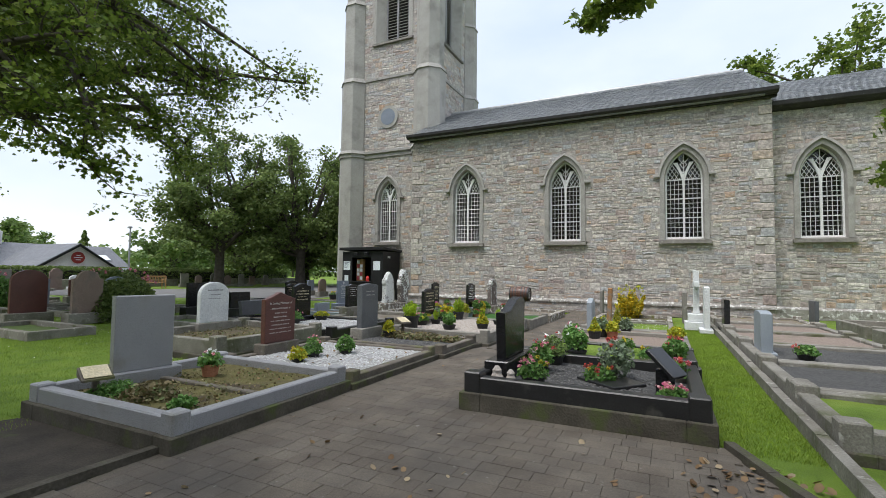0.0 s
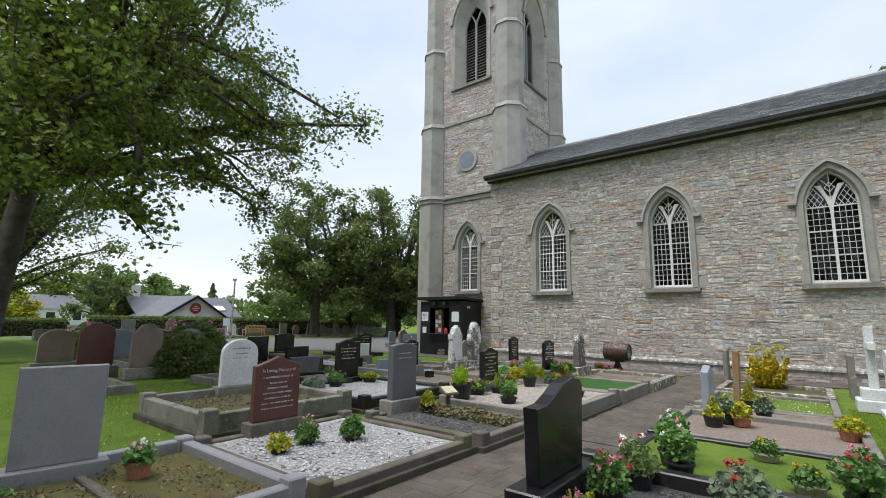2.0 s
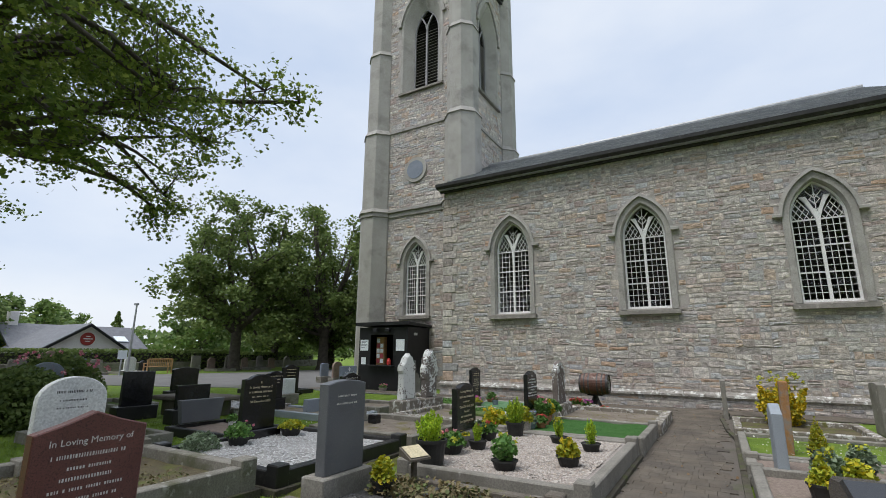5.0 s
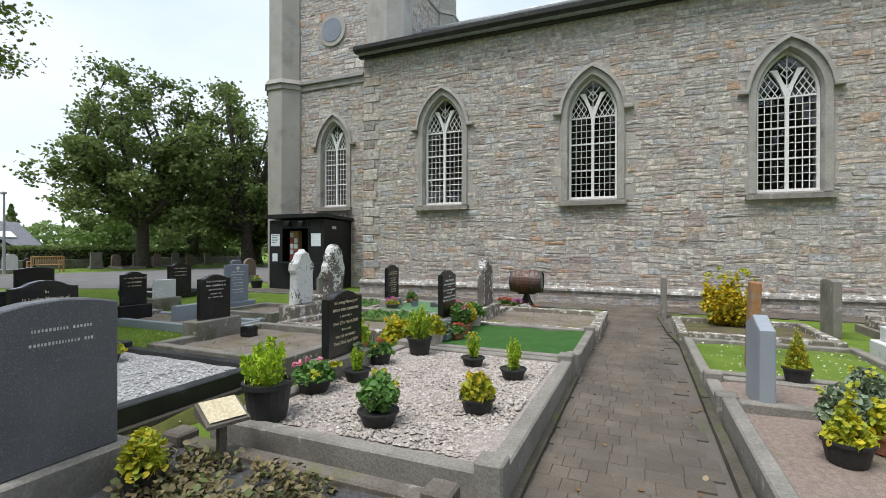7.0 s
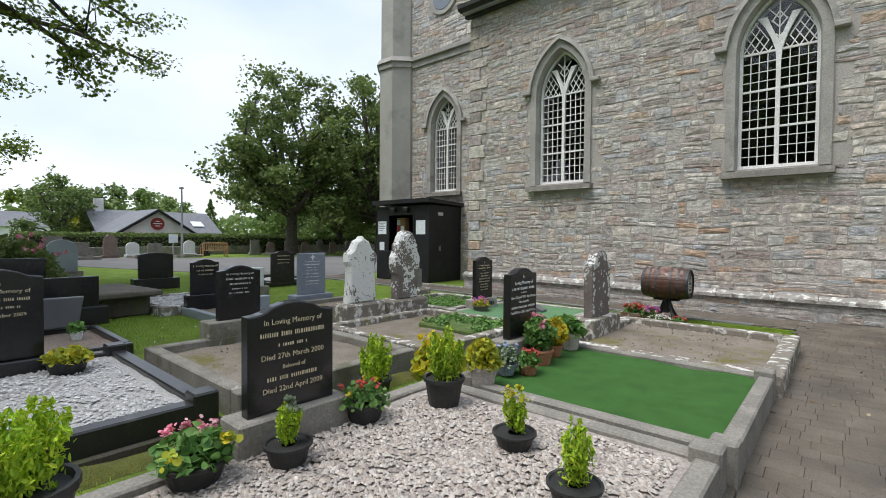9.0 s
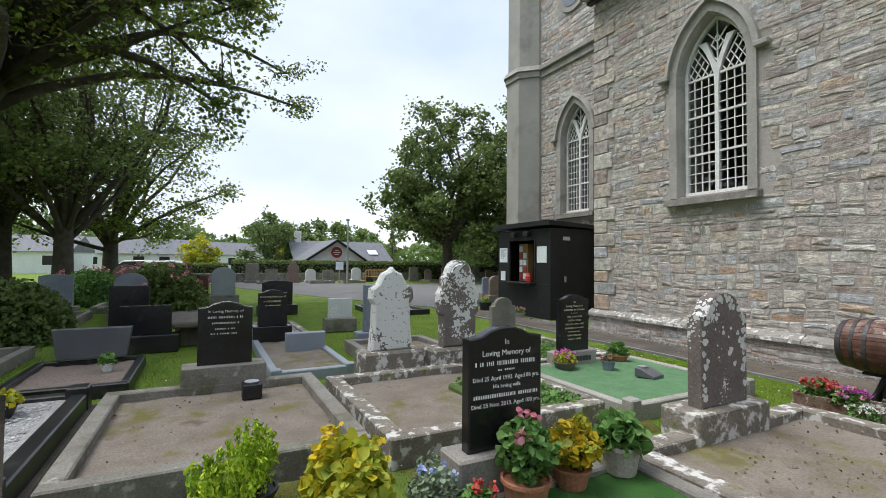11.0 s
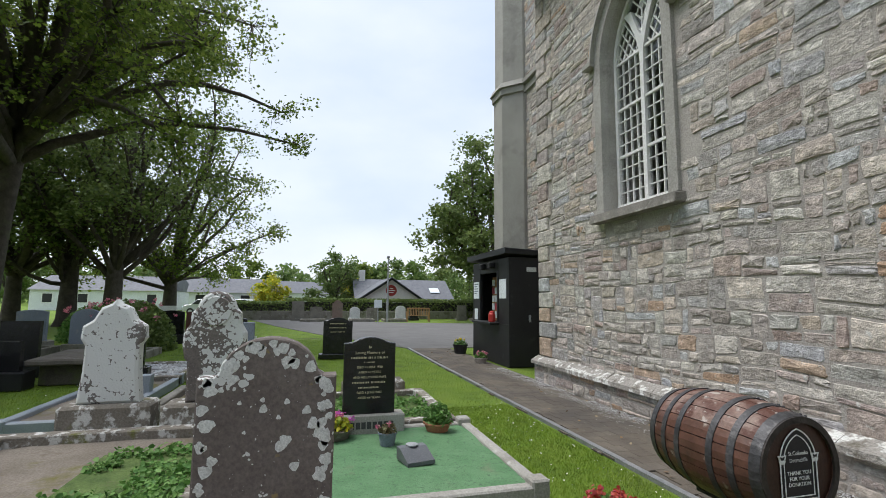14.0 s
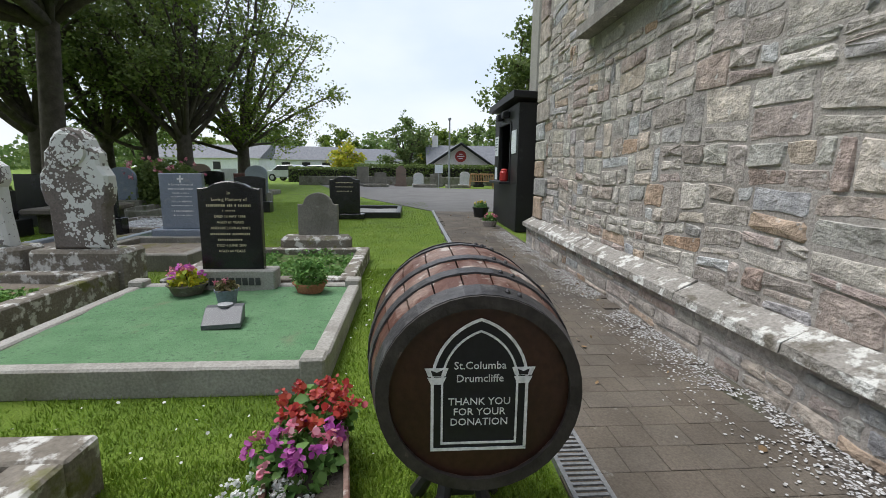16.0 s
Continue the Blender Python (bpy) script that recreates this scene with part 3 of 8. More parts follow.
def leaves_mesh(name, places, size, material, rng, flat=0.0, shape="leaf", droop=0.25):
    """Many small folded leaves at the places (an N x 3 array), each its own island."""
    n = len(places)
    places = np.asarray(places, float)
    s = size * rng.uniform(0.6, 1.25, n)[:, None]
    nor = rng.normal(size=(n, 3)); nor[:, 2] = np.abs(nor[:, 2]) + flat
    nor /= np.linalg.norm(nor, axis=1)[:, None]
    d = rng.normal(size=(n, 3)); d[:, 2] -= droop
    d -= (d * nor).sum(1)[:, None] * nor
    d /= np.linalg.norm(d, axis=1)[:, None]
    w = np.cross(nor, d)
    wide = {"leaf": 0.46, "thin": 0.24, "petal": 0.5, "lobed": 0.5}[shape]
    if shape == "lobed":
        plan = [(-0.5, 0.0, 0), (-0.28, 0.42, 0.10), (0.02, 0.20, 0.04), (0.12, 0.52, 0.14), (0.26, 0.17, 0.03), (0.52, 0.0, -0.04), (0.26, -0.17, 0.03), (0.12, -0.52, 0.14), (0.02, -0.20, 0.04), (-0.28, -0.42, 0.10)]
        tris = [(0, 1, 2), (2, 3, 4), (0, 2, 4), (0, 4, 5), (0, 5, 6), (0, 6, 8), (6, 7, 8), (0, 8, 9)]
    elif shape == "petal":
        plan = [(-0.5, 0.0, 0.05), (-0.24, 0.42, 0.10), (0.24, 0.42, 0.10), (0.5, 0.0, 0.05), (0.24, -0.42, 0.10), (-0.24, -0.42, 0.10)]
        tris = [(0, 1, 2), (0, 2, 3), (0, 3, 4), (0, 4, 5)]
    elif n < 8000:
        plan = [(-0.5, 0.0, 0), (-0.14, wide * 0.8, 0.11), (0.20, wide * 0.66, 0.08), (0.5, 0.0, -0.05), (0.20, -wide * 0.66, 0.08), (-0.14, -wide * 0.8, 0.11)]
        tris = [(0, 1, 2), (0, 2, 3), (0, 3, 4), (0, 4, 5)]
    else:
        plan = [(-0.5, 0.0, 0), (0.0, wide, 0.14), (0.5, 0.0, 0), (0.0, -wide, 0.14)]
        tris = [(0, 1, 2), (0, 2, 3)]
    k, m = len(plan), len(tris)
    v = np.stack([places + (d * q[0] + w * q[1] + nor * q[2]) * s for q in plan], 1).reshape(-1, 3)
    tri = (np.arange(n)[:, None, None] * k + np.array(tris)[None]).reshape(-1)
    me = bpy.data.meshes.new(name)
    me.vertices.add(k * n); me.vertices.foreach_set("co", v.reshape(-1))
    me.loops.add(3 * m * n); me.loops.foreach_set("vertex_index", tri.astype(np.int32))
    me.polygons.add(m * n)
    me.polygons.foreach_set("loop_start", np.arange(0, 3 * m * n, 3, dtype=np.int32))
    me.polygons.foreach_set("loop_total", np.full(m * n, 3, dtype=np.int32))
    me.materials.append(material)
    me.update(calc_edges=True)
    me.validate()
    return me


def pebbles_mesh(name, x0, x1, y0, y1, z, count, size, material, rng):
    """Loose chips lying on a bed: squashed octahedra, turned and sized by chance."""
    v, f = [], []
    for i in range(count):
        x, y, s = rng.uniform(x0, x1), rng.uniform(y0, y1), size * rng.uniform(0.55, 1.3)
        a, q = rng.uniform(0, 6.28), rng.uniform(0.55, 0.95)
        c, d = math.cos(a) * s, math.sin(a) * s
        h = s * rng.uniform(0.35, 0.65)
        t = rng.uniform(-0.25, 0.25) * s
        k = len(v)
        v += [(x + c, y + d, z + t), (x - d * q, y + c * q, z), (x - c, y - d, z - t), (x + d * q, y - c * q, z), (x + t, y - t, z + h), (x, y, z - h)]
        f += [(k, k + 1, k + 4), (k + 1, k + 2, k + 4), (k + 2, k + 3, k + 4), (k + 3, k, k + 4)]
    return mesh_of(name, v, f, material)


def text_mesh(text, size, material, align="CENTER", extrude=0.002):
    """Letters in the built-in font, as a flat mesh in x and y."""
    cu = bpy.data.curves.new("letters", "FONT")
    cu.body, cu.size, cu.align_x, cu.align_y, cu.extrude, cu.resolution_u = text, size, align, "CENTER", extrude, 2
    ob = bpy.data.objects.new("letters", cu)
    scene.collection.objects.link(ob)
    me = bpy.data.meshes.new_from_object(ob.evaluated_get(bpy.context.evaluated_depsgraph_get()))
    bpy.data.objects.remove(ob)
    me.materials.clear()
    me.materials.append(material)
    return me


# ---- ground, paths and road ----
RNG = np.random.default_rng(7)


def sheet(name, outline, z, material, label, category="ground"):
    return alone(name, prism(outline, z - 0.05, z, "z"), material, label, category, "structure")


_gv = [(-900, -900), (900, -900), (900, 900), (-900, 900)]
alone("ground", prism(_gv, -0.5, -0.012, "z"), M_grass, "short green churchyard lawn with worn patches", "lawn", "structure")
road = sheet("road", [(-16.6, 17.5), (-22, 15.2), (-29.3, 12.7), (-60, 4.0), (-60, 9.0), (-38, 15.4), (-33, 19.0), (-30.5, 26), (-29, 70), (-17, 70), (-17, 26), (-16.6, 18.9)], 0.004,
             M_tar, "pale grey worn tarmac drive between the churchyard plots", "road")
sheet("pavement_1", [(-3.6, -8), (3.2, -8), (1.2, 2.6), (0.5, 4.44), (-1.92, 4.44), (-1.92, 6.45), (-1.80, 6.5), (-1.80, 17.55), (-1.86, 17.55), (-1.86, 18.7), (-3.06, 18.7), (-3.06, 8.4), (-3.5, 8.2)], 0.0, M_pav,
      "dark joints and bedding of the paved churchyard path", "path")
sheet("pavement_2", [(-16.7, 17.52), (-3.06, 17.52), (-3.06, 18.74), (-16.7, 18.74)], 0.0, M_pav, "dark joints and bedding of the paved path along the church", "path")
sheet("pavement_3", [(-1.85, 17.6), (3.4, 17.6), (3.4, 18.74), (-1.85, 18.74)], 0.0, M_pav, "dark joints and bedding of the paved path along the church", "path")
sheet("pavement_4", [(-62, 11), (-40.4, 15), (-40.4, 33), (-62, 33)], 0.002, M_tar, "pale worn tarmac forecourt round the house", "forecourt")
# part of the shade under the tree is in this patch's colour
sheet("ground_bare", [(-8.5, -6), (-3.55, -6), (-3.5, 2.4), (-5.4, 2.4)], -0.002, M_earth, "bare dark earth with sparse grass, tree shade in its colour", "earth")


# ---- stone laying ----
def lay(u0, u1, v0, v1, skip, rng, heights=(0.07, 0.23), lengths=(0.14, 0.56), wave=0.08, joint=0.008):
    """Rubble coursed by chance: a list of four-cornered stones in the wall's plane."""
    cells, v = [], v0
    big = heights[1] * 1.45
    while v < v1 - 0.03:
        H = min(rng.uniform(heights[1] * 0.75, big), v1 - v)
        if v1 - v - H < 0.07:
            H = v1 - v
        u = u0
        while u < u1 - 0.02:
            k = rng.random()
            w = rng.uniform(*lengths) * (0.72 if k < 0.16 else 1.0)
            if u + w > u1 - 0.14:
                w = u1 - u
            if k < 0.16 or H < 0.12:
                cells.append((u, v, w, H))
            elif k < 0.55:
                c = rng.uniform(0.3, 0.7) * H
                cells += [(u, v, w, c), (u, v + c, w, H - c)]
            elif k < 0.75:
                c, e = rng.uniform(0.35, 0.65) * H, rng.uniform(0.3, 0.7) * w
                cells += [(u, v, w, c), (u, v + c, e, H - c), (u + e, v + c, w - e, H - c)]
            elif k < 0.9:
                c, e = rng.uniform(0.35, 0.65) * H, rng.uniform(0.3, 0.7) * w
                cells += [(u, v, e, c), (u + e, v, w - e, c), (u, v + c, w, H - c)]
            else:
                c, e = rng.uniform(0.22, 0.36) * H, rng.uniform(0.56, 0.72) * H
                cells += [(u, v, w, c), (u, v + c, w, e - c), (u, v + e, w, H - e)]
            u += w
        v += H
    out = []
    for u, v, w, h in cells:
        pts = []
        for a, b in ((u, v), (u + w, v), (u + w, v + h), (u, v + h)):
            q = noise.noise(Vector((a * 0.55, b * 0.8, 3.1))) * wave + noise.noise(Vector((a * 1.9, b * 2.2, 9.7))) * wave * 0.5
            edge = min(1.0, (b - v0) / 0.3, (v1 - b) / 0.3)
            pts.append((a, b + q * max(0.0, edge)))
        cu, cv = sum(p[0] for p in pts) / 4, sum(p[1] for p in pts) / 4
        if skip(cu, cv, w, h):
            continue
        sh = [((p[0] - cu) * (1 - 2 * joint / w) + cu + rng.uniform(-0.018, 0.018), (p[1] - cv) * (1 - 2 * joint / max(h, 0.05)) + cv + rng.uniform(-0.012, 0.012)) for p in pts]
        out.append(sh)
    return out


def stone_geo(q, rng, proud=(0.002, 0.017)):
    """The shape of one stone: chamfered corners, a raised uneven face. Points are (u, depth, v) with depth towards -y."""
    ring = []
    for i in range(4):
        p, a, b = q[i], q[i - 1], q[(i + 1) % 4]
        for o in (a, b):
            d = math.hypot(o[0] - p[0], o[1] - p[1]) or 1
            k = min(0.2, rng.uniform(0.004, 0.026) / d)
            ring.append((p[0] + (o[0] - p[0]) * k, p[1] + (o[1] - p[1]) * k))
        m = rng.uniform(0.35, 0.65)
        ring.append((p[0] + (b[0] - p[0]) * m + rng.uniform(-0.007, 0.007), p[1] + (b[1] - p[1]) * m + rng.uniform(-0.009, 0.009)))
    n = len(ring)
    cu, cv = sum(p[0] for p in ring) / n, sum(p[1] for p in ring) / n
    pr = rng.uniform(*proud)
    lean = rng.normal(0, 0.035)
    v = [(p[0], 0.004, p[1]) for p in ring]
    for p in ring:
        d = math.hypot(p[0] - cu, p[1] - cv)
        k = max(0.55, 1 - rng.uniform(0.004, 0.016) / max(d, 0.03))
        v.append((cu + (p[0] - cu) * k, min(-0.0015, -pr * rng.uniform(0.4, 1.1) + lean * (p[1] - cv)), cv + (p[1] - cv) * k))
    v.append((cu + rng.uniform(-0.04, 0.04), -pr * rng.uniform(0.8, 1.7), cv + rng.uniform(-0.01, 0.01)))
    f = [(i, (i + 1) % n, n + (i + 1) % n, n + i) for i in range(n)] + [(n + i, n + (i + 1) % n, 2 * n) for i in range(n)]
    return v, f


def stones_joined(name, quads, rng, material, parent, label=""):
    vs, fs = [], []
    for q in quads:
        v, f = stone_geo(q, rng)
        k = len(vs)
        vs += v
        fs += [tuple(i + k for i in t) for t in f]
    ob = part(name, mesh_of(name, vs, fs, material), None, parent, label, "stuff")
    return ob


def stones_single(name, quads, rng, material, parent):
    for q in quads:
        v, f = stone_geo(q, rng)
        c = Vector((q[0][0] + q[2][0], 0, q[0][1] + q[2][1])) / 2
        me = mesh_of(name, [tuple(Vector(p) - c) for p in v], f, material)
        ob = part(name, me, None, parent)
        ob.location = c


# ---- pointed arches ----
def arch_z(x, a, spring, h):
    r = (a * a + h * h) / (2 * a)
    return spring + math.sqrt(max(0.0, r * r - (min(abs(x), a) + r - a) ** 2))


def arch_line(cx, a, zb, spring, h, n=10):
    """The outline from the bottom left over the point to the bottom right."""
    pts = [(cx - a, zb)]
    for i in range(n + 1):
        x = -a + a * (1 - math.cos(math.pi / 2 * i / n))
        pts.append((cx + x, arch_z(x, a, spring, h)))
    right = [(2 * cx - x, z) for x, z in reversed(pts[:-1])]
    return pts + right


def arched_wall(name, u0, u1, v0, v1, thick, holes, material, parent=None):
    """A wall in u and v, its front at depth 0, with pointed openings (cx, a, zb, spring, h) through it."""
    cuts = [u0]
    for cx, a, *_ in holes:
        cuts += [cx - a * math.cos(math.pi * i / 20) for i in range(21)]
    cuts.append(u1)
    bm = bmesh.new()

    def slab(x0, x1, zl0, zl1, zh0, zh1):
        vs = [bm.verts.new(p) for p in ((x0, 0, zl0), (x1, 0, zl1), (x1, 0, zh1), (x0, 0, zh0), (x0, thick, zl0), (x1, thick, zl1), (x1, thick, zh1), (x0, thick, zh0))]
        for f in ((0, 1, 2, 3), (5, 4, 7, 6), (3, 2, 6, 7), (1, 0, 4, 5), (0, 3, 7, 4), (2, 1, 5, 6)):
            bm.faces.new([vs[i] for i in f])
    cuts = sorted(set(round(c, 5) for c in cuts))
    for x0, x1 in zip(cuts, cuts[1:]):
        xm = (x0 + x1) / 2
        low0 = low1 = v0
        for cx, a, zb, sp, h in sorted((q for q in holes if abs(xm - q[0]) < q[1]), key=lambda q: q[2]):
            if zb > v0:
                slab(x0, x1, low0, low1, zb, zb)
            low0, low1 = arch_z(x0 - cx, a, sp, h), arch_z(x1 - cx, a, sp, h)
        slab(x0, x1, low0, low1, v1, v1)
    return part(name, bm, material, parent)


def loft(lines, closed=False, bm=None):
    """Faces between outlines of the same number of points, each a list of (u, d, v)."""
    bm = bm or bmesh.new()
    rows = [[bm.verts.new(p) for p in line] for line in lines]
    k = len(rows[0])
    for a, b in zip(rows, rows[1:]):
        for i in range(k if closed else k - 1):
            bm.faces.new((a[i], a[(i + 1) % k], b[(i + 1) % k], b[i]))
    return bm


def ribbon(bm, pts, width, y0, y1):
    """A bar of rectangular section along points (u, v) of the wall's plane."""
    left, right = [], []
    for i, p in enumerate(pts):
        a, b = pts[max(0, i - 1)], pts[min(len(pts) - 1, i + 1)]
        d = math.hypot(b[0] - a[0], b[1] - a[1]) or 1
        nx, nz = -(b[1] - a[1]) / d * width / 2, (b[0] - a[0]) / d * width / 2
        left.append((p[0] + nx, p[1] + nz)); right.append((p[0] - nx, p[1] - nz))
    rows = [[bm.verts.new(q) for q in ((l[0], y0, l[1]), (r[0], y0, r[1]), (r[0], y1, r[1]), (l[0], y1, l[1]))] for l, r in zip(left, right)]
    for a, b in zip(rows, rows[1:]):
        for i in range(4):
            bm.faces.new((a[i], b[i], b[(i + 1) % 4], a[(i + 1) % 4]))
    bm.faces.new(rows[0]); bm.faces.new(list(reversed(rows[-1])))
    return bm


def gothic_window(name, parent_pose, cx, a, zb, spring, h, label, band=0.155, cols=4, rows=12, hood=True):
    """A pointed window with Y tracery: stone band, hood mould, sill, white frame, glazing bars and panes."""
    win = new(name)
    win.matrix_basis = parent_pose
    tagged(win, label, "window", "", "structure")
    out, inn = arch_line(cx, a + band, zb - 0.02, spring, h + band * 1.25), arch_line(cx, a, zb - 0.02, spring, h)
    deep = arch_line(cx, a - 0.03, zb - 0.02, spring, h - 0.035)
    bm = loft([[(u, 0.02, v) for u, v in out], [(u, -0.055, v) for u, v in out], [(u, -0.055, v) for u, v in inn], [(u, 0.05, v) for u, v in deep], [(u, 0.4, v) for u, v in deep]])
    bmesh.ops.recalc_face_normals(bm, faces=bm.faces)
    part("surround", bm, M_dress, win, "smooth dressed grey limestone surround")
    if hood:
        o = [p for p in arch_line(cx, a + band + 0.075, spring + 0.12, spring, h + band * 1.25 + 0.09) if p[1] >= spring + 0.1]
        i = [p for p in arch_line(cx, a + band - 0.01, spring + 0.12, spring, h + band * 1.25 - 0.01) if p[1] >= spring + 0.1]
        k = min(len(o), len(i))
        o, i = o[:k // 2] + o[len(o) - (k - k // 2):], i[:k // 2] + i[len(i) - (k - k // 2):]
        bm = loft([[(u, 0.0, v) for u, v in o], [(u, -0.10, v) for u, v in o], [(u, -0.13, v) for u, v in i], [(u, -0.05, v) for u, v in i]])
        for s in (-1, 1):
            x = cx + s * (a + band + 0.10)
            box(x - 0.11, x + 0.11, -0.13, 0.0, spring + 0.06, spring + 0.15, 0.012, bm)
        bmesh.ops.recalc_face_normals(bm, faces=bm.faces)
        part("hood_mould", bm, M_dress, win, "projecting stone hood mould with label stops")
    bm = prism([(-0.17, zb - 0.17), (0.30, zb - 0.17), (0.30, zb + 0.0), (-0.15, zb - 0.05)], cx - a - band - 0.06, cx + a + band + 0.06, "x", 0.012)
    part("window_sill", bm, M_sill, win, "weathered projecting stone sill")
    f0, f1 = 0.17, 0.25
    bm = bmesh.new()
    ar = [p for p in arch_line(cx, a - 0.045, zb, spring, h - 0.05)]
    ribbon(bm, ar, 0.075, f0, f1)
    ribbon(bm, [(cx - a + 0.03, zb + 0.04), (cx + a - 0.03, zb + 0.04)], 0.08, f0 - 0.01, f1)
    bmesh.ops.recalc_face_normals(bm, faces=bm.faces)
    part("window_frame", bm, M_white, win)
    bm = bmesh.new()
    # the mullion swells into two solid arms that reach the arch
    ribbon(bm, [(cx, zb + 0.04), (cx, spring - 0.25)], 0.07, f0 - 0.005, f1)
    r = (a * a + h * h) / (2 * a)
    for s in (-1, 1):
        inner = [(0.0, spring - 0.26), (0.0, spring + 0.16), (0.05, spring + 0.26), (0.13, spring + 0.46), (0.19, spring + 0.62)]
        outer = [(0.036, spring - 0.26), (0.05, spring - 0.02), (0.13, spring + 0.24), (0.23, spring + 0.46), (0.34, spring + 0.62)]
        loop = inner + outer[::-1]
        loop = [(cx + s * x, min(z, arch_z(x, a - 0.05, spring, h - 0.05))) for x, z in loop]
        prism(loop, f0 - 0.003 * (1 + s), f1 - 0.004 * (1 + s), "y", 0.0, bm)
    bmesh.ops.recalc_face_normals(bm, faces=bm.faces)
    part("mullion", bm, M_white, win, "white Y-shaped mullion")
    bm = bmesh.new()
    xl, xr, z0, z1 = 0.035, a - 0.075, zb + 0.08, spring - 0.02
    pw, ph = (xr - xl) / cols, (z1 - z0) / rows
    for s in (-1, 1):
        for c in range(1, cols):
            x = cx + s * (xl + pw * c)
            ribbon(bm, [(x, z0), (x, z1)], 0.014, f0 + 0.025, f1 - 0.02)
        for q in range(1, rows + 1):
            z = z0 + ph * q
            thick = 0.036 if q in (4, 8, rows) else 0.014
            ribbon(bm, [(cx + s * xl, z), (cx + s * xr, z)], thick, f0 + (0.012 if thick > 0.03 else 0.03), f1 - 0.025)
        # slanting lattice in the head
        for q in range(-3, 5):
            for lean in (-1, 1):
                pts = []
                for k in range(0, 25):
                    z = z1 + k * 0.045
                    x = xl + (xr - xl) * 0.5 + q * pw * 1.05 + lean * (z - z1) * 0.62
                    inside = 0.03 < x < xr and z < arch_z(x, a - 0.06, spring, h - 0.06)
                    y_in = x > 0.06 + 0.46 * max(0.0, z - spring)
                    if inside and y_in:
                        pts.append((cx + s * x, z))
                if len(pts) > 1:
                    ribbon(bm, [pts[0], pts[-1]], 0.016, f0 + 0.03 + 0.004 * lean, f1 - 0.02 + 0.004 * lean)
    # lattice between the arms of the Y
    ribbon(bm, [(cx, spring + 0.16), (cx, spring + h - 0.10)], 0.018, f0 + 0.03, f1 - 0.02)
    for lean in (-1, 1):
        for z, w in ((0.22, 0.05), (0.40, 0.12), (0.56, 0.17)):
            ribbon(bm, [(cx, spring + z), (cx + lean * w, spring + z + w * 1.25)], 0.018, f0 + 0.03 + 0.004 * lean, f1 - 0.02)
        ribbon(bm, [(cx + lean * 0.12, spring + 0.52), (cx, spring + 0.70)], 0.018, f0 + 0.035 + 0.004 * lean, f1 - 0.025)
    bmesh.ops.recalc_face_normals(bm, faces=bm.faces)
    part("glazing_bars", bm, M_white, win, "thin white glazing bars")
    # panes: the grid below, and the head in one
    bm = box(-pw / 2, pw / 2, -0.002, 0.002, -ph / 2, ph / 2)
    bmesh.ops.recalc_face_normals(bm, faces=bm.faces)
    me = bpy.data.meshes.new("pane")
    bm.to_mesh(me); bm.free()
    me.materials.append(M_glass)
    rp = np.random.default_rng(int(abs(cx) * 100) + 3)
    for s in (-1, 1):
        for c in range(cols):
            for q in range(rows):
                ob = part("pane", me, None, win)
                ob.matrix_basis = pose(cx + s * (xl + pw * (c + 0.5)), 0.22, z0 + ph * (q + 0.5), rp.normal(0, 0.9), 0, rp.normal(0, 0.9))
                ob.visible_shadow = False
    head = [p for p in arch_line(cx, a - 0.05, z1, spring, h - 0.06)]
    ob = part("pane_head", prism(head, 0.218, 0.222, "y"), M_glass, win)
    ob.visible_shadow = False
    return win


# ---- church: nave ----
WALL_Y, NX0, NX1, EAVE = 18.78, -10.6, 3.36, 7.62
AX, RIDGE_Z = 22.97, 10.2
WINS = [(-7.87, 0.64, 2.75, 4.97, 1.06), (-3.58, 0.64, 2.75, 4.97, 1.06), (0.69, 0.64, 2.75, 4.97, 1.06)]
SOUTH = pose(0, WALL_Y, 0)


def blocked(wins, band=0.2):
    def skip(u, v, w, h):
        for cx, a, zb, sp, hh in wins:
            b = a + band
            if abs(u - cx) < b and zb - 0.1 < v < arch_z(u - cx, b, sp, hh + band * 1.25):
                return True
            if abs(u - cx) - w / 2 < a and zb - 0.16 < v + h / 2 and v - h / 2 < arch_z(max(0, abs(u - cx) - w / 2), a, sp, hh):
                return True
        return False
    return skip


wall_south = arched_wall("wall_south", NX0, NX1, 0, EAVE, 0.7, WINS, M_mortar)
wall_south.matrix_basis = SOUTH
tagged(wall_south, "coursed grey and buff rubble stone church wall", "wall", "", "structure")
for k, w in enumerate(WINS):
    gothic_window(f"window_{k + 1}", SOUTH, *w, "pointed church window with white Y tracery and small leaded panes")
alone("wall_east", prism([(WALL_Y + 0.7, 0), (WALL_Y + 0.7, EAVE + 0.3), (AX, RIDGE_Z - 0.15), (AX * 2 - WALL_Y - 0.7, EAVE + 0.3), (AX * 2 - WALL_Y - 0.7, 0)], NX1 - 0.7, NX1, "x"), M_mortar, "rubble stone gable wall of the nave", "wall", "structure")
alone("wall_west", box(NX0, NX0 + 0.7, WALL_Y + 0.7, AX * 2 - WALL_Y - 0.7, 0, EAVE), M_mortar, "rubble stone end wall of the nave", "wall", "structure")
# near-black surfaces put the unlit inside of the nave behind the panes
alone("wall_north", box(NX0, NX1, AX * 2 - WALL_Y - 0.7, AX * 2 - WALL_Y, 0, EAVE), M_unlit, "far nave wall painted near-black as an unlit room", "wall", "structure")
alone("floor", box(NX0 + 0.7, NX1 - 0.7, WALL_Y + 0.7, AX * 2 - WALL_Y - 0.7, 0.02, 0.3), M_unlit, "church floor painted near-black as an unlit room", "floor", "structure")
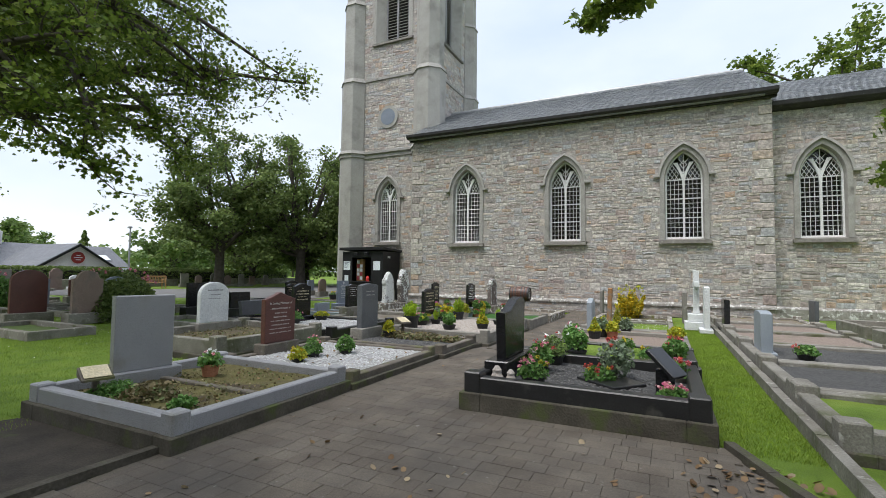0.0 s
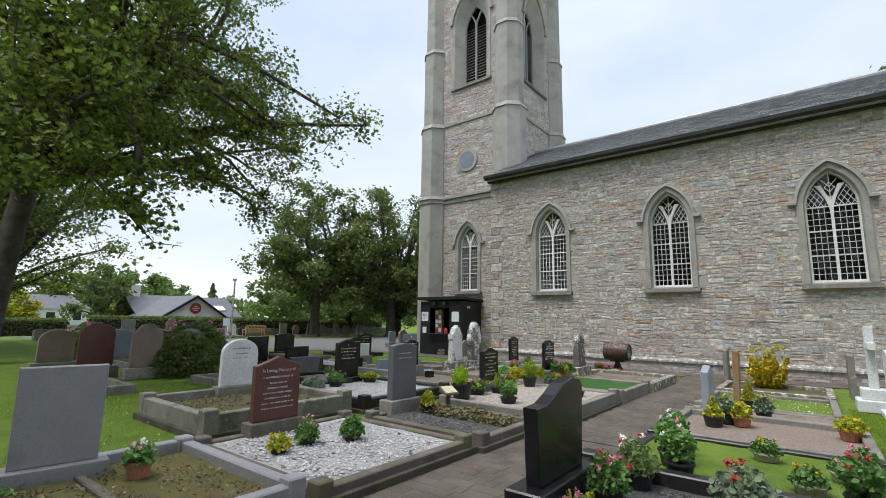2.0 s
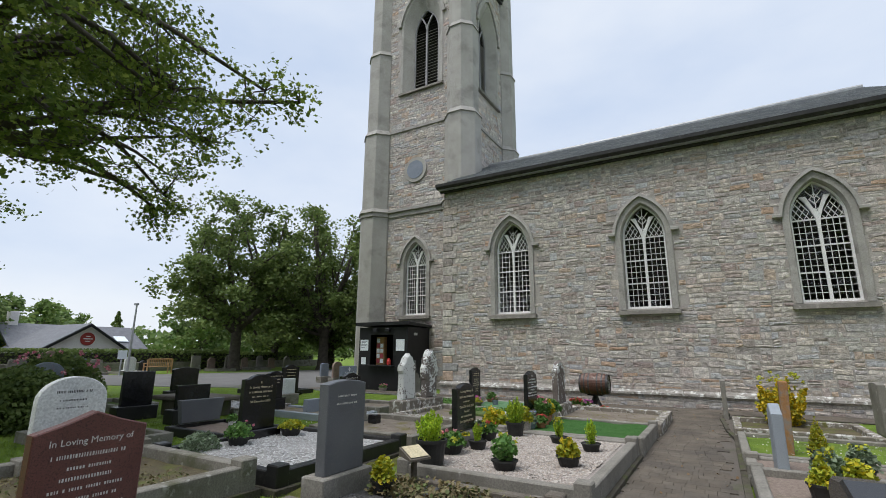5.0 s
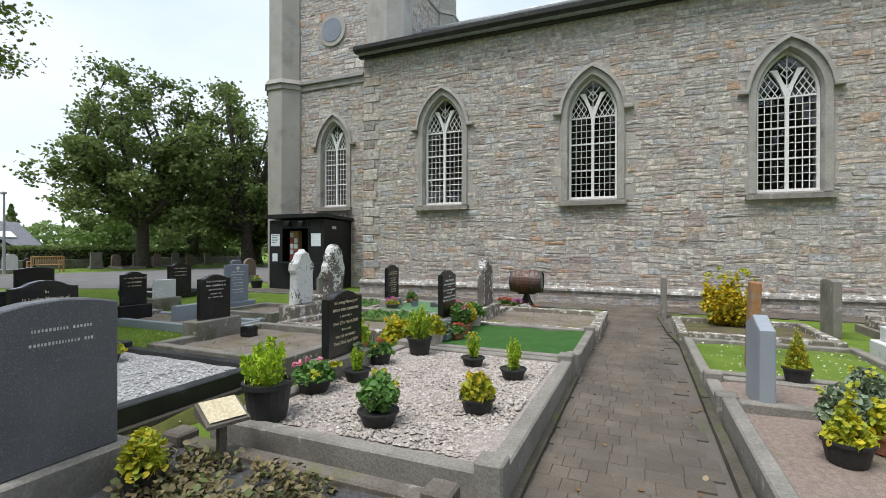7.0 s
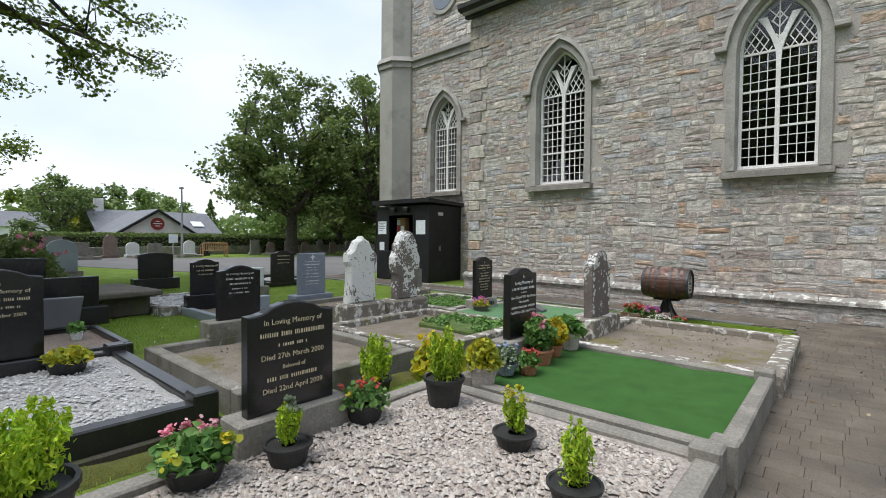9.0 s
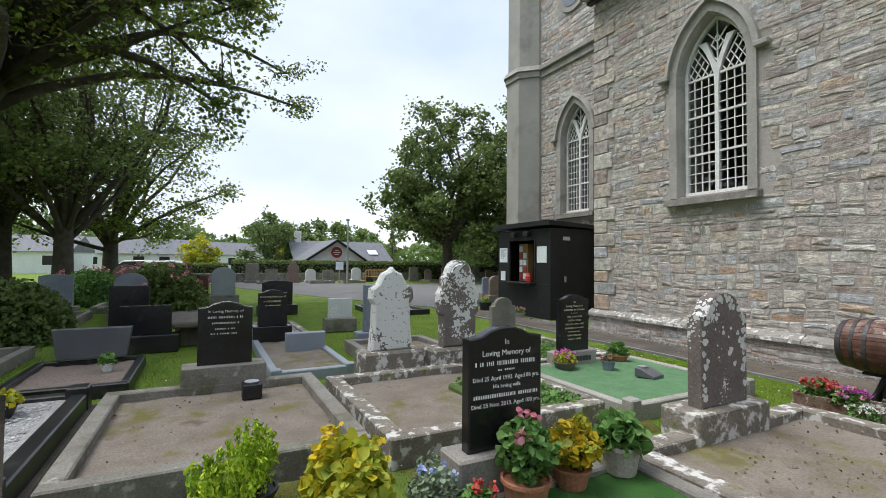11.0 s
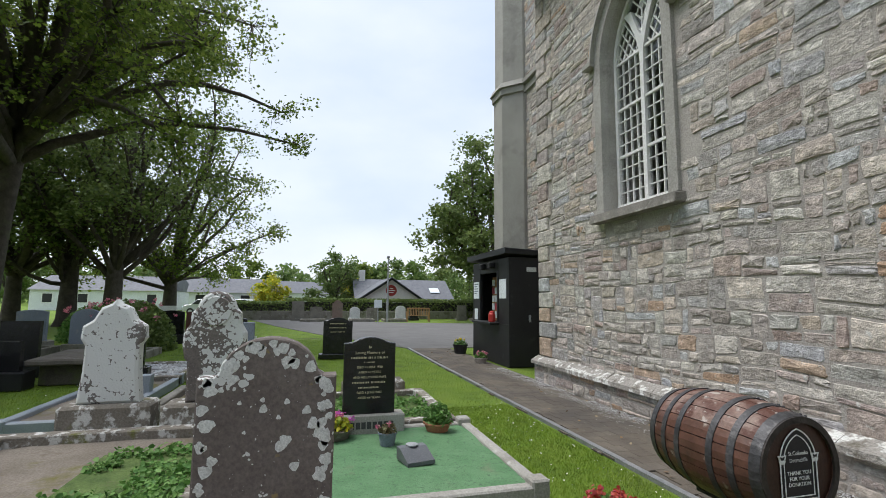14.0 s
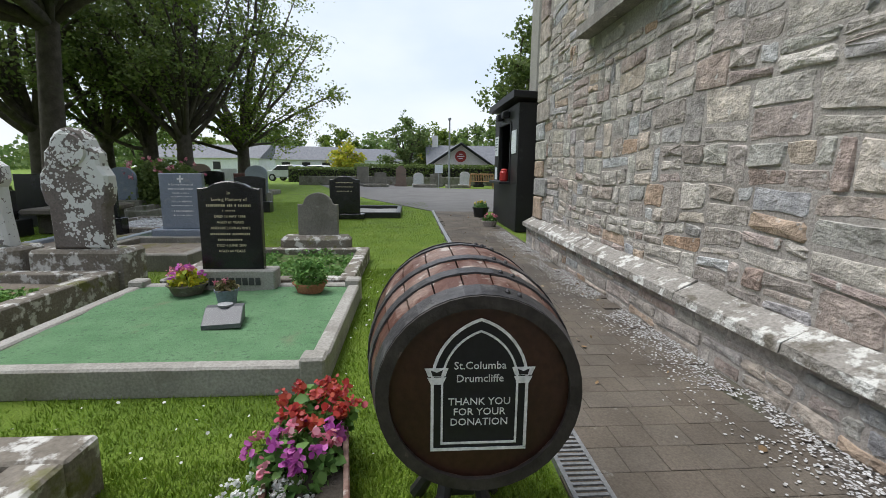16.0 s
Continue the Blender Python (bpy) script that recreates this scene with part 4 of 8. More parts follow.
alone("ceiling", box(NX0 + 0.7, NX1 - 0.7, WALL_Y + 0.7, AX * 2 - WALL_Y - 0.7, EAVE - 0.3, EAVE - 0.2), M_unlit, "church ceiling painted near-black as an unlit room", "ceiling", "structure")


def slate_roof(name, x0, x1, y0, z0, y1, z1, hip, label, seed, clear=None):
    """One slope of overlapping slates from the eave (y0, z0) up to the ridge (y1, z1)."""
    rng = np.random.default_rng(seed)
    ln = math.hypot(y1 - y0, z1 - z0)
    dy, dz = (y1 - y0) / ln, (z1 - z0) / ln
    vs, fs = [], []
    n = int(ln / 0.21)
    for i in range(n):
        s0, s1 = i * ln / n, min(ln, i * ln / n + 0.26)
        end = x1 - hip * s0 / ln
        x = x0 + (0.15 if i % 2 else 0)
        while x < end:
            e = min(x + 0.30, end)
            if not (clear and clear(x, s0 / ln)):
                up = 0.03 + rng.uniform(0, 0.008)
                k = len(vs)
                for xx in (x + 0.003, e - 0.003):
                    for s, t in ((s0, up), (s0, up - 0.018), (s1, 0.006), (s1, 0.0)):
                        vs.append((xx, y0 + dy * s - dz * t, z0 + dz * s + dy * t))
                fs += [(k, k + 4, k + 6, k + 2), (k + 1, k + 5, k + 4, k), (k, k + 2, k + 3, k + 1), (k + 4, k + 5, k + 7, k + 6)]
            x = e
    ob = part(name, mesh_of(name, vs, fs, M_slate), None, None)
    return tagged(ob, label, "roof", "", "structure")


EY, EZ = WALL_Y - 0.38, EAVE + 0.12
slate_roof("roof_south", NX0 - 0.12, NX1 + 0.15, EY, EZ, AX, RIDGE_Z, 0.35, "grey slate church roof with a low slope", 5)
alone("roof_deck", prism([(EY + 0.05, EZ - 0.06), (AX, RIDGE_Z - 0.04), (2 * AX - EY, EZ - 0.06), (2 * AX - EY, EZ - 0.16), (EY + 0.05, EZ - 0.16)], NX0 - 0.1, NX1 - 0.2, "x"), M_slate, "grey slate roof body", "roof", "structure")
_bm = bmesh.new(); tube(_bm, [(NX0 - 0.1, AX, RIDGE_Z + 0.02), (NX1 - 0.2, AX, RIDGE_Z + 0.02)], [0.11, 0.11], 10)
alone("roof_ridge", _bm, M_slate, "dark ridge tiles along the roof", "roof", "structure")
gutter = thing("gutter", (0, WALL_Y, EAVE), "black moulded gutter along the church eave", "gutter", kind="structure")
part("fascia", box(NX0 - 0.14, NX1 + 0.16, -0.16, -0.002, -0.10, 0.04, 0.01), M_gutter, gutter)
part("soffit", box(NX0 - 0.14, NX1 + 0.16, -0.30, -0.16, -0.03, 0.05, 0.01), M_gutter, gutter)
part("trough", prism([(-0.47, 0.16), (-0.46, 0.05), (-0.40, 0.0), (-0.30, -0.02), (-0.30, 0.10), (-0.36, 0.16)], NX0 - 0.15, NX1 + 0.17, "x"), M_gutter, gutter)

# plinth along the foot of the wall
plinth = thing("plinth", (0, WALL_Y, 0), "low projecting stone plinth with a white-stained top", "plinth", kind="structure")
M_ptop = mat("limewashed plinth top", [(0.25, 0.235, 0.21), (0.34, 0.32, 0.295)], 4, 0.95, 0.7, 45, bdist=0.03, spots=[((0.64, 0.64, 0.61), 9, 0.53, 0.60), ((0.15, 0.135, 0.11), 7, 0.58, 0.68)])
part("plinth_body", box(NX0 - 0.1, NX1 + 0.1, -0.10, 0.05, -0.02, 0.33), M_mortar, plinth)
_r = np.random.default_rng(21)
_x = NX0 - 0.12
while _x < NX1 + 0.1:
    _w = min(_r.uniform(0.5, 1.1), NX1 + 0.12 - _x)
    if _w > 0.05:
        part("coping_stone", prism([(-0.17 + _r.uniform(-0.01, 0.01), 0.32), (-0.165, 0.375), (-0.01, 0.45 + _r.uniform(-0.01, 0.015)), (0.02, 0.45), (0.02, 0.32)], _x + 0.004, _x + _w - 0.004, "x"), M_ptop, plinth)
    _x += _w

# corner stones
quoins = thing("quoin_stack", (0, WALL_Y, 0), "dressed corner stones of the church", "quoins", kind="structure")
for cx, s in ((NX1, -1), (NX0, 1)):
    z, i = 0.46, 0
    while z < EAVE - 0.3:
        hq = _r.uniform(0.24, 0.36)
        w = _r.uniform(0.46, 0.62) if i % 2 else _r.uniform(0.26, 0.40)
        xa, xb = sorted((cx - s * 0.03, cx + s * w))
        part("quoin", box(xa, xb, -0.038, 0.12, z + 0.006, min(EAVE - 0.14, z + hq) - 0.006, 0.016), M_rubo, quoins)
        z += hq; i += 1

# ---- church: chancel ----
CH_Y, CH_E = 19.3, 7.3
CW = [(4.83, 0.64, 2.75, 4.85, 1.06)]
chw = arched_wall("wall_chancel", NX1, 9.5, 0, CH_E, 0.7, CW, M_mortar)
chw.matrix_basis = pose(0, CH_Y, 0)
tagged(chw, "grey rubble stone chancel wall", "wall", "", "structure")
gothic_window("window_4", pose(0, CH_Y, 0), *CW[0], "pointed church window with white Y tracery and small leaded panes")
# block behind the chancel window, near-black for the unlit room
alone("chancel_body", box(NX1 + 0.02, 9.5, CH_Y + 1.6, AX * 2 - CH_Y, 0, CH_E), M_unlit, "near-black block standing for the unlit chancel inside", "wall", "structure")
slate_roof("roof_chancel", NX1 + 0.02, 9.7, CH_Y - 0.34, CH_E + 0.12, AX, 9.5, 0.0, "grey slate chancel roof", 6)
alone("roof_deck_chancel", prism([(CH_Y - 0.3, CH_E + 0.05), (AX, 9.45), (2 * AX - CH_Y, CH_E + 0.05), (2 * AX - CH_Y, CH_E - 0.05), (CH_Y - 0.3, CH_E - 0.05)], NX1 + 0.02, 9.6, "x"), M_slate, "grey slate roof body", "roof", "structure")
alone("gutter_chancel", prism([(CH_Y - 0.42, CH_E + 0.14), (CH_Y - 0.40, CH_E + 0.0), (CH_Y - 0.3, CH_E - 0.05), (CH_Y, CH_E - 0.12), (CH_Y, CH_E + 0.06)], NX1 + 0.02, 9.7, "x"), M_gutter, "black gutter along the chancel eave", "gutter", "structure")
alone("plinth_chancel", prism([(CH_Y - 0.14, 0), (CH_Y - 0.14, 0.33), (CH_Y + 0.02, 0.42), (CH_Y + 0.02, 0)], NX1 + 0.02, 9.5, "x"), M_ptop, "low projecting stone plinth", "plinth", "structure")

# ---- church: tower ----
TX0, TX1, TY0, TY1 = -15.38, -10.78, 20.68, 25.28
TF, TR, TTOP = 20.45, -10.55, 20.9
tower = new("wall_tower")
tagged(tower, "square grey stone church tower with corner turrets", "tower", "", "structure")
TW = [(-13.03, 0.59, 3.0, 5.2, 1.03), (-12.9, 1.18, 13.75, 17.3, 2.05)]
fw = arched_wall("front_wall", TX0, TX1, 0, TTOP, 0.5, TW, M_mortar, tower); fw.matrix_basis = pose(0, TF, 0)
EH = [(2.3, 1.18, 13.75, 17.3, 2.05)]
EASTP = pose(TR, TY0, 0, 0, 0, 90)
ew = arched_wall("side_wall", 0, TY1 - TY0, 0, TTOP, 0.5, EH, M_mortar, tower); ew.matrix_basis = EASTP
part("back_wall", box(TX0, TX1, TY1 - 0.3, TY1 + 0.2, 0, TTOP), M_rend, tower)
part("far_wall", box(TX0 - 0.2, TX0 + 0.3, TY0, TY1, 0, TTOP), M_rend, tower)
part("tower_roof", box(TX0, TX1 - 0.3, TF + 0.5, TY1 - 0.3, TTOP - 0.3, TTOP - 0.1), M_unlit, tower)
part("tower_floor", box(TX0, TX1 - 0.3, TF + 0.5, TY1 - 0.3, 12.6, 12.8), M_unlit, tower)
gothic_window("window_5", pose(0, TF, 0), *TW[0], "tall pointed tower window with white Y tracery", 0.17, 4, 11)


def belfry(name, m, cx):
    win = new(name); win.matrix_basis = m
    tagged(win, "pointed louvred belfry opening with splayed stone reveal", "window", "", "structure")
    a, zb, sp, h = 1.18, 13.75, 17.3, 2.05
    out, inn = arch_line(cx, a + 0.02, zb, sp, h + 0.02), arch_line(cx, 0.70, zb + 0.2, sp - 0.2, 1.35)
    bm = loft([[(u, 0.0, v) for u, v in out], [(u, -0.04, v) for u, v in out], [(u, -0.03, v) for u, v in arch_line(cx, a - 0.1, zb, sp, h - 0.14)], [(u, 0.42, v) for u, v in inn], [(u, 0.6, v) for u, v in inn]])
    bmesh.ops.recalc_face_normals(bm, faces=bm.faces)
    part("reveal", bm, M_rend, win)
    o, i = arch_line(cx, a + 0.16, sp + 0.3, sp, h + 0.18), arch_line(cx, a + 0.02, sp + 0.3, sp, h + 0.02)
    o = [p for p in o if p[1] >= sp + 0.29]; i = [p for p in i if p[1] >= sp + 0.29]
    k = min(len(o), len(i)); o, i = o[:k // 2] + o[len(o) - (k - k // 2):], i[:k // 2] + i[len(i) - (k - k // 2):]
    bm = loft([[(u, 0, v) for u, v in o], [(u, -0.11, v) for u, v in o], [(u, -0.13, v) for u, v in i], [(u, -0.02, v) for u, v in i]])
    for s in (-1, 1):
        box(cx + s * (a + 0.1) - 0.1, cx + s * (a + 0.1) + 0.1, -0.13, 0, sp + 0.2, sp + 0.32, 0.01, bm)
    bmesh.ops.recalc_face_normals(bm, faces=bm.faces)
    part("hood_mould", bm, M_dress, win)
    part("window_sill", prism([(-0.14, zb - 0.12), (0.5, zb - 0.12), (0.5, zb + 0.2), (-0.12, zb)], cx - a - 0.06, cx + a + 0.06, "x"), M_sill, win)
    bm = bmesh.new()
    ribbon(bm, arch_line(cx, 0.68, zb + 0.2, sp - 0.2, 1.32), 0.07, 0.44, 0.52)
    ribbon(bm, [(cx, zb + 0.2), (cx, sp - 0.1)], 0.09, 0.43, 0.52)
    for s in (-1, 1):
        ribbon(bm, [(cx, sp - 0.15), (cx + s * 0.06, sp + 0.25), (cx + s * 0.24, sp + 0.62), (cx + s * 0.38, sp + 0.8)], 0.07, 0.43, 0.515)
    part("window_frame", bm, M_lgran, win)
    z = zb + 0.3
    while z < sp - 0.2 + 1.2:
        wd = 0.66 if z < sp - 0.2 else max(0.06, 0.66 * (1 - ((z - sp + 0.2) / 1.35) ** 1.6))
        # slats in the arch head take the painted dark of the hollow
        part("slat", prism([(0.46, z - 0.045), (0.47, z - 0.06), (0.60, z + 0.05), (0.59, z + 0.065)], cx - wd, cx + wd, "x"), M_rend if z < sp else M_unlit, win)
        z += 0.165
    return win


belfry("window_6", pose(0, TF, 0), -12.9)
belfry("window_7", EASTP, 2.3)
# near-black block fills in for the unlit inside of the belfry
part("belfry_dark", box(TX0 + 0.4, TX1 - 0.6, TF + 1.3, TY1 - 0.4, 12.9, TTOP - 0.35), M_unlit, tower)
# round panel
bm = bmesh.new()
bmesh.ops.create_cone(bm, cap_ends=True, segments=28, radius1=0.62, radius2=0.60, depth=0.1, matrix=pose(-13.1, TF - 0.02, 9.64, 90))
part("roundel_rim", bm, M_rend, tower)
bm = bmesh.new()
bmesh.ops.create_cone(bm, cap_ends=True, segments=28, radius1=0.44, radius2=0.44, depth=0.03, matrix=pose(-13.1, TF - 0.07, 9.64, 90))
part("roundel_plate", bm, M_blue, tower)


def octa(r, z0, z1, r1=None, n=8, bm=None):
    bm = bm or bmesh.new()
    m = Matrix.Rotation(math.pi / 8, 4, "Z")
    bmesh.ops.create_cone(bm, cap_ends=True, segments=n, radius1=r, radius2=r if r1 is None else r1, depth=z1 - z0, matrix=Matrix.Translation((0, 0, (z0 + z1) / 2)) @ m)
    return bm


def turret(at, z_low=0.0):
    t = new("turret"); t.matrix_basis = pose(*at, 0); t.parent = tower
    tagged(t, "octagonal rendered corner turret with a pointed pinnacle")
    part("shaft", octa(0.86, z_low, 7.6), M_rend, t)
    part("shaft", octa(0.82, 7.75, 11.75), M_rend, t)
    part("shaft", octa(0.72, 11.85, 16.2), M_rend, t)
    part("shaft", octa(0.64, 16.2, 22.9), M_rend, t)
    bm = octa(0.92, 7.55, 7.75); octa(0.99, 7.75, 7.93, 0.90, 8, bm)
    part("string_course", bm, M_dress, t)
    part("string_course", octa(0.88, 11.7, 11.95, 0.74), M_dress, t)
    part("string_course", octa(0.78, 16.1, 16.35, 0.66), M_dress, t)
    bm = bmesh.new()
    for k in range(8):
        a = k * math.pi / 4
        bm2 = prism([(-0.26, 22.8), (0.26, 22.8), (0.0, 23.55)], 0.54, 0.66, "x")
        me = bpy.data.meshes.new("gablet"); bm2.to_mesh(me); bm2.free()
        me.transform(Matrix.Rotation(a, 4, "Z")); bm.from_mesh(me); bpy.data.meshes.remove(me)
    part("gablet", bm, M_rend, t)
    part("pinnacle", octa(0.60, 22.9, 26.35, 0.05), M_pin, t)
    return t


for at in ((TX0, TY0), (TX1, TY0), (TX1, TY1), (TX0, TY1)):
    turret(at)
# string courses on the faces
for z0, z1, d in ((7.5, 7.72, 0.07), (7.72, 7.86, 0.16), (11.72, 11.85, 0.07), (20.55, 20.72, 0.16), (20.72, 20.84, 0.24)):
    part("string_course", box(TX0 + 0.5, TX1 - 0.5, TF - d, TF + 0.02, z0, z1, 0.012), M_dress if z0 < 20 else M_gutter, tower)
    part("string_course", box(TR - 0.02, TR + d, TY0 + 0.5, TY1 - 0.5, z0, z1, 0.012), M_dress if z0 < 20 else M_gutter, tower)
# pierced parapet
for side in (0, 1):
    par = new("parapet"); par.parent = tower
    par.matrix_basis = pose(TX0, TF + 0.02, 0) if side == 0 else pose(TR - 0.02, TY0, 0, 0, 0, 90)
    ln = 4.6
    part("rail", box(0.5, ln - 0.5, 0.0, 0.22, 20.84, 21.02, 0.01), M_dress, par)
    part("rail", box(0.5, ln - 0.5, -0.03, 0.25, 21.95, 22.15, 0.02), M_dress, par)
    k = 8
    for i in range(k + 1):
        x = 0.62 + (ln - 1.24) * i / k
        part("baluster", box(x - 0.07, x + 0.07, 0.03, 0.19, 21.0, 21.97, 0.012), M_dress, par)
    for i in range(k):
        x0 = 0.62 + (ln - 1.24) * i / k + 0.07
        x1 = x0 + (ln - 1.24) / k - 0.14
        xm, b = (x0 + x1) / 2, (x1 - x0) / 2
        pts = [(x0 - 0.005, 21.96)] + [(xm + b * math.sin(t), 21.68 + 0.2 * math.cos(t)) for t in np.linspace(-math.pi / 2, math.pi / 2, 9)] + [(x1 + 0.005, 21.96)]
        part("arch_head", prism(pts, 0.05, 0.17, "y"), M_dress, par)


# ---- graves ----
def grave(at, x0, x1, y0, y1, h, w, material, bed, label, posts=True, bed_z=None, foot=None, rise=0.06, bed_label="", sides="nesw", cap=0.0):
    """Kerbs round a plot, with corner posts, a footing and an infill. Its base is at the plot's middle."""
    g = thing("grave_kerb", ((x0 + x1) / 2, (y0 + y1) / 2, 0), label, "grave", "graves of the churchyard")
    a, b = (x1 - x0) / 2, (y1 - y0) / 2
    z0 = 0.0
    if foot:
        fo = bmesh.new()
        for q in ((-a - 0.05, -a + w + 0.05, -b - 0.05, b + 0.05), (a - w - 0.05, a + 0.05, -b - 0.05, b + 0.05), (-a + w + 0.05, a - w - 0.05, -b - 0.05, -b + w + 0.05), (-a + w + 0.05, a - w - 0.05, b - w - 0.05, b + 0.05)):
            box(*q, -0.05, foot, 0.008, fo)
        part("footing", fo, M_foot, g, "dark mossy footing")
        z0 = foot
    r = np.random.default_rng(int(abs(x0 * 31 + y0 * 17) * 10))
    p = w * 0.62 if posts else 0.0
    jig = lambda: r.uniform(-0.008, 0.008)
    for s, q in (("w", (-a, -a + w, -b + p, b - p)), ("e", (a - w, a, -b + p, b - p)), ("s", (-a + (w if not posts else p), a - (w if not posts else p), -b, -b + w)), ("n", (-a + (w if not posts else p), a - (w if not posts else p), b - w, b))):
        if s in sides:
            part("kerb", box(q[0], q[1], q[2], q[3], z0 - 0.02, h - (rise if posts else 0) + jig(), 0.012), material, g)
    if posts:
        for sx in (-1, 1):
            for sy in (-1, 1):
                cx, cy = sx * (a - w * 0.6), sy * (b - w * 0.6)
                part("corner_post", box(cx - w * 0.68, cx + w * 0.68, cy - w * 0.68, cy + w * 0.68, z0 - 0.02, h + jig(), 0.014), material, g)
    bz = bed_z if bed_z is not None else h - 0.1
    n = 14
    vs = [(-a + w * 0.6 + (2 * a - 1.2 * w) * i / n, -b + w * 0.6 + (2 * b - 1.2 * w) * j / n, bz + (0.022 * noise.noise(Vector((x0 + i * 0.37, y0 + j * 0.41, 2.0))) + r.uniform(-0.004, 0.004))) for i in range(n + 1) for j in range(n + 1)]
    fs = [(i * (n + 1) + j, (i + 1) * (n + 1) + j, (i + 1) * (n + 1) + j + 1, i * (n + 1) + j + 1) for i in range(n) for j in range(n)]
    part("infill", mesh_of("infill", vs, fs, bed, True), None, g, bed_label)
    return g, bz


def stone_outline(shape, b, h):
    """The front of a headstone, of half width b and height h, as (u, v)."""
    if shape == "ogee":
        s = h - b * 0.24
        top = [(-b, s), (-b * 0.80, s + 0.005), (-b * 0.66, s + b * 0.05), (-b * 0.45, s + b * 0.16), (-b * 0.2, s + b * 0.225), (0, h), (b * 0.2, s + b * 0.225), (b * 0.45, s + b * 0.16), (b * 0.66, s + b * 0.05), (b * 0.80, s + 0.005), (b, s)]
    elif shape == "round":
        s = h - b * 0.75
        top = [(-b * math.cos(t), s + b * 0.75 * math.sin(t)) for t in np.linspace(0, math.pi, 15)]
    elif shape == "shoulder":
        s = h - b * 0.6
        top = [(-b, s - 0.08), (-b, s), (-b * 0.8, s)] + [(-b * 0.72 * math.cos(t), s + b * 0.6 * math.sin(t)) for t in np.linspace(0.12, math.pi - 0.12, 11)] + [(b * 0.8, s), (b, s), (b, s - 0.08)]
    elif shape == "point":
        top = [(-b, h - b * 0.35), (-b * 0.5, h - b * 0.2), (0, h), (b * 0.5, h - b * 0.2), (b, h - b * 0.35)]
    elif shape == "wave":
        top = [(-b, h - 0.16), (-b * 0.6, h - 0.15), (-b * 0.25, h - 0.10), (b * 0.1, h - 0.03), (b * 0.5, h), (b * 0.85, h - 0.02), (b, h - 0.06)]
    elif shape == "low":
        top = [(-b, h - b * 0.14), (-b * 0.55, h - b * 0.04), (0, h), (b * 0.55, h - b * 0.04), (b, h - b * 0.14)]
    else:
        top = [(-b, h), (b, h)]
    return [(-b, 0)] + top + [(b, 0)]


def headstone(at, width, z0, z1, shape, material, label, base=None, thick=0.09, lines=(), ink=None, tilt=0.0, rz=0.0, spread=0.0, base_mat=None, category="headstone"):
    """An upright slab whose face looks to +x, on a base (half width, height, depth); lines: (v from the top, height, text or width of a bar)."""
    s = thing("headstone", at, label, category, "headstones of the churchyard", rz=rz)
    zb = z0
    if base:
        bw, bh, bd = base
        part("base", box(-bd * 0.55, bd * 0.45, -bw, bw, z0 - bh, z0, 0.012), base_mat or material, s)
    h = z1 - z0
    out = [(u * (1 + spread * v / h), v + z0) for u, v in stone_outline(shape, width / 2, h)]
    slab = part("slab", prism(out, -thick / 2, thick / 2, "x", 0.008), material, s)
    slab.rotation_euler = (0, radians(tilt), 0)
    if lines:
        for dv, size, what in lines:
            if isinstance(what, str):
                me = text_mesh(what, size, ink, extrude=0.001)
                ob = part("inscription", me, None, slab, "", "stuff")
            else:
                bm = bmesh.new()
                x = -what / 2
                rr = np.random.default_rng(int(dv * 1000))
                while x < what / 2 - 0.01:
                    w = min(rr.uniform(0.005, 0.011), what / 2 - x)
                    box(x, x + w, -size * 0.27, size * 0.27 * rr.uniform(0.75, 1.0), 0, 0.001, 0, bm)
                    x += w + (0.022 if rr.random() < 0.12 else 0.007)
                ob = part("inscription", bm, ink, slab, "", "stuff")
            ob.matrix_basis = Matrix(((0, 0, 1, thick / 2 + 0.0015), (1, 0, 0, 0), (0, 1, 0, z1 - dv), (0, 0, 0, 1)))
    return s


def gravel(g_at, x0, x1, y0, y1, z, count, size, material, label):
    me = pebbles_mesh("gravel", x0 + 0.06, x1 - 0.06, y0 + 0.06, y1 - 0.06, z + 0.008, count, size, material, RNG)
    ob = part("gravel", me, None, None)
    tagged(ob, label, "gravel", "", "stuff")


LM = "In Loving Memory of"
# plot of pale grey granite
grave(None, -5.45, -3.36, 2.33, 4.42, 0.31, 0.115, M_lgran, M_moss, "pale grey granite kerbed grave with mossy soil and low plants", foot=0.14, bed_z=0.17, rise=0.04)
alone("grave_divider", box(-5.25, -3.48, 3.36, 3.44, 0.12, 0.20, 0.01), M_brown, "low dark mossy kerb dividing a grave", "kerb")
headstone((-5.24, 3.24, 0), 0.60, 0.30, 1.11, "flat", M_lgran, "plain square pale grey granite headstone on a low plinth", (0.38, 0.26, 0.26), 0.10,
          (), None, 0, -8, 0.015)
# white marble chip plot
grave(None, -5.6, -3.34, 4.54, 6.72, 0.23, 0.12, M_brown, M_bedw, "brown mossy kerbed grave filled with white marble chips", foot=0.09, bed_z=0.14)
gravel(None, -5.45, -3.46, 4.66, 6.6, 0.14, 3000, 0.020, M_pebw, "white marble chips covering a grave")
headstone((-5.45, 5.45, 0), 0.62, 0.30, 1.07, "point", M_rgran, "red-brown polished granite headstone with pale lettering", (0.36, 0.3, 0.24), 0.09,
          [(0.17, 0.055, LM), (0.25, 0.045, 0.42), (0.32, 0.035, 0.24), (0.38, 0.04, 0.30), (0.44, 0.035, 0.40), (0.50, 0.035, 0.36), (0.56, 0.03, 0.44), (0.62, 0.03, 0.44)], M_letter, 0, 0, 0.02, M_brown)
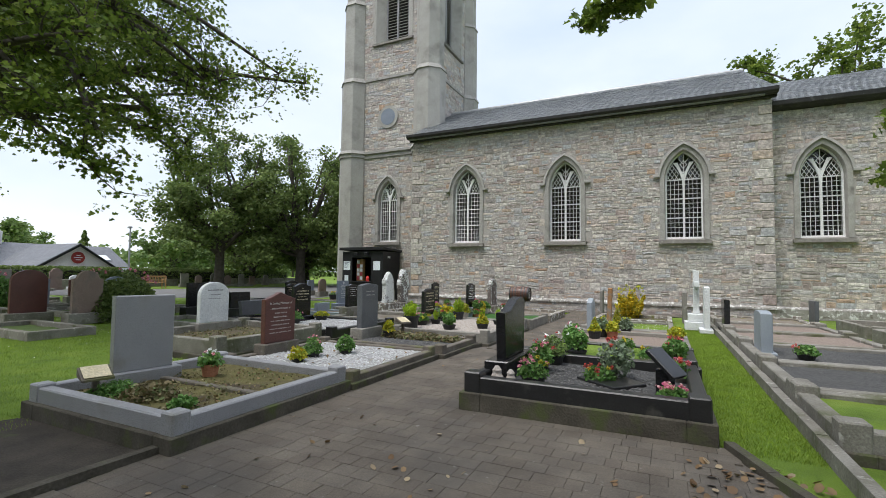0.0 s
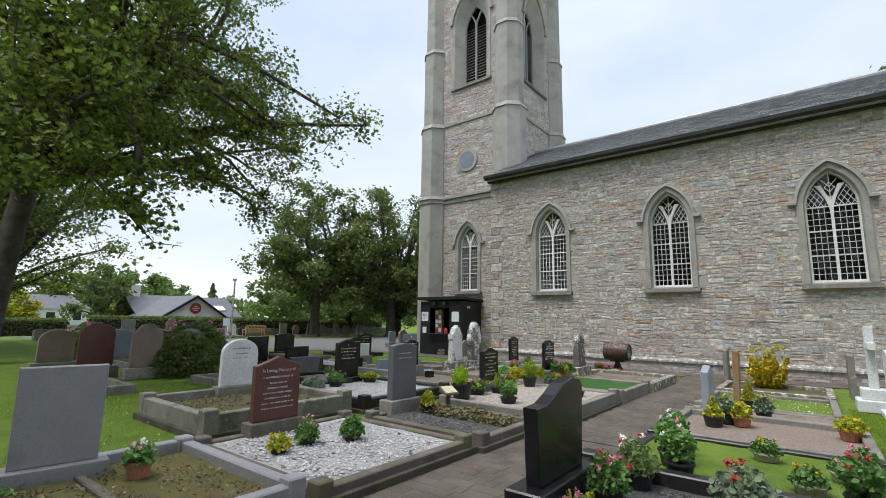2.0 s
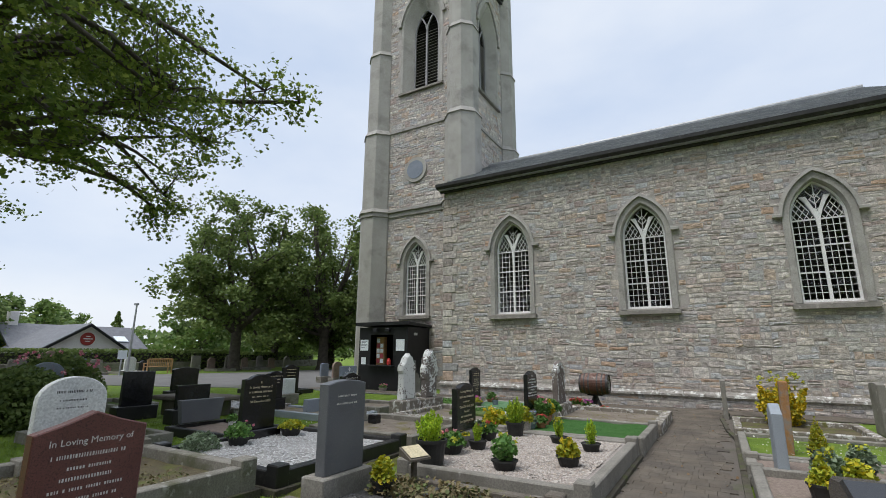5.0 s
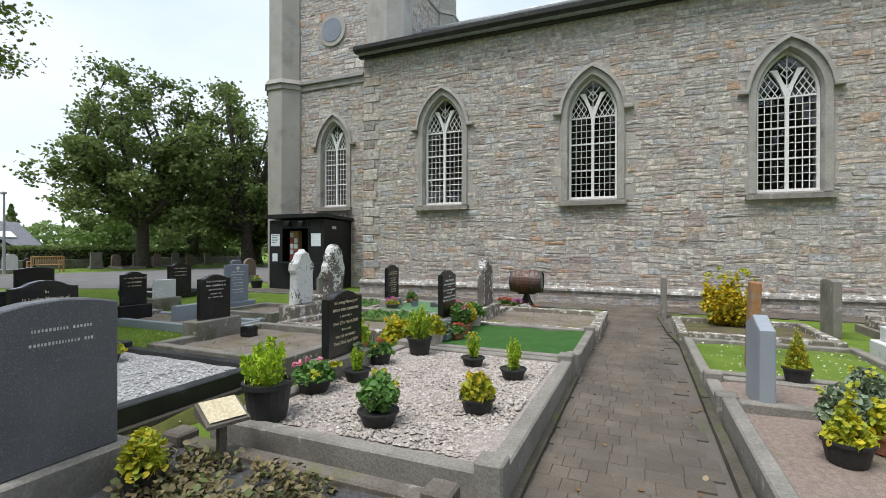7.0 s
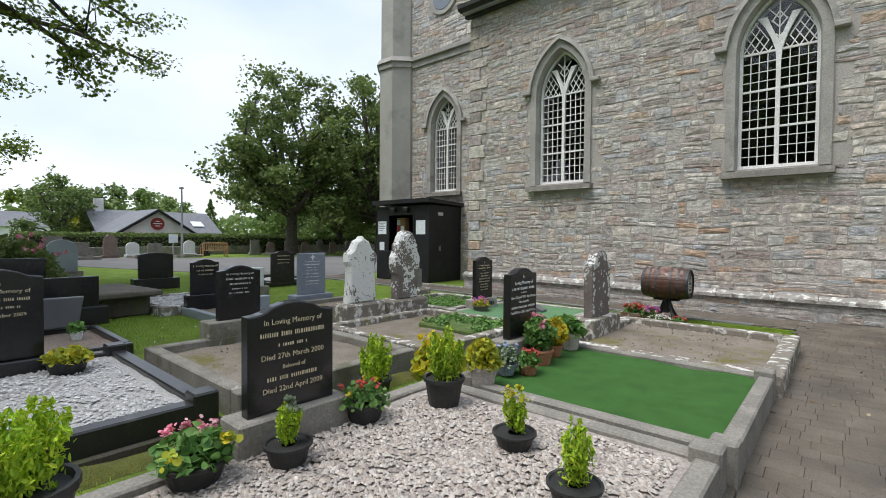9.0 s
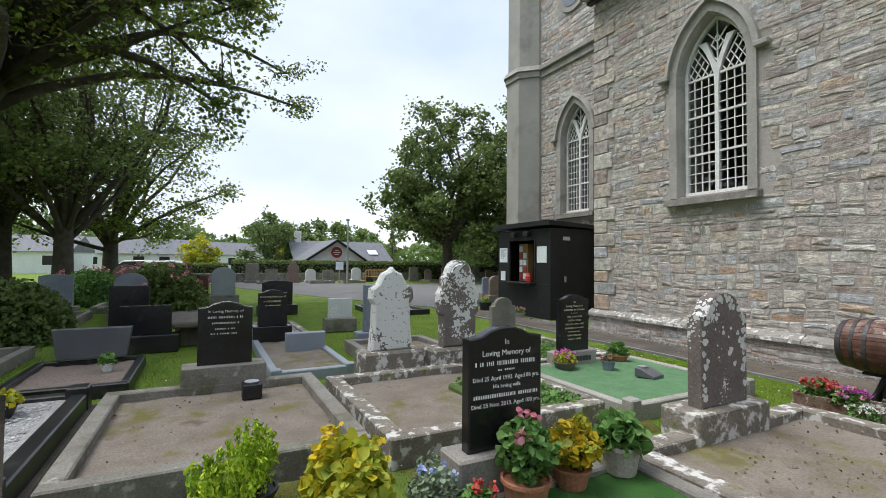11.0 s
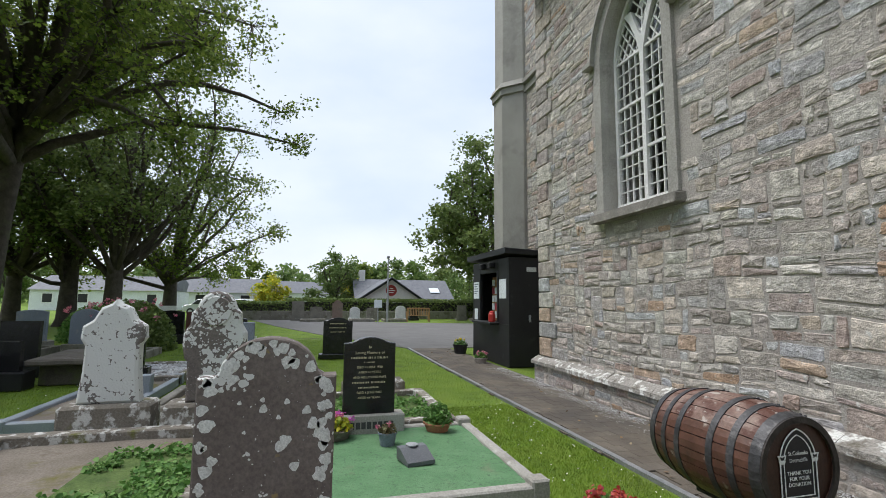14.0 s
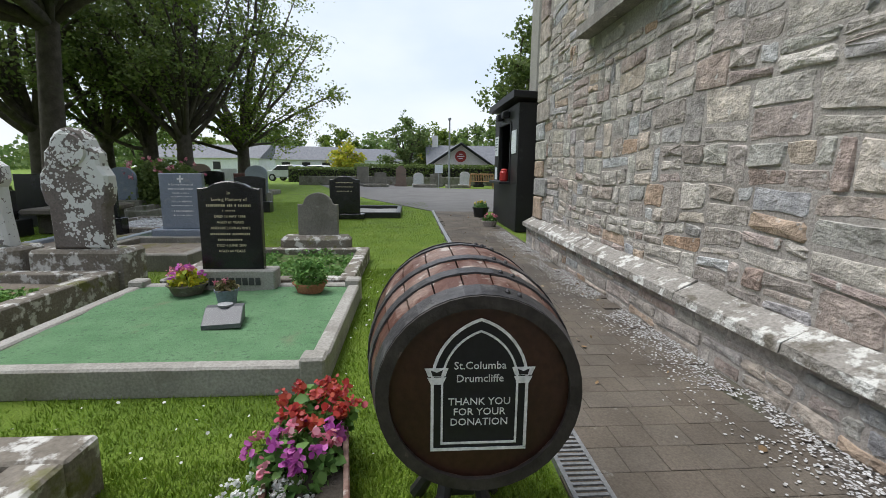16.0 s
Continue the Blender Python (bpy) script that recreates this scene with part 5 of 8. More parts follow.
# leaf bed plot
grave(None, -5.3, -3.26, 6.84, 8.3, 0.23, 0.12, M_brown, M_bedd, "brown mossy kerbed grave with dark chippings and withered bedding plants", foot=0.08, bed_z=0.14)
gravel(None, -5.15, -3.4, 6.96, 7.6, 0.14, 1500, 0.018, M_pebd, "dark chippings on a grave")
headstone((-5.2, 7.5, 0), 0.54, 0.34, 1.18, "low", M_dgran, "dark grey granite headstone seen edge on, on a grey base", (0.34, 0.3, 0.28), 0.12, [(0.15, 0.03, 0.28), (0.22, 0.03, 0.3)], M_letter, 0, 0, 0.0, M_kerbg)
# pebble plot with pots
grave(None, -5.18, -3.07, 8.42, 11.28, 0.30, 0.12, M_kerbg, M_bedp, "grey kerbed double grave covered with pale pebbles", foot=0.06, bed_z=0.21)
gravel(None, -5.05, -3.19, 8.55, 11.15, 0.212, 13000, 0.0175, M_pebb, "pale pebbles covering a grave")
headstone((-5.1, 9.87, 0), 0.56, 0.40, 1.03, "ogee", M_bgran, "polished black granite headstone with gilt lettering on a grey base", (0.36, 0.22, 0.24), 0.085,
          [(0.11, 0.045, LM), (0.18, 0.05, 0.42), (0.245, 0.035, 0.20), (0.31, 0.045, "Died 27th March 2000"), (0.375, 0.035, "Beloved of"), (0.435, 0.045, 0.34), (0.50, 0.045, "Died 22nd April 2009")], M_gold2, 0, 0, 0.0, M_kerbg)
# turf plot
grave(None, -5.0, -3.03, 11.36, 13.32, 0.28, 0.11, M_kerbg, M_turf, "grey kerbed grave laid with bright artificial turf", bed_z=0.20, rise=0.05)
headstone((-5.02, 12.35, 0), 0.50, 0.44, 1.12, "ogee", M_bgran, "polished black granite headstone with white lettering", (0.34, 0.26, 0.24), 0.08,
          [(0.085, 0.045, "In"), (0.145, 0.045, "Loving Memory of"), (0.20, 0.045, 0.42), (0.24, 0.02, 0.12), (0.285, 0.034, "Died 25 April 1993. Aged 86 yrs."), (0.33, 0.032, "His loving wife"), (0.38, 0.04, 0.44), (0.43, 0.034, "Died 25 Nov. 2013. Aged 100 yrs.")], M_sign, 0, 0, 0.0, M_kerbg)
# lichened plot
grave(None, -5.17, -2.98, 13.42, 15.70, 0.21, 0.17, M_lichk, M_slab, "old grave with kerbs blotched by white lichen and a mossy slab", posts=False, bed_z=0.13)
_old = headstone((-5.14, 14.55, 0), 0.60, 0.36, 1.26, "shoulder", M_lich, "brown sandstone headstone spotted with white lichen", (0.46, 0.32, 0.34), 0.12, (), None, 0, 0, 0.02, M_lichk)



def lichen_patches(stone, width, z0, z1, shape, x, n, seed):
    """Raised crusts of lichen, thickest along the edges of a slab's faces."""
    rng = np.random.default_rng(seed)
    out = [(u, v + z0) for u, v in stone_outline(shape, width / 2, z1 - z0)]
    slab = [c for c in stone.children if c.name.startswith("slab")][0]
    bm = bmesh.new()
    mid = (0.0, (z0 + z1) / 2)
    seg = [(a, b, math.hypot(b[0] - a[0], b[1] - a[1])) for a, b in zip(out, out[1:])]
    tot = sum(q[2] for q in seg)
    for side in (1, -1):
        for i in range(n):
            r = rng.uniform(0.008, 0.030)
            d = rng.uniform(0, tot)
            for a, b, ln in seg:
                if d < ln:
                    break
                d -= ln
            t = min(1.0, d / max(ln, 1e-6))
            u, v = a[0] + (b[0] - a[0]) * t, a[1] + (b[1] - a[1]) * t
            k = 1 - (r + abs(rng.normal(0, 0.035))) / max(0.1, math.hypot(u - mid[0], v - mid[1])) if rng.random() < 0.86 else rng.uniform(0.2, 0.9)
            u, v = mid[0] + (u - mid[0]) * k, mid[1] + (v - mid[1]) * k
            ph = rng.uniform(0, 6.28)
            rr = [r * (1 + 0.18 * math.sin(3 * w + ph) + rng.uniform(-0.12, 0.12)) for w in np.linspace(0, 6.283, 11)[:-1]]
            pts = [(u + q * math.cos(w), v + q * math.sin(w)) for q, w in zip(rr, np.linspace(0, 6.283, 11)[:-1])]
            if all(abs(p[0]) < width / 2 - 0.004 and z0 < p[1] < z1 - 0.01 for p in pts):
                prism(pts, side * x, side * (x + 0.0015 + 0.0002 * (i % 9)), "x", 0.0, bm)
    part("lichen_crust", bm, M_crust, slab, "white crusty lichen", "stuff")


lichen_patches(_old, 0.60, 0.36, 1.26, "shoulder", 0.06, 95, 5)

# second row
grave(None, -8.35, -6.2, 4.95, 7.35, 0.38, 0.14, M_conc, M_soil, "weathered concrete kerbed grave with mossy soil", bed_z=0.2, foot=0.08)
headstone((-8.22, 6.45, 0), 0.66, 0.36, 1.16, "round", M_wstone, "round-topped white stone headstone on a grey base", (0.40, 0.3, 0.26), 0.10, [(0.16, 0.05, 0.34), (0.25, 0.035, 0.26), (0.33, 0.03, 0.3)], M_cut, 0, 0, 0, M_conc)
grave(None, -8.4, -6.05, 7.5, 9.85, 0.28, 0.13, M_bkerb, M_bedw, "black granite kerbed grave covered with white gravel", bed_z=0.17, foot=0.06)
gravel(None, -8.25, -6.2, 7.65, 9.7, 0.17, 3000, 0.018, M_pebw, "white gravel covering a grave")
headstone((-8.15, 8.88, 0), 0.60, 0.30, 1.10, "ogee", M_bgran, "tall polished black granite headstone with gilt lettering", (0.38, 0.2, 0.26), 0.09,
          [(0.12, 0.05, "In"), (0.19, 0.05, LM), (0.26, 0.05, 0.42), (0.33, 0.035, 0.3), (0.40, 0.045, "9th December 2009")], M_gold2)
grave(None, -8.2, -6.05, 10.0, 11.92, 0.22, 0.13, M_conc, M_slab, "old concrete kerbed grave with a mossy stone slab", posts=False, bed_z=0.13)
headstone((-8.2, 11.02, 0), 0.52, 0.40, 1.05, "ogee", M_bgran, "black granite headstone with worn lettering on a concrete base", (0.40, 0.34, 0.28), 0.09,
          [(0.10, 0.04, LM), (0.16, 0.045, 0.34), (0.22, 0.035, 0.26), (0.28, 0.03, 0.2), (0.33, 0.03, 0.28)], M_letter, 0, 0, 0, M_conc)
# twin lichened stones and their weedy plot
grave(None, -7.95, -5.92, 12.02, 14.12, 0.22, 0.15, M_lichk, M_slab, "old grave with broad lichened kerbs and a mossy slab", posts=False, bed_z=0.13)
alone("weed_bed", box(-7.2, -6.05, 13.15, 13.98, 0.05, 0.19, 0.02), M_weed, "low weedy soil bed inside an old grave", "flower bed")


def old_stone(at, h0, b, h, kind, material, label):
    """An old carved stone: wheel-headed or shouldered, with a stepped plinth."""
    s = thing("headstone", at, label, "headstone", "headstones of the churchyard")
    part("plinth_block", box(-0.2, 0.16, -b * 1.45, b * 1.45, 0, h0, 0.03), M_lichk, s)
    if kind == "wheel":
        out = [(-b * 0.8, 0), (-b * 0.82, h * 0.35), (-b * 0.92, h * 0.38), (-b * 1.0, h * 0.50), (-b * 0.98, h * 0.60), (-b * 0.80, h * 0.68), (-b * 0.78, h * 0.78)]
        out += [(-b * 0.62 * math.cos(t), h * 0.80 + b * 0.68 * math.sin(t)) for t in np.linspace(0.15, math.pi - 0.15, 9)]
    else:
        out = [(-b * 1.0, 0), (-b * 0.88, h * 0.30), (-b * 0.86, h * 0.55), (-b * 1.02, h * 0.62), (-b * 0.98, h * 0.74), (-b * 0.66, h * 0.80), (-b * 0.44, h * 0.92), (-b * 0.12, h * 0.96), (0, h)]
    half = [p for p in out]
    if kind != "wheel":
        out = half + [(-u, v) for u, v in reversed(half[:-1])]
    else:
        out = half + [(-u, v) for u, v in reversed(half[:7])]
    bm = prism([(u, v + h0) for u, v in out], -0.085, 0.085, "x", 0.025)
    part("slab", bm, material, s)
    if kind == "wheel":
        bm = bmesh.new()
        bmesh.ops.create_cone(bm, cap_ends=True, segments=20, radius1=b * 0.52, radius2=b * 0.48, depth=0.05, matrix=pose(0.09, 0, h0 + h * 0.80, 0, 90))
        part("boss", bm, material, s)
    return s


old_stone((-8.12, 12.84, 0), 0.42, 0.27, 1.0, "gable", M_lichw, "old carved headstone almost white with lichen")
old_stone((-8.1, 13.76, 0), 0.40, 0.30, 1.14, "wheel", M_lichb, "old wheel-headed stone blotched with white lichen")
grave(None, -7.72, -5.86, 14.4, 16.38, 0.20, 0.10, M_kerbl, M_chip, "grey kerbed grave filled with pale green chippings", bed_z=0.13, rise=0.05)
headstone((-7.62, 15.3, 0), 0.52, 0.30, 1.06, "ogee", M_bgran, "polished black granite headstone with white lettering on a pale base", (0.36, 0.2, 0.2), 0.08,
          [(0.10, 0.04, "In"), (0.155, 0.04, "Loving Memory of"), (0.205, 0.04, 0.38), (0.25, 0.022, 0.12), (0.30, 0.032, "DIED 13 MAY 1988"), (0.35, 0.032, "AGED 61 YEARS"), (0.40, 0.032, "AND HIS LOVING WIFE"), (0.45, 0.036, 0.34), (0.50, 0.03, 0.22), (0.55, 0.032, "DIED 6 JUNE 2003"), (0.60, 0.032, "AGED 64 YEARS")], M_gold2, 0, 0, 0, M_kerbl)
alone("name_bars", (lambda b: [box(0, 0.003, y, y + 0.042, 0.17, 0.235, 0, b) for y in (-0.24, -0.185, -0.13, -0.075, -0.02, 0.035, 0.09, 0.145, 0.2)] and b)(bmesh.new()), M_cut, "row of dark cut letters on a headstone base", "inscription", "stuff", at=(-7.525, 15.3, 0))
# behind it: mossy plot with a small grey stone
grave(None, -9.6, -7.8, 14.55, 16.3, 0.16, 0.14, M_lichk, M_weed, "old mossy kerbed grave overgrown with weeds", posts=False, bed_z=0.08)
alone("rubble_base", box(-0.14, 0.14, -0.45, 0.45, 0, 0.30, 0.05), M_lichk, "mossy rubble base of an old stone", "stone base", at=(-9.7, 15.6, 0))
headstone((-9.75, 15.62, 0), 0.52, 0.28, 0.86, "shoulder", M_kerbg, "small plain grey stone with a rounded top", None, 0.09)

# third row
headstone((-10.5, 13.55, 0), 0.60, 0.28, 1.08, "flat", M_blue, "blue-grey limestone headstone with white lettering and a small cross", (0.42, 0.2, 0.3), 0.09,
          [(0.16, 0.04, LM), (0.22, 0.045, 0.36), (0.28, 0.03, 0.24), (0.33, 0.03, 0.30), (0.40, 0.045, 0.28), (0.46, 0.03, 0.30), (0.54, 0.045, 0.30), (0.60, 0.03, 0.28)], M_sign)
_c = bmesh.new(); box(0.047, 0.05, -0.013, 0.013, 0.95, 1.05, 0, _c); box(0.047, 0.05, -0.045, 0.045, 0.99, 1.015, 0, _c)
alone("stone_cross_inlay", _c, M_sign, "small white cross inlaid in a headstone", "cross", at=(-10.5, 13.55, 0))
grave(None, -10.4, -8.9, 12.9, 14.3, 0.18, 0.12, M_kerbg, M_slab, "low kerbed grave with pale slab", posts=False, bed_z=0.1)
grave(None, -11.8, -8.75, 11.55, 12.6, 0.16, 0.10, M_bluel, M_slab, "pale blue granite kerbed grave", bed_z=0.08, rise=0.03)
alone("grave_tablet", prism([(11.95, 0.06), (12.55, 0.06), (12.55, 0.36), (11.95, 0.36)], -10.4, -10.25, "x", 0.01), M_bluel, "low pale blue granite tablet on a grave", "headstone")
headstone((-11.35, 11.88, 0), 0.48, 0.35, 0.98, "ogee", M_bgran, "black granite headstone with gilt lettering beyond a pale plot", (0.32, 0.32, 0.2), 0.08, [(0.12, 0.05, LM), (0.20, 0.05, 0.3), (0.27, 0.035, 0.26)], M_gold2)
grave(None, -13.6, -11.5, 11.2, 12.6, 0.15, 0.12, M_lichk, M_bedw, "kerbed grave heaped with white stones", posts=False, bed_z=0.1)
gravel(None, -13.5, -11.6, 11.3, 12.5, 0.1, 260, 0.06, M_pebw, "loose white stones heaped on a grave")
headstone((-14.6, 15.3, 0), 0.70, 0.12, 1.0, "ogee", M_bgran, "black granite headstone near the drive", (0.45, 0.12, 0.3), 0.09, [(0.15, 0.05, 0.4), (0.25, 0.045, 0.42), (0.35, 0.04, 0.36)], M_gold2)
grave(None, -16.9, -14.8, 15.0, 16.6, 0.14, 0.12, M_bkerb, M_bedw, "black kerbed grave with pale infill beside the drive", posts=False, bed_z=0.06)
for x, y, w, z1, sh, mt, lb in (
    (-14.4, 6.0, 0.75, 1.35, "round", M_rgran, "round-topped dark red granite headstone on a rough base"), (-13.3, 6.75, 0.7, 1.35, "shoulder", M_pink, "brown sandstone headstone on a white stone pedestal"),
    (-16.2, 5.6, 0.8, 1.15, "round", M_pink, "brown old headstone under the tree"), (-17.6, 7.5, 0.7, 1.1, "low", M_blue, "grey slate headstone under the tree"),
    (-16.5, 9.2, 0.7, 1.15, "round", M_blue, "pale blue round-topped headstone"), (-13.0, 9.6, 0.62, 1.0, "flat", M_bgran, "black headstone on a dark plinth"),
    (-19.5, 10.3, 0.75, 1.05, "low", M_bgran, "black headstone on a low plinth"), (-20.5, 11.4, 0.75, 1.25, "round", M_bluel, "pale blue round-topped headstone on a plinth"),
    (-21.5, 10.6, 0.7, 0.95, "flat", M_rgran, "red-brown headstone among old graves"), (-23.5, 8.2, 0.8, 1.3, "round", M_pink, "brown round-topped headstone under the trees"),
    (-26.0, 8.4, 0.7, 1.1, "flat", M_wstone, "pale grey headstone under the trees"), (-12.6, 13.4, 0.5, 0.7, "flat", M_wstone, "small pale headstone near the twin stones"),
    (-11.6, 10.0, 0.7, 0.75, "flat", M_bgran, "low dark granite tablet headstone"), (-16.2, 12.6, 0.8, 0.95, "low", M_bgran, "dark headstone beyond the lawn"),
    (-17.4, 20.6, 0.6, 1.0, "round", M_pink, "brown round-topped headstone beside the tower drive"), (-18.6, 21.0, 0.5, 0.9, "low", M_blue, "grey headstone beside the drive")):
    headstone((x, y, 0), w, 0.28, z1, sh, mt, lb, (w * 0.66, 0.28, 0.34), 0.11, (), None, 0, RNG.uniform(-4, 4), 0, M_conc if mt is not M_bgran else M_bkerb)
tomb = thing("chest_tomb", (-12.6, 10.75, 0), "old low table tomb with a dark mossy overhanging slab", "tomb", rz=6)
part("chest", box(-0.72, 0.72, -0.36, 0.36, 0, 0.34, 0.02), M_foot, tomb)
part("top_slab", box(-0.9, 0.9, -0.5, 0.5, 0.34, 0.44, 0.025), M_brown, tomb, "dark mossy slab")
holder = thing("flower_holder", (-7.75, 11.25, 0.13), "small black stone flower holder on an old slab", "grave ornament")
part("block", box(-0.09, 0.09, -0.09, 0.09, 0, 0.15, 0.012), M_bgran, holder)
part("rim", lathe([(0.06, 0.15), (0.07, 0.165), (0.05, 0.17)], 16), M_iron, holder)
for x, y, lx, ly in ((-15.5, 10.4, 2.2, 1.0), (-18.5, 6.6, 2.0, 1.0), (-16.4, 7.8, 2.0, 1.0), (-21.8, 9.0, 2.4, 1.2), (-24.5, 10.2, 2.4, 1.2), (-12.3, 5.2, 2.6, 1.2), (-10.8, 7.9, 2.2, 1.3), (-19.5, 8.6, 2.2, 1.1)):
    grave(None, x - lx / 2, x + lx / 2, y - ly / 2, y + ly / 2, 0.17, 0.12, M_conc, M_weed, "old low concrete kerbed grave overgrown with grass", posts=False, bed_z=0.06)
# low tablet grave
grave(None, -10.6, -8.9, 8.9, 10.1, 0.14, 0.09, M_bkerb, M_bedr, "dark kerbed grave with reddish gravel and small ornaments", posts=False, bed_z=0.08)
alone("tablet_stone", prism([(-0.38, 0.16), (0.38, 0.16), (0.44, 0.56), (-0.44, 0.56)], -0.07, 0.05, "x", 0.01), M_dgran, "low dark granite tablet stone", "headstone", at=(-10.5, 9.5, 0))

# ---- graves on the other side of the path ----
grave(None, -1.86, 0.34, 4.45, 6.46, 0.39, 0.13, M_bkerb, M_bedd, "polished black granite kerbed grave with dark chippings and flowers", foot=0.19, bed_z=0.22, rise=0.05)
gravel(None, -1.72, 0.2, 4.6, 6.3, 0.22, 5200, 0.014, M_pebd, "dark chippings covering a grave")
headstone((-1.66, 5.38, 0), 0.74, 0.44, 1.12, "wave", M_bgran, "polished black granite headstone with a wavy top", (0.5, 0.26, 0.28), 0.11, (), None, 0, 0, 0.12, M_bgran)
grave(None, -1.78, 0.40, 6.56, 8.45, 0.26, 0.12, M_bkerb, M_grass, "black kerbed grave with a short mossy lawn", bed_z=0.2, rise=0.03)
grave(None, -1.78, 0.40, 8.55, 10.5, 0.22, 0.11, M_kerbg, M_bedr, "grey kerbed grave with reddish gravel", posts=False, bed_z=0.15)
grave(None, -1.80, 0.25, 10.55, 11.5, 0.22, 0.12, M_kerbg, M_bedr, "grey kerbed grave with gravel and shrubs", bed_z=0.14)
headstone((-1.47, 10.72, 0), 0.54, 0.10, 0.89, "point", M_bluel, "tall pale blue-grey granite headstone with a pointed top", (0.30, 0.1, 0.26), 0.11, (), None, 0, 0, 0, M_lgran)
grave(None, -1.82, 0.2, 11.6, 13.7, 0.16, 0.11, M_kerbg, M_grass, "low kerbed grave with grass and daisies", posts=False, bed_z=0.10)
headstone((-1.25, 12.25, 0), 0.22, 0.06, 1.08, "low", M_orange, "narrow leaning stone coloured orange by algae", (0.22, 0.08, 0.3), 0.10, (), None, 2, 0, 0, M_conc)
grave(None, -1.85, 0.2, 14.0, 15.9, 0.17, 0.13, M_lichk, M_soil, "old low kerbed grave with soil round a golden shrub", posts=False, bed_z=0.08)
headstone((-1.95, 16.9, 0), 0.5, 0.0, 0.88, "low", M_kerbg, "plain grey slab headstone seen edge on", None, 0.10)
headstone((0.55, 15.8, 0), 0.6, 0.0, 0.95, "low", M_kerbg, "plain grey slab headstone beside the church path", None, 0.12)
cross = thing("stone_cross", (0.76, 13.9, 0), "white marble grave cross on a stepped base", "cross")
part("base", box(-0.28, 0.28, -0.28, 0.28, 0, 0.22, 0.015), M_wstone, cross)
part("base", box(-0.2, 0.2, -0.2, 0.2, 0.22, 0.42, 0.015), M_wstone, cross)
_b = box(-0.07, 0.07, -0.07, 0.07, 0.42, 1.55, 0.012); box(-0.065, 0.065, -0.3, 0.3, 1.12, 1.26, 0.012, _b)
part("shaft", _b, M_wstone, cross)
headstone((0.95, 13.3, 0), 0.5, 0.1, 1.15, "low", M_wstone, "white marble headstone seen edge on", (0.3, 0.1, 0.3), 0.12)
for y0, y1, mt, bd, lb in ((4.6, 6.1, M_conc, M_grass, "stepped concrete kerbed grave with grass"), (6.15, 8.0, M_conc, M_bedd, "concrete kerbed grave with dark gravel"), (8.05, 10.0, M_kerbg, M_bedd, "grey kerbed grave with dark gravel"),
                           (10.1, 12.2, M_conc, M_bedr, "concrete kerbed grave with reddish gravel"), (12.3, 14.2, M_kerbg, M_bedr, "kerbed grave with gravel"), (14.4, 16.4, M_lichk, M_slab, "old grave with a pale slab")):
    grave(None, 1.22, 3.5, y0, y1, 0.30, 0.15, mt, bd, lb, bed_z=0.18, rise=0.07, foot=0.08)
headstone((1.45, 9.1, 0), 0.62, 0.22, 0.86, "low", M_bluel, "pale grey granite headstone seen edge on", (0.36, 0.2, 0.3), 0.16)
headstone((1.35, 13.2, 0), 0.6, 0.2, 0.84, "flat", M_bgran, "black granite headstone seen edge on", (0.36, 0.2, 0.24), 0.12)
headstone((3.8, 16.3, 0), 0.6, 0.0, 0.75, "flat", M_dgran, "dark slate headstone against the chancel", None, 0.1)
for y0, y1, bd in ((9.0, 11.0, M_grass), (11.5, 13.6, M_bedr), (14.0, 16.0, M_slab)):
    grave(None, 4.2, 6.6, y0, y1, 0.28, 0.14, M_conc, bd, "weathered concrete kerbed grave", bed_z=0.16, posts=False)

def moss_strip(x0, x1, y0, y1, seed):
    """A low uneven cushion of moss beside a kerb."""
    rng = np.random.default_rng(seed)
    n, m = 40, 6
    vs = []
    for i in range(n + 1):
        for j in range(m + 1):
            x, y = x0 + (x1 - x0) * j / m, y0 + (y1 - y0) * i / n
            up = math.sin(math.pi * j / m) * math.sin(math.pi * min(1.0, i / 3, (n - i) / 3) / 2)
            vs.append((x + rng.uniform(-0.01, 0.01), y, -0.01 + up * (0.05 + 0.05 * noise.noise(Vector((x * 5, y * 3, 0.7)))) ))
    fs = [(i * (m + 1) + j, i * (m + 1) + j + 1, (i + 1) * (m + 1) + j + 1, (i + 1) * (m + 1) + j) for i in range(n) for j in range(m)]
    tagged(part("moss", mesh_of("moss", vs, fs, M_mossy, True), None, None), "thick olive moss along the foot of a kerb", "moss", "", "stuff")


M_mossy = mat("thick olive moss", [(0.075, 0.085, 0.016), (0.125, 0.130, 0.026)], 9, 0.95, 0.9, 90, bdist=0.02, spots=[((0.10, 0.075, 0.035), 5, 0.56, 0.68)])
moss_strip(-6.05, -5.78, 7.55, 11.9, 1)
moss_strip(-5.9, -5.62, 12.1, 14.1, 2)
moss_strip(-5.86, -5.6, 14.2, 14.5, 3)

# ---- path edgings ----
def edging(name, pts, w, h, material, label):
    bm = bmesh.new()
    for (x0, y0), (x1, y1) in zip(pts, pts[1:]):
        d = math.hypot(x1 - x0, y1 - y0)
        n = max(1, round(d / 0.9))
        for i in range(n):
            a = (x0 + (x1 - x0) * i / n, y0 + (y1 - y0) * i / n); b = (x0 + (x1 - x0) * (i + 1) / n, y0 + (y1 - y0) * (i + 1) / n)
            nx, ny = -(b[1] - a[1]) / d * n * w / 2, (b[0] - a[0]) / d * n * w / 2
            prism([(a[0] - nx, a[1] - ny), (b[0] - nx, b[1] - ny), (b[0] + nx, b[1] + ny), (a[0] + nx, a[1] + ny)], -0.03, h + RNG.uniform(-0.008, 0.008), "z", 0.0, bm)
    alone(name, bm, material, label, "kerb", "structure")


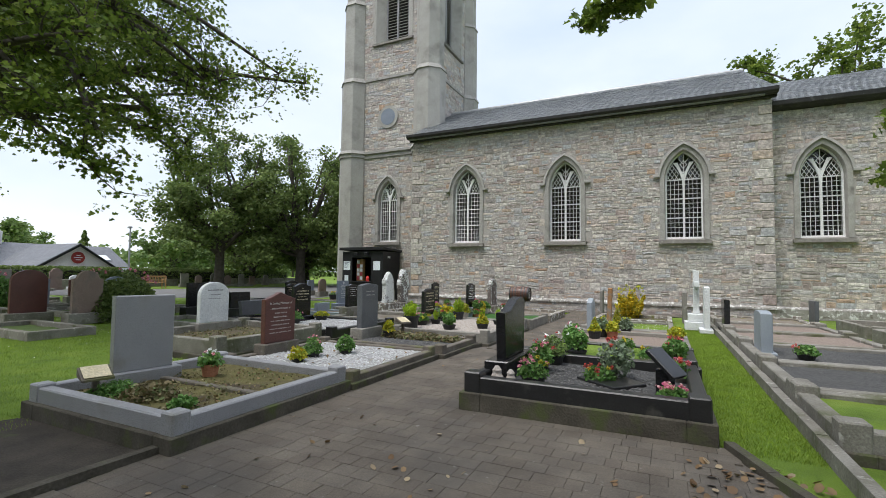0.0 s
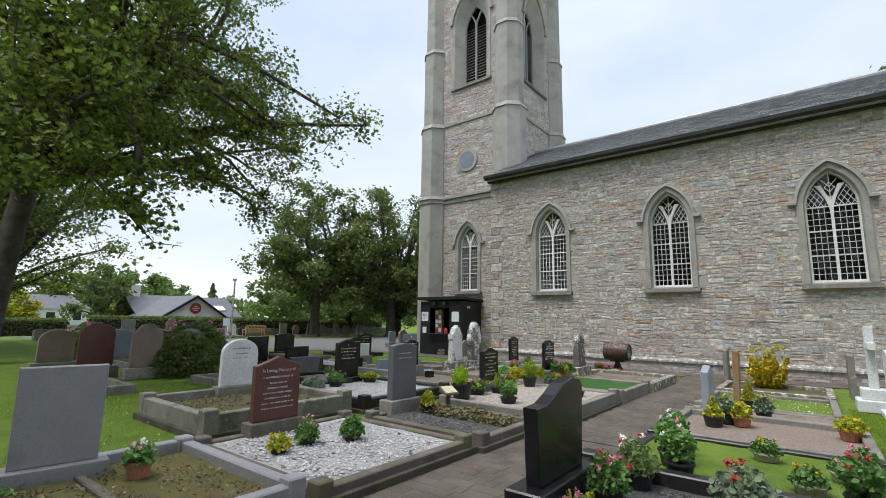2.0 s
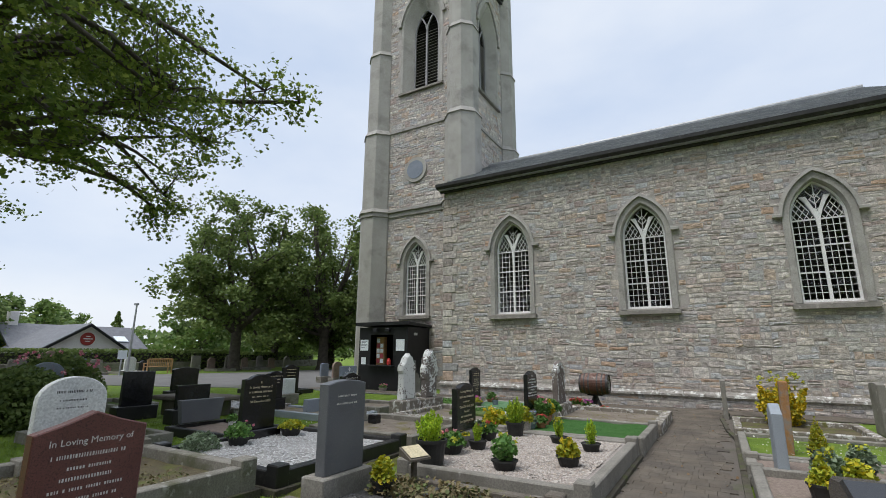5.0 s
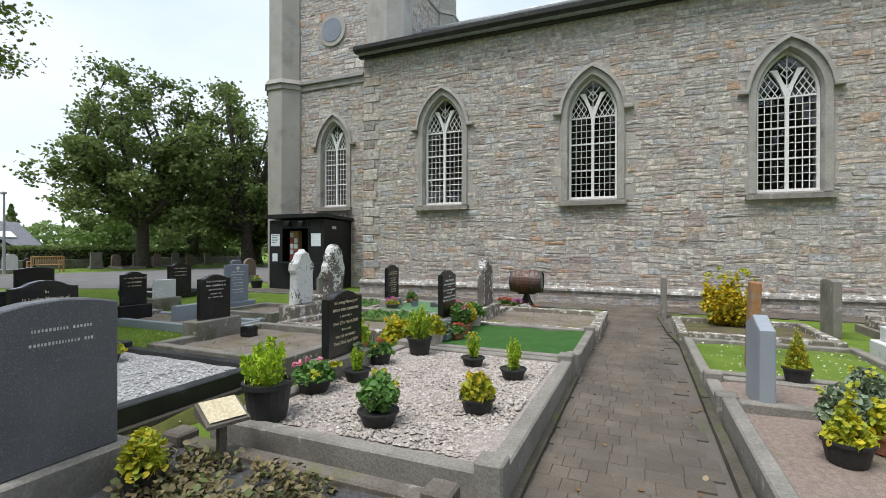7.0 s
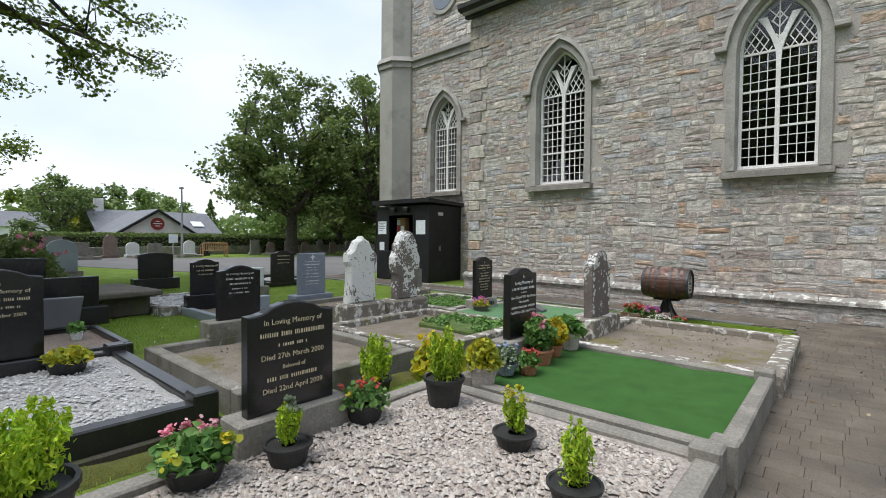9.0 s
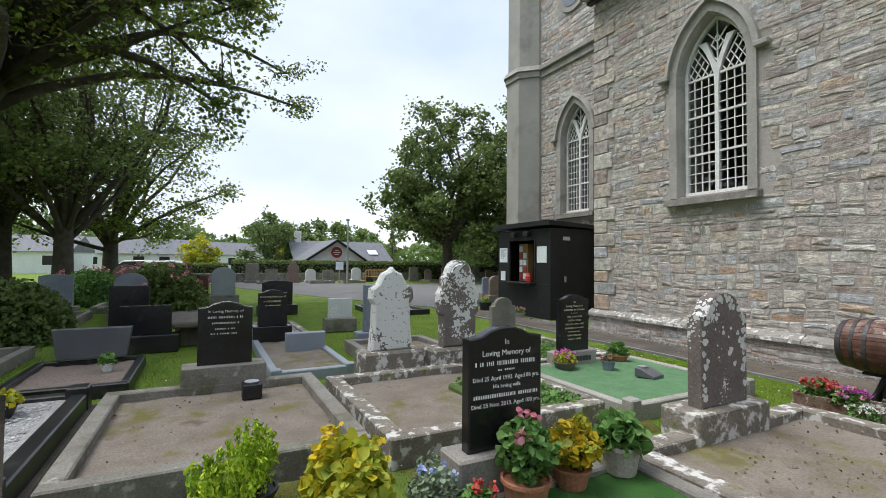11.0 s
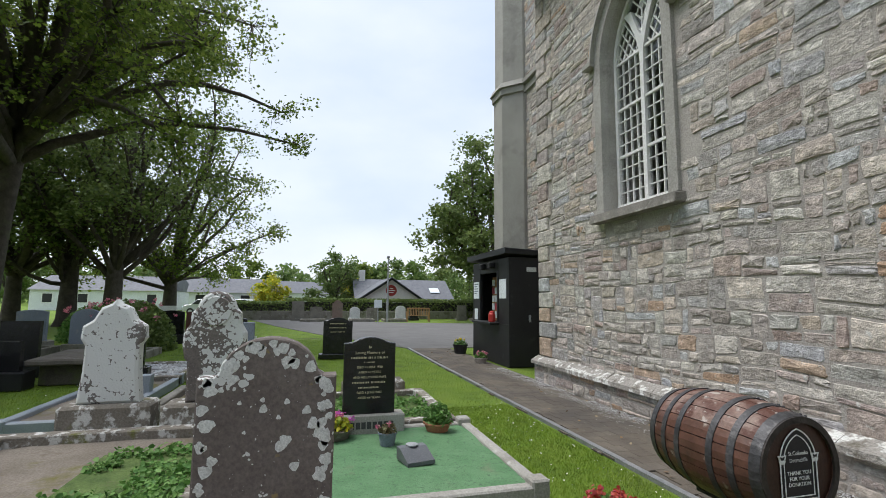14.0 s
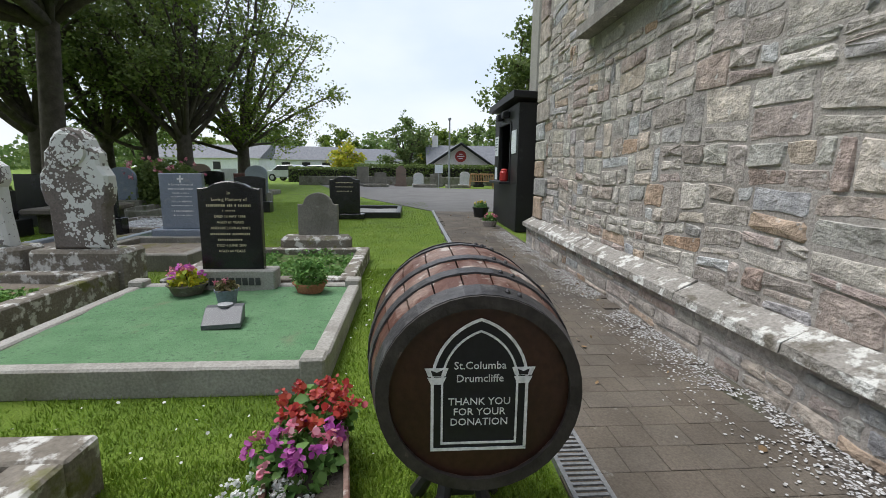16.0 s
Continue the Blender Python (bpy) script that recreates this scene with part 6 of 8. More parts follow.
edging("kerb_path_1", [(-3.55, 0.2), (-3.48, 2.3), (-3.46, 6.7), (-3.2, 8.4)], 0.08, 0.06, M_foot, "low dark mossy path edging")
edging("kerb_path_2", [(0.46, 4.45), (0.66, 3.9), (1.3, 2.4), (2.8, -1.0)], 0.08, 0.07, M_foot, "low dark mossy path edging")
edging("kerb_path_3", [(-1.84, 8.3), (-1.84, 13.7), (-1.95, 14.6), (-2.05, 16.6), (-1.9, 17.5)], 0.07, 0.06, M_foot, "low dark path edging")
edging("kerb_row", [(1.15, 3.0), (1.15, 16.5)], 0.09, 0.12, M_conc, "concrete strip edging of the grave row")
edging("kerb_lawn", [(-16.6, 17.47), (-5.6, 17.47)], 0.06, 0.025, M_drain, "pale edging strip of the church path")
drain = thing("drain_channel", (-4.6, 17.5, 0), "galvanised slotted drain channel beside the barrel", "drain")
part("channel", box(-0.9, 0.9, -0.07, 0.07, -0.03, 0.012), M_pot, drain)
for i in range(60):
    part("slat", box(-0.88 + i * 0.03, -0.866 + i * 0.03, -0.06, 0.06, 0.012, 0.02), M_drain, drain)
part("rail", box(-0.9, 0.9, -0.078, -0.06, -0.03, 0.022), M_drain, drain)
part("rail", box(-0.9, 0.9, 0.06, 0.078, -0.03, 0.022), M_drain, drain)
_gr = np.random.default_rng(19)
_gp = np.stack([_gr.uniform(-12.2, -2.9, 9000), 18.67 - np.abs(_gr.normal(0, 0.17, 9000)), np.full(9000, 0.019)], 1)
_gp = np.array([p for p in _gp if noise.noise(Vector((p[0] * 2.2, p[1] * 5, 0.3))) > -0.15])
tagged(part("lichen_flakes", leaves_mesh("lichen_flakes", _gp, 0.014, M_pebw, _gr, 9.0, "petal", 0), None, None), "white lichen flakes on the paving along the wall", "lichen", "", "stuff")


# ---- donation kiosk ----
kiosk = thing("kiosk", (-13.45, 19.6, 0), "black painted timber kiosk with an open serving hatch, against the tower", "kiosk")
KX, KY, KH = 1.2, 0.75, 2.42
part("side_wall", box(-KX, -KX + 0.06, -KY, KY + 0.08, 0, KH, 0.006), M_black, kiosk)
part("side_wall", box(KX - 0.06, KX, -KY, KY + 0.08, 0, KH, 0.006), M_black, kiosk)
part("back_wall", box(-KX + 0.06, KX - 0.06, KY - 0.0, KY + 0.06, 0, KH), M_black, kiosk)
part("front_panel", box(-KX + 0.06, KX - 0.06, -KY, -KY + 0.06, 0, 0.92, 0.004), M_black, kiosk)
part("front_panel", box(-KX + 0.06, -0.62, -KY, -KY + 0.06, 0.923, KH, 0.004), M_black, kiosk)
part("front_panel", box(0.55, KX - 0.06, -KY, -KY + 0.06, 0.923, KH, 0.004), M_black, kiosk)
part("front_panel", box(-0.617, 0.547, -KY, -KY + 0.06, 2.12, KH, 0.004), M_black, kiosk)
part("roof", prism([(-KY - 0.14, KH + 0.07), (KY + 0.1, KH + 0.01), (KY + 0.1, KH + 0.12), (-KY - 0.14, KH + 0.20)], -KX - 0.12, KX + 0.12, "x", 0.01), M_black, kiosk)
part("hatch_shelf", box(-0.68, 0.62, -KY - 0.22, -KY + 0.1, 0.90, 0.95, 0.006), M_black, kiosk)
part("hatch_frame", box(-0.66, -0.60, -KY - 0.02, -KY + 0.02, 0.95, 2.14, 0.004), M_black, kiosk)
part("hatch_frame", box(0.53, 0.59, -KY - 0.02, -KY + 0.02, 0.95, 2.14, 0.004), M_black, kiosk)
part("notice", box(-1.12, -0.72, -KY - 0.012, -KY - 0.002, 1.50, 1.93), M_paper, kiosk, "pale blue paper notice")
for i, w in enumerate((0.30, 0.22, 0.30, 0.26, 0.18)):
    part("notice_text", box(-1.07, -1.07 + w, -KY - 0.0135, -KY - 0.012, 1.86 - i * 0.06, 1.885 - i * 0.06), M_blue, kiosk)
part("notice", box(0.66, 1.06, -KY - 0.012, -KY - 0.002, 1.50, 1.94), M_paper, kiosk, "white paper notice")
part("notice", box(-1.05, -0.82, -KY - 0.012, -KY - 0.002, 0.96, 1.24), M_paper, kiosk, "small white paper notice")
part("name_plate", box(KX, KX + 0.008, -0.32, -0.08, 2.10, 2.20, 0.002), M_wstone, kiosk, "small pale plate")
part("door_handle", box(KX, KX + 0.05, -0.28, -0.24, 0.98, 1.14, 0.006), M_iron, kiosk)
for x in (-0.32, 0.28):
    part("lamp", box(x - 0.1, x + 0.1, -KY - 0.14, -KY - 0.0, 2.22, 2.36, 0.02), M_black, kiosk, "black spot lamp")
part("shelf_unit", box(-0.55, -0.15, -KY + 0.3, -KY + 0.5, 0.95, 2.05, 0.01), M_wood, kiosk, "rack of leaflets inside the hatch")
for i in range(9):
    part("leaflet", box(-0.50 + (i % 2) * 0.18, -0.36 + (i % 2) * 0.18, -KY + 0.27, -KY + 0.295, 1.02 + (i // 2) * 0.2, 1.18 + (i // 2) * 0.2), M_paper if i % 3 else M_redf, kiosk)
can = thing("red_lantern", (-13.05, 18.76, 0.95), "red lidded jar on the hatch shelf", "jar")
part("body", lathe([(0.07, 0), (0.085, 0.03), (0.085, 0.18), (0.06, 0.21)], 14), M_rend2, can)
part("lid", lathe([(0.065, 0.21), (0.065, 0.235), (0.02, 0.26)], 14), M_rend2, can)

# ---- donation barrel ----
M_hoop2 = mat("blackened rim", [(0.022, 0.018, 0.016), (0.05, 0.042, 0.038)], 14, 0.6, 0.3, 60, spots=[((0.20, 0.15, 0.12), 16, 0.64, 0.72)])
barrel = thing("barrel", (-4.9, 17.0, 0.655), "old oak barrel with worn staves and iron hoops", "barrel")
RB = lambda x: 0.238 + 0.045 * (1 - (x / 0.37) ** 2)
NS = 22
for k in range(NS):
    a0, a1 = 2 * math.pi * k / NS + 0.008, 2 * math.pi * (k + 1) / NS - 0.008
    rows = []
    for i in range(9):
        x = -0.37 + 0.74 * i / 8
        r = RB(x)
        rows.append([(x, rr * math.cos(a), rr * math.sin(a)) for rr, a in ((r, a0), (r + 0.002, (a0 + a1) / 2), (r, a1), (r - 0.022, a1), (r - 0.022, a0))])
    bm = loft(rows, True)
    bm.verts.ensure_lookup_table()
    bm.faces.new([bm.verts[i] for i in range(4, -1, -1)]); bm.faces.new([bm.verts[40 + i] for i in range(5)])
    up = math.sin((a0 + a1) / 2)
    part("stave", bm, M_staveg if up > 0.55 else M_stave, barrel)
for x, w in ((-0.34, 0.05), (-0.225, 0.036), (-0.11, 0.036), (0.11, 0.036), (0.225, 0.036), (0.34, 0.05)):
    prof = [(RB(x - w / 2) + 0.001, x - w / 2), (RB(x - w / 2) + 0.006, x - w / 2), (RB(x + w / 2) + 0.006, x + w / 2), (RB(x + w / 2) + 0.001, x + w / 2)]
    bm = bmesh.new()
    rings = [[bm.verts.new((xx, r * math.cos(t), r * math.sin(t))) for t in np.linspace(0, 2 * math.pi, 40, endpoint=False)] for r, xx in prof]
    for a, b in zip(rings, rings[1:]):
        for i in range(40):
            bm.faces.new((a[i], a[(i + 1) % 40], b[(i + 1) % 40], b[i]))
    bmesh.ops.recalc_face_normals(bm, faces=bm.faces)
    hoop = part("hoop", bm, M_hoop, barrel)
    for t in (1.2, 1.32):
        bm = bmesh.new()
        bmesh.ops.create_uvsphere(bm, u_segments=8, v_segments=5, radius=0.007, matrix=Matrix.Translation((x, (RB(x) + 0.006) * math.cos(t), (RB(x) + 0.006) * math.sin(t))))
        part("rivet", bm, M_hoop, hoop)
for x in (0.335, -0.355):
    bm = bmesh.new()
    bmesh.ops.create_cone(bm, cap_ends=True, segments=40, radius1=0.226, radius2=0.226, depth=0.02, matrix=pose(x + 0.01, 0, 0, 0, 90))
    part("barrel_head", bm, M_head, barrel)
bm = bmesh.new()
rings = [[bm.verts.new((xx, r * math.cos(t), r * math.sin(t))) for t in np.linspace(0, 2 * math.pi, 40, endpoint=False)] for r, xx in ((0.2435, 0.362), (0.2435, 0.374), (0.214, 0.374), (0.214, 0.362))]
for a, b in zip(rings, rings[1:] + rings[:1]):
    for i in range(40):
        bm.faces.new((a[i], a[(i + 1) % 40], b[(i + 1) % 40], b[i]))
bmesh.ops.recalc_face_normals(bm, faces=bm.faces)
part("rim_hoop", bm, M_hoop2, barrel, "blackened rim of the barrel")
# the sign on the head: a pointed arch on two little columns
HX = 0.356


def flat_sign(name, outline, x, material, label=""):
    return part(name, prism(outline, x, x + 0.0015, "x"), material, barrel, label)


def sign_line(width, h_arch, y_half, bottom, top, n=10):
    pts = arch_line(0, y_half, bottom, top, h_arch, n)
    bm = bmesh.new()
    ribbon(bm, pts, width, 0, 0.002)
    ribbon(bm, [(-y_half - width / 2, bottom), (y_half + width / 2, bottom)], width, 0, 0.002)
    m = Matrix(((0, 1, 0, HX + 0.0035), (1, 0, 0, 0), (0, 0, 1, 0), (0, 0, 0, 1)))
    me = bpy.data.meshes.new("sign_border"); bm.to_mesh(me); bm.free(); me.transform(m); me.materials.append(M_sign)
    return part("sign_border", me, None, barrel, "white painted border")


flat_sign("sign_panel", arch_line(0, 0.112, -0.14, 0.032, 0.152, 14), HX, M_ink, "black arched sign panel")
sign_line(0.007, 0.152, 0.112, -0.14, 0.032)
sign_line(0.005, 0.124, 0.089, -0.124, 0.032)
for s in (-1, 1):
    flat_sign("sign_capital", [(s * 0.082, 0.048), (s * 0.122, 0.048), (s * 0.130, 0.068), (s * 0.075, 0.068)], HX + 0.006, M_sign)
    flat_sign("sign_capital", [(s * 0.088, 0.028), (s * 0.116, 0.028), (s * 0.124, 0.045), (s * 0.080, 0.045)], HX + 0.006, M_sign)
    flat_sign("sign_star", [(s * 0.092, 0.050), (s * 0.112, 0.050), (s * 0.116, 0.064), (s * 0.102, 0.058), (s * 0.088, 0.064)], HX + 0.008, M_ink)
for txt, z, sz in (("St.Columba", 0.072, 0.0265), ("Drumcliffe", 0.040, 0.0265), ("THANK YOU", -0.018, 0.0255), ("FOR YOUR", -0.044, 0.0255), ("DONATION", -0.070, 0.0255)):
    me = text_mesh(txt, sz, M_sign, extrude=0.0008)
    ob = part("sign_lettering", me, None, barrel)
    ob.matrix_basis = Matrix(((0, 0, 1, HX + 0.0055), (1, 0, 0, 0), (0, 1, 0, z), (0, 0, 0, 1)))
stand = thing("barrel_stand", (-4.9, 17.0, 0), "black iron stand under the barrel", "stand")
part("cradle", (lambda b: box(-0.2, 0.2, -0.08, 0.08, 0.355, 0.385, 0.006, b))(box(-0.05, 0.05, -0.05, 0.05, 0.14, 0.36, 0.01)), M_pot, stand)
for sx in (-1, 1):
    for sy in (-1, 1):
        _b = bmesh.new(); tube(_b, [(sx * 0.03, sy * 0.03, 0.34), (sx * 0.09, sy * 0.06, 0.18), (sx * 0.17, sy * 0.14, 0.0)], [0.03, 0.022, 0.028], 8)
        part("leg", _b, M_pot, stand)

# ---- plants in pots and beds ----
def clump(n, r, h, rng, shape="dome"):
    """Points of a leafy mass of radius r and height h over its base."""
    out = []
    while len(out) < n:
        p = rng.uniform(-1, 1, 3); p[2] = abs(p[2])
        if shape == "cone":
            if math.hypot(p[0], p[1]) < (1 - p[2]) * 0.95 + 0.06 and math.hypot(p[0], p[1]) > (1 - p[2]) * 0.35 * rng.random():
                out.append((p[0] * r, p[1] * r, p[2] * h))
        elif shape == "oval":
            d = math.sqrt(p[0] ** 2 + p[1] ** 2 + (p[2] * 2 - 1) ** 2)
            if 0.45 * rng.random() < d < 1 - 0.18 * noise.noise(Vector(p * 3)):
                out.append((p[0] * r, p[1] * r, p[2] * h))
        elif shape in ("plume", "spray"):
            # leaves along upright or spreading shoots
            if not out:
                k = 26 if shape == "plume" else 60
                a, q = rng.uniform(0, 6.283, k), np.sqrt(rng.random(k))
                top = np.sqrt(np.clip(1 - (0.8 * q) ** 2, 0.1, 1)) * rng.uniform(0.72, 1.05, k) * (1.0 if shape == "plume" else rng.uniform(0.55, 1.0, k))
                ends = np.stack([np.cos(a) * q, np.sin(a) * q, top], 1)
            e = ends[rng.integers(len(ends))]
            f = 0.12 + 0.88 * rng.random()
            s = (0.20 if shape == "plume" else 0.13) * (1.15 - f)
            g = f ** 0.55
            w = rng.normal(0, s, 3) * (1, 1, 0.4)
            out.append(((e[0] * g + w[0]) * r, (e[1] * g + w[1]) * r, max(0.0, (e[2] * f + w[2]) * h)))
        else:
            d = math.sqrt(p[0] ** 2 + p[1] ** 2 + p[2] ** 2)
            if 0.4 * rng.random() < d < 1:
                out.append((p[0] * r, p[1] * r, p[2] * h))
    return np.array(out)


_pi = [0]


def plant(at, label, leaf, r, h, n, size, pot=None, flowers=(), shape="dome", category="plant", pot_r=0.13, pot_h=0.16, leafshape="leaf", soil=True, name="potted_plant", stems=True):
    """A plant with stems, leaves and blooms (material, count, size), in a pot (material) or straight in the ground."""
    _pi[0] += 1
    rng = np.random.default_rng(100 + _pi[0])
    t = thing(name if pot else "garden_plant", at, label, category)
    z = 0.0
    if pot:
        prof = [(pot_r * 0.74, 0), (pot_r * 0.78, 0.01), (pot_r * 0.97, pot_h * 0.86), (pot_r * 1.06, pot_h * 0.87), (pot_r * 1.06, pot_h), (pot_r * 0.95, pot_h), (pot_r * 0.9, pot_h * 0.9)]
        part("pot", lathe(prof, 18, cap=True), pot, t, "", "", False)
        bm = lathe([(pot_r * 0.3, pot_h * 0.9), (pot_r * 0.92, pot_h * 0.89)], 14)
        part("soil", bm, M_earth, t)
        z = pot_h * 0.9
    pts = clump(n, r, h, rng, shape); pts[:, 2] += z
    part("foliage", leaves_mesh("foliage", pts, size, leaf, rng, 0.2 if shape != "plume" else -0.4, leafshape, 0.25 if shape not in ("plume", "spray") else -1.6), None, t, "", "stuff")
    if stems:
        bm = bmesh.new()
        for i in range(7):
            e = pts[rng.integers(len(pts))]
            tube(bm, [(0, 0, z - 0.01), (e[0] * 0.4, e[1] * 0.4, z + (e[2] - z) * 0.55), tuple(e)], [0.006, 0.005, 0.002], 4)
        part("stem", bm, M_bark, t, "", "stuff")
    for fm, cnt, fs in flowers:
        v = []
        for _ in range(max(2, int(cnt * 0.5))):
            a, q = rng.uniform(0, 6.28), math.sqrt(rng.random())
            c = np.array((math.cos(a) * q * r, math.sin(a) * q * r, z + h * (0.55 + 0.5 * math.sqrt(max(0, 1 - q * q)))))
            v.append(c + rng.normal(0, fs * 0.30, (15, 3)))
        part("bloom_mass", leaves_mesh("bloom_mass", np.concatenate(v), fs * 0.62, fm, rng, 0.3, "petal"), None, t, "", "stuff")
    return t


PB = 0.22
plant((-4.87, 8.64, PB), "golden thuja in a large black pot", M_thuja, 0.19, 0.34, 2700, 0.034, M_pot, (), "plume", pot_r=0.17, pot_h=0.27, leafshape="thin")
plant((-4.75, 10.88, PB), "upright golden thuja in a black pot", M_thuja, 0.14, 0.40, 2340, 0.034, M_pot, (), "plume", pot_r=0.14, pot_h=0.20, leafshape="thin")
plant((-4.97, 9.28, PB), "bowl of pink flowers and yellow-green leaves", M_green, 0.19, 0.16, 260, 0.06, M_pot, ((M_pinkf, 16, 0.035), (M_leafy, 6, 0.06)), pot_r=0.15, pot_h=0.11)
plant((-4.80, 9.68, PB), "small golden conifer and ivy in a black pot", M_thuja, 0.07, 0.24, 756, 0.031, M_pot, ((M_silv, 12, 0.04),), "plume", pot_r=0.12, pot_h=0.11, leafshape="thin")
plant((-4.95, 10.32, PB), "bowl of dark red and orange bedding flowers", M_green, 0.17, 0.15, 260, 0.045, M_pot, ((M_redf, 12, 0.03), (M_gold, 6, 0.03)), pot_r=0.13, pot_h=0.12)
plant((-4.01, 10.64, PB), "small golden conifer with trailing leaves in a black bowl", M_thuja, 0.07, 0.25, 756, 0.031, M_pot, ((M_leafy, 14, 0.035),), "plume", pot_r=0.12, pot_h=0.09, leafshape="thin")
plant((-3.5, 10.33, PB), "small golden conifer in a black bowl", M_thuja, 0.09, 0.30, 1116, 0.031, M_pot, (), "plume", pot_r=0.12, pot_h=0.10, leafshape="thin")
plant((-3.53, 9.38, PB), "low golden-leaved shrub in a black bowl", M_leafy, 0.13, 0.19, 320, 0.05, M_pot, ((M_gold, 7, 0.04),), pot_r=0.13, pot_h=0.11)
plant((-4.08, 8.86, PB), "leafy green shrub in a black square pot", M_green, 0.14, 0.26, 360, 0.055, M_pot, ((M_leafy, 6, 0.05),), "oval", pot_r=0.14, pot_h=0.10)
# on the turf
plant((-4.82, 11.45, 0.2), "green and yellow shrub in a grey ribbed pot", M_leafy, 0.15, 0.24, 380, 0.06, M_potg, (), pot_r=0.12, pot_h=0.17)
plant((-4.85, 11.85, 0.2), "pale blue flowers in a small blue pot", M_silv, 0.13, 0.18, 300, 0.04, M_blue, ((M_bluef, 10, 0.03),), pot_r=0.09, pot_h=0.10)
plant((-4.72, 12.0, 0.2), "red bedding flowers in a small pot", M_green, 0.11, 0.12, 200, 0.05, M_terra, ((M_redf, 10, 0.04),), pot_r=0.09, pot_h=0.09)
plant((-4.80, 12.35, 0.2), "pink roses in a terracotta pot", M_green, 0.16, 0.32, 520, 0.055, M_terra, ((M_pinkf, 7, 0.06),), "oval", pot_r=0.13, pot_h=0.15)
plant((-4.86, 12.72, 0.2), "yellow-leaved laurel shrub in a pot", M_gold, 0.16, 0.26, 420, 0.06, M_terra, ((M_leafy, 10, 0.05),), "oval", pot_r=0.11, pot_h=0.12)
plant((-4.86, 13.12, 0.2), "broad-leaved green plant in a grey ribbed pot", M_green, 0.16, 0.20, 200, 0.10, M_potg, (), pot_r=0.12, pot_h=0.18)
plant((-5.38, 11.55, 0.02), "golden variegated shrub beside the turf grave", M_leafy, 0.26, 0.36, 620, 0.085, M_pot, ((M_gold, 10, 0.07),), "dome", pot_r=0.16, pot_h=0.14)
plant((-5.72, 11.08, 0.02), "golden thuja bush in a black pot beside the grave", M_thuja, 0.16, 0.42, 2700, 0.034, M_pot, (), "plume", pot_r=0.14, pot_h=0.14, leafshape="thin")
plant((-5.28, 12.02, 0.02), "low heather clump beside a headstone", M_silv, 0.15, 0.34, 700, 0.04, None, (), leafshape="thin")
# first plots
plant((-4.75, 3.72, 0.17), "green plant with white flowers in a terracotta pot", M_green, 0.14, 0.16, 260, 0.05, M_terra, ((M_whitef, 6, 0.03), (M_pinkf, 4, 0.03)), pot_r=0.10, pot_h=0.15)
plant((-4.45, 2.85, 0.17), "low straggling green plant in the soil", M_dead, 0.26, 0.16, 500, 0.05, None)
plant((-3.85, 2.75, 0.17), "low green bedding clump in the soil", M_green, 0.13, 0.12, 240, 0.045, None)
plant((-4.85, 2.75, 0.17), "spreading grassy clump in the soil", M_green, 0.24, 0.14, 520, 0.05, None, leafshape="thin")
plant((-4.6, 4.98, 0.14), "golden-leaved bedding plant on white chips", M_leafy, 0.13, 0.16, 300, 0.045, M_pot, ((M_gold, 5, 0.035),), pot_r=0.09, pot_h=0.06)
plant((-4.7, 5.4, 0.14), "pink bedding flowers on white chips", M_green, 0.15, 0.24, 380, 0.045, M_pot, ((M_pinkf, 10, 0.03),), pot_r=0.1, pot_h=0.06)
plant((-4.45, 5.85, 0.14), "green rose plant on white chips", M_green, 0.15, 0.24, 380, 0.05, M_pot, (), pot_r=0.1, pot_h=0.06)
plant((-4.85, 7.72, 0.14), "yellow-green shrub in a black pot beside a dark headstone", M_leafy, 0.12, 0.22, 340, 0.05, M_pot, (), pot_r=0.11, pot_h=0.13)
plant((-7.9, 8.4, 0.17), "mixed green bedding plant in a black trough", M_green, 0.2, 0.2, 380, 0.05, M_pot, ((M_pinkf, 4, 0.03),), pot_r=0.15, pot_h=0.12)
plant((-7.85, 9.3, 0.17), "low lime-green plant in a black trough", M_leafy, 0.2, 0.12, 320, 0.05, M_pot, (), pot_r=0.16, pot_h=0.12)
plant((-8.0, 7.9, 0.17), "silvery lavender clump on white gravel", M_silv, 0.26, 0.24, 700, 0.06, None, (), leafshape="thin")
plant((-9.9, 9.75, 0.08), "small green plant in a white pot", M_green, 0.1, 0.14, 160, 0.05, M_wstone, (), pot_r=0.07, pot_h=0.11)
# green chipping plot
plant((-7.42, 14.98, 0.13), "box of pink and white flowers beside a headstone", M_leafy, 0.15, 0.13, 260, 0.045, M_brown, ((M_purpf, 14, 0.045), (M_pinkf, 10, 0.04)), pot_r=0.15, pot_h=0.09)
plant((-7.45, 15.98, 0.13), "trough of feathery green plants beside a headstone", M_green, 0.15, 0.2, 480, 0.06, M_terra, (), leafshape="thin", pot_r=0.14, pot_h=0.09)
plant((-7.1, 15.42, 0.13), "dried pink flowers in a grey pot", M_dead, 0.09, 0.08, 150, 0.04, M_blue, ((M_pinkf, 3, 0.04),), pot_r=0.085, pot_h=0.12)
vase = thing("memorial_vase", (-6.62, 15.58, 0.135), "low dark granite memorial block with a silver flower holder", "memorial", rz=12)
part("block", prism([(-0.12, 0), (0.12, 0), (0.12, 0.03), (-0.05, 0.10), (-0.12, 0.10)], -0.12, 0.12, "y", 0.004), M_dgran, vase)
part("holder", lathe([(0.05, 0.10), (0.052, 0.112), (0.03, 0.118)], 14, at=(-0.08, 0)), M_iron, vase)
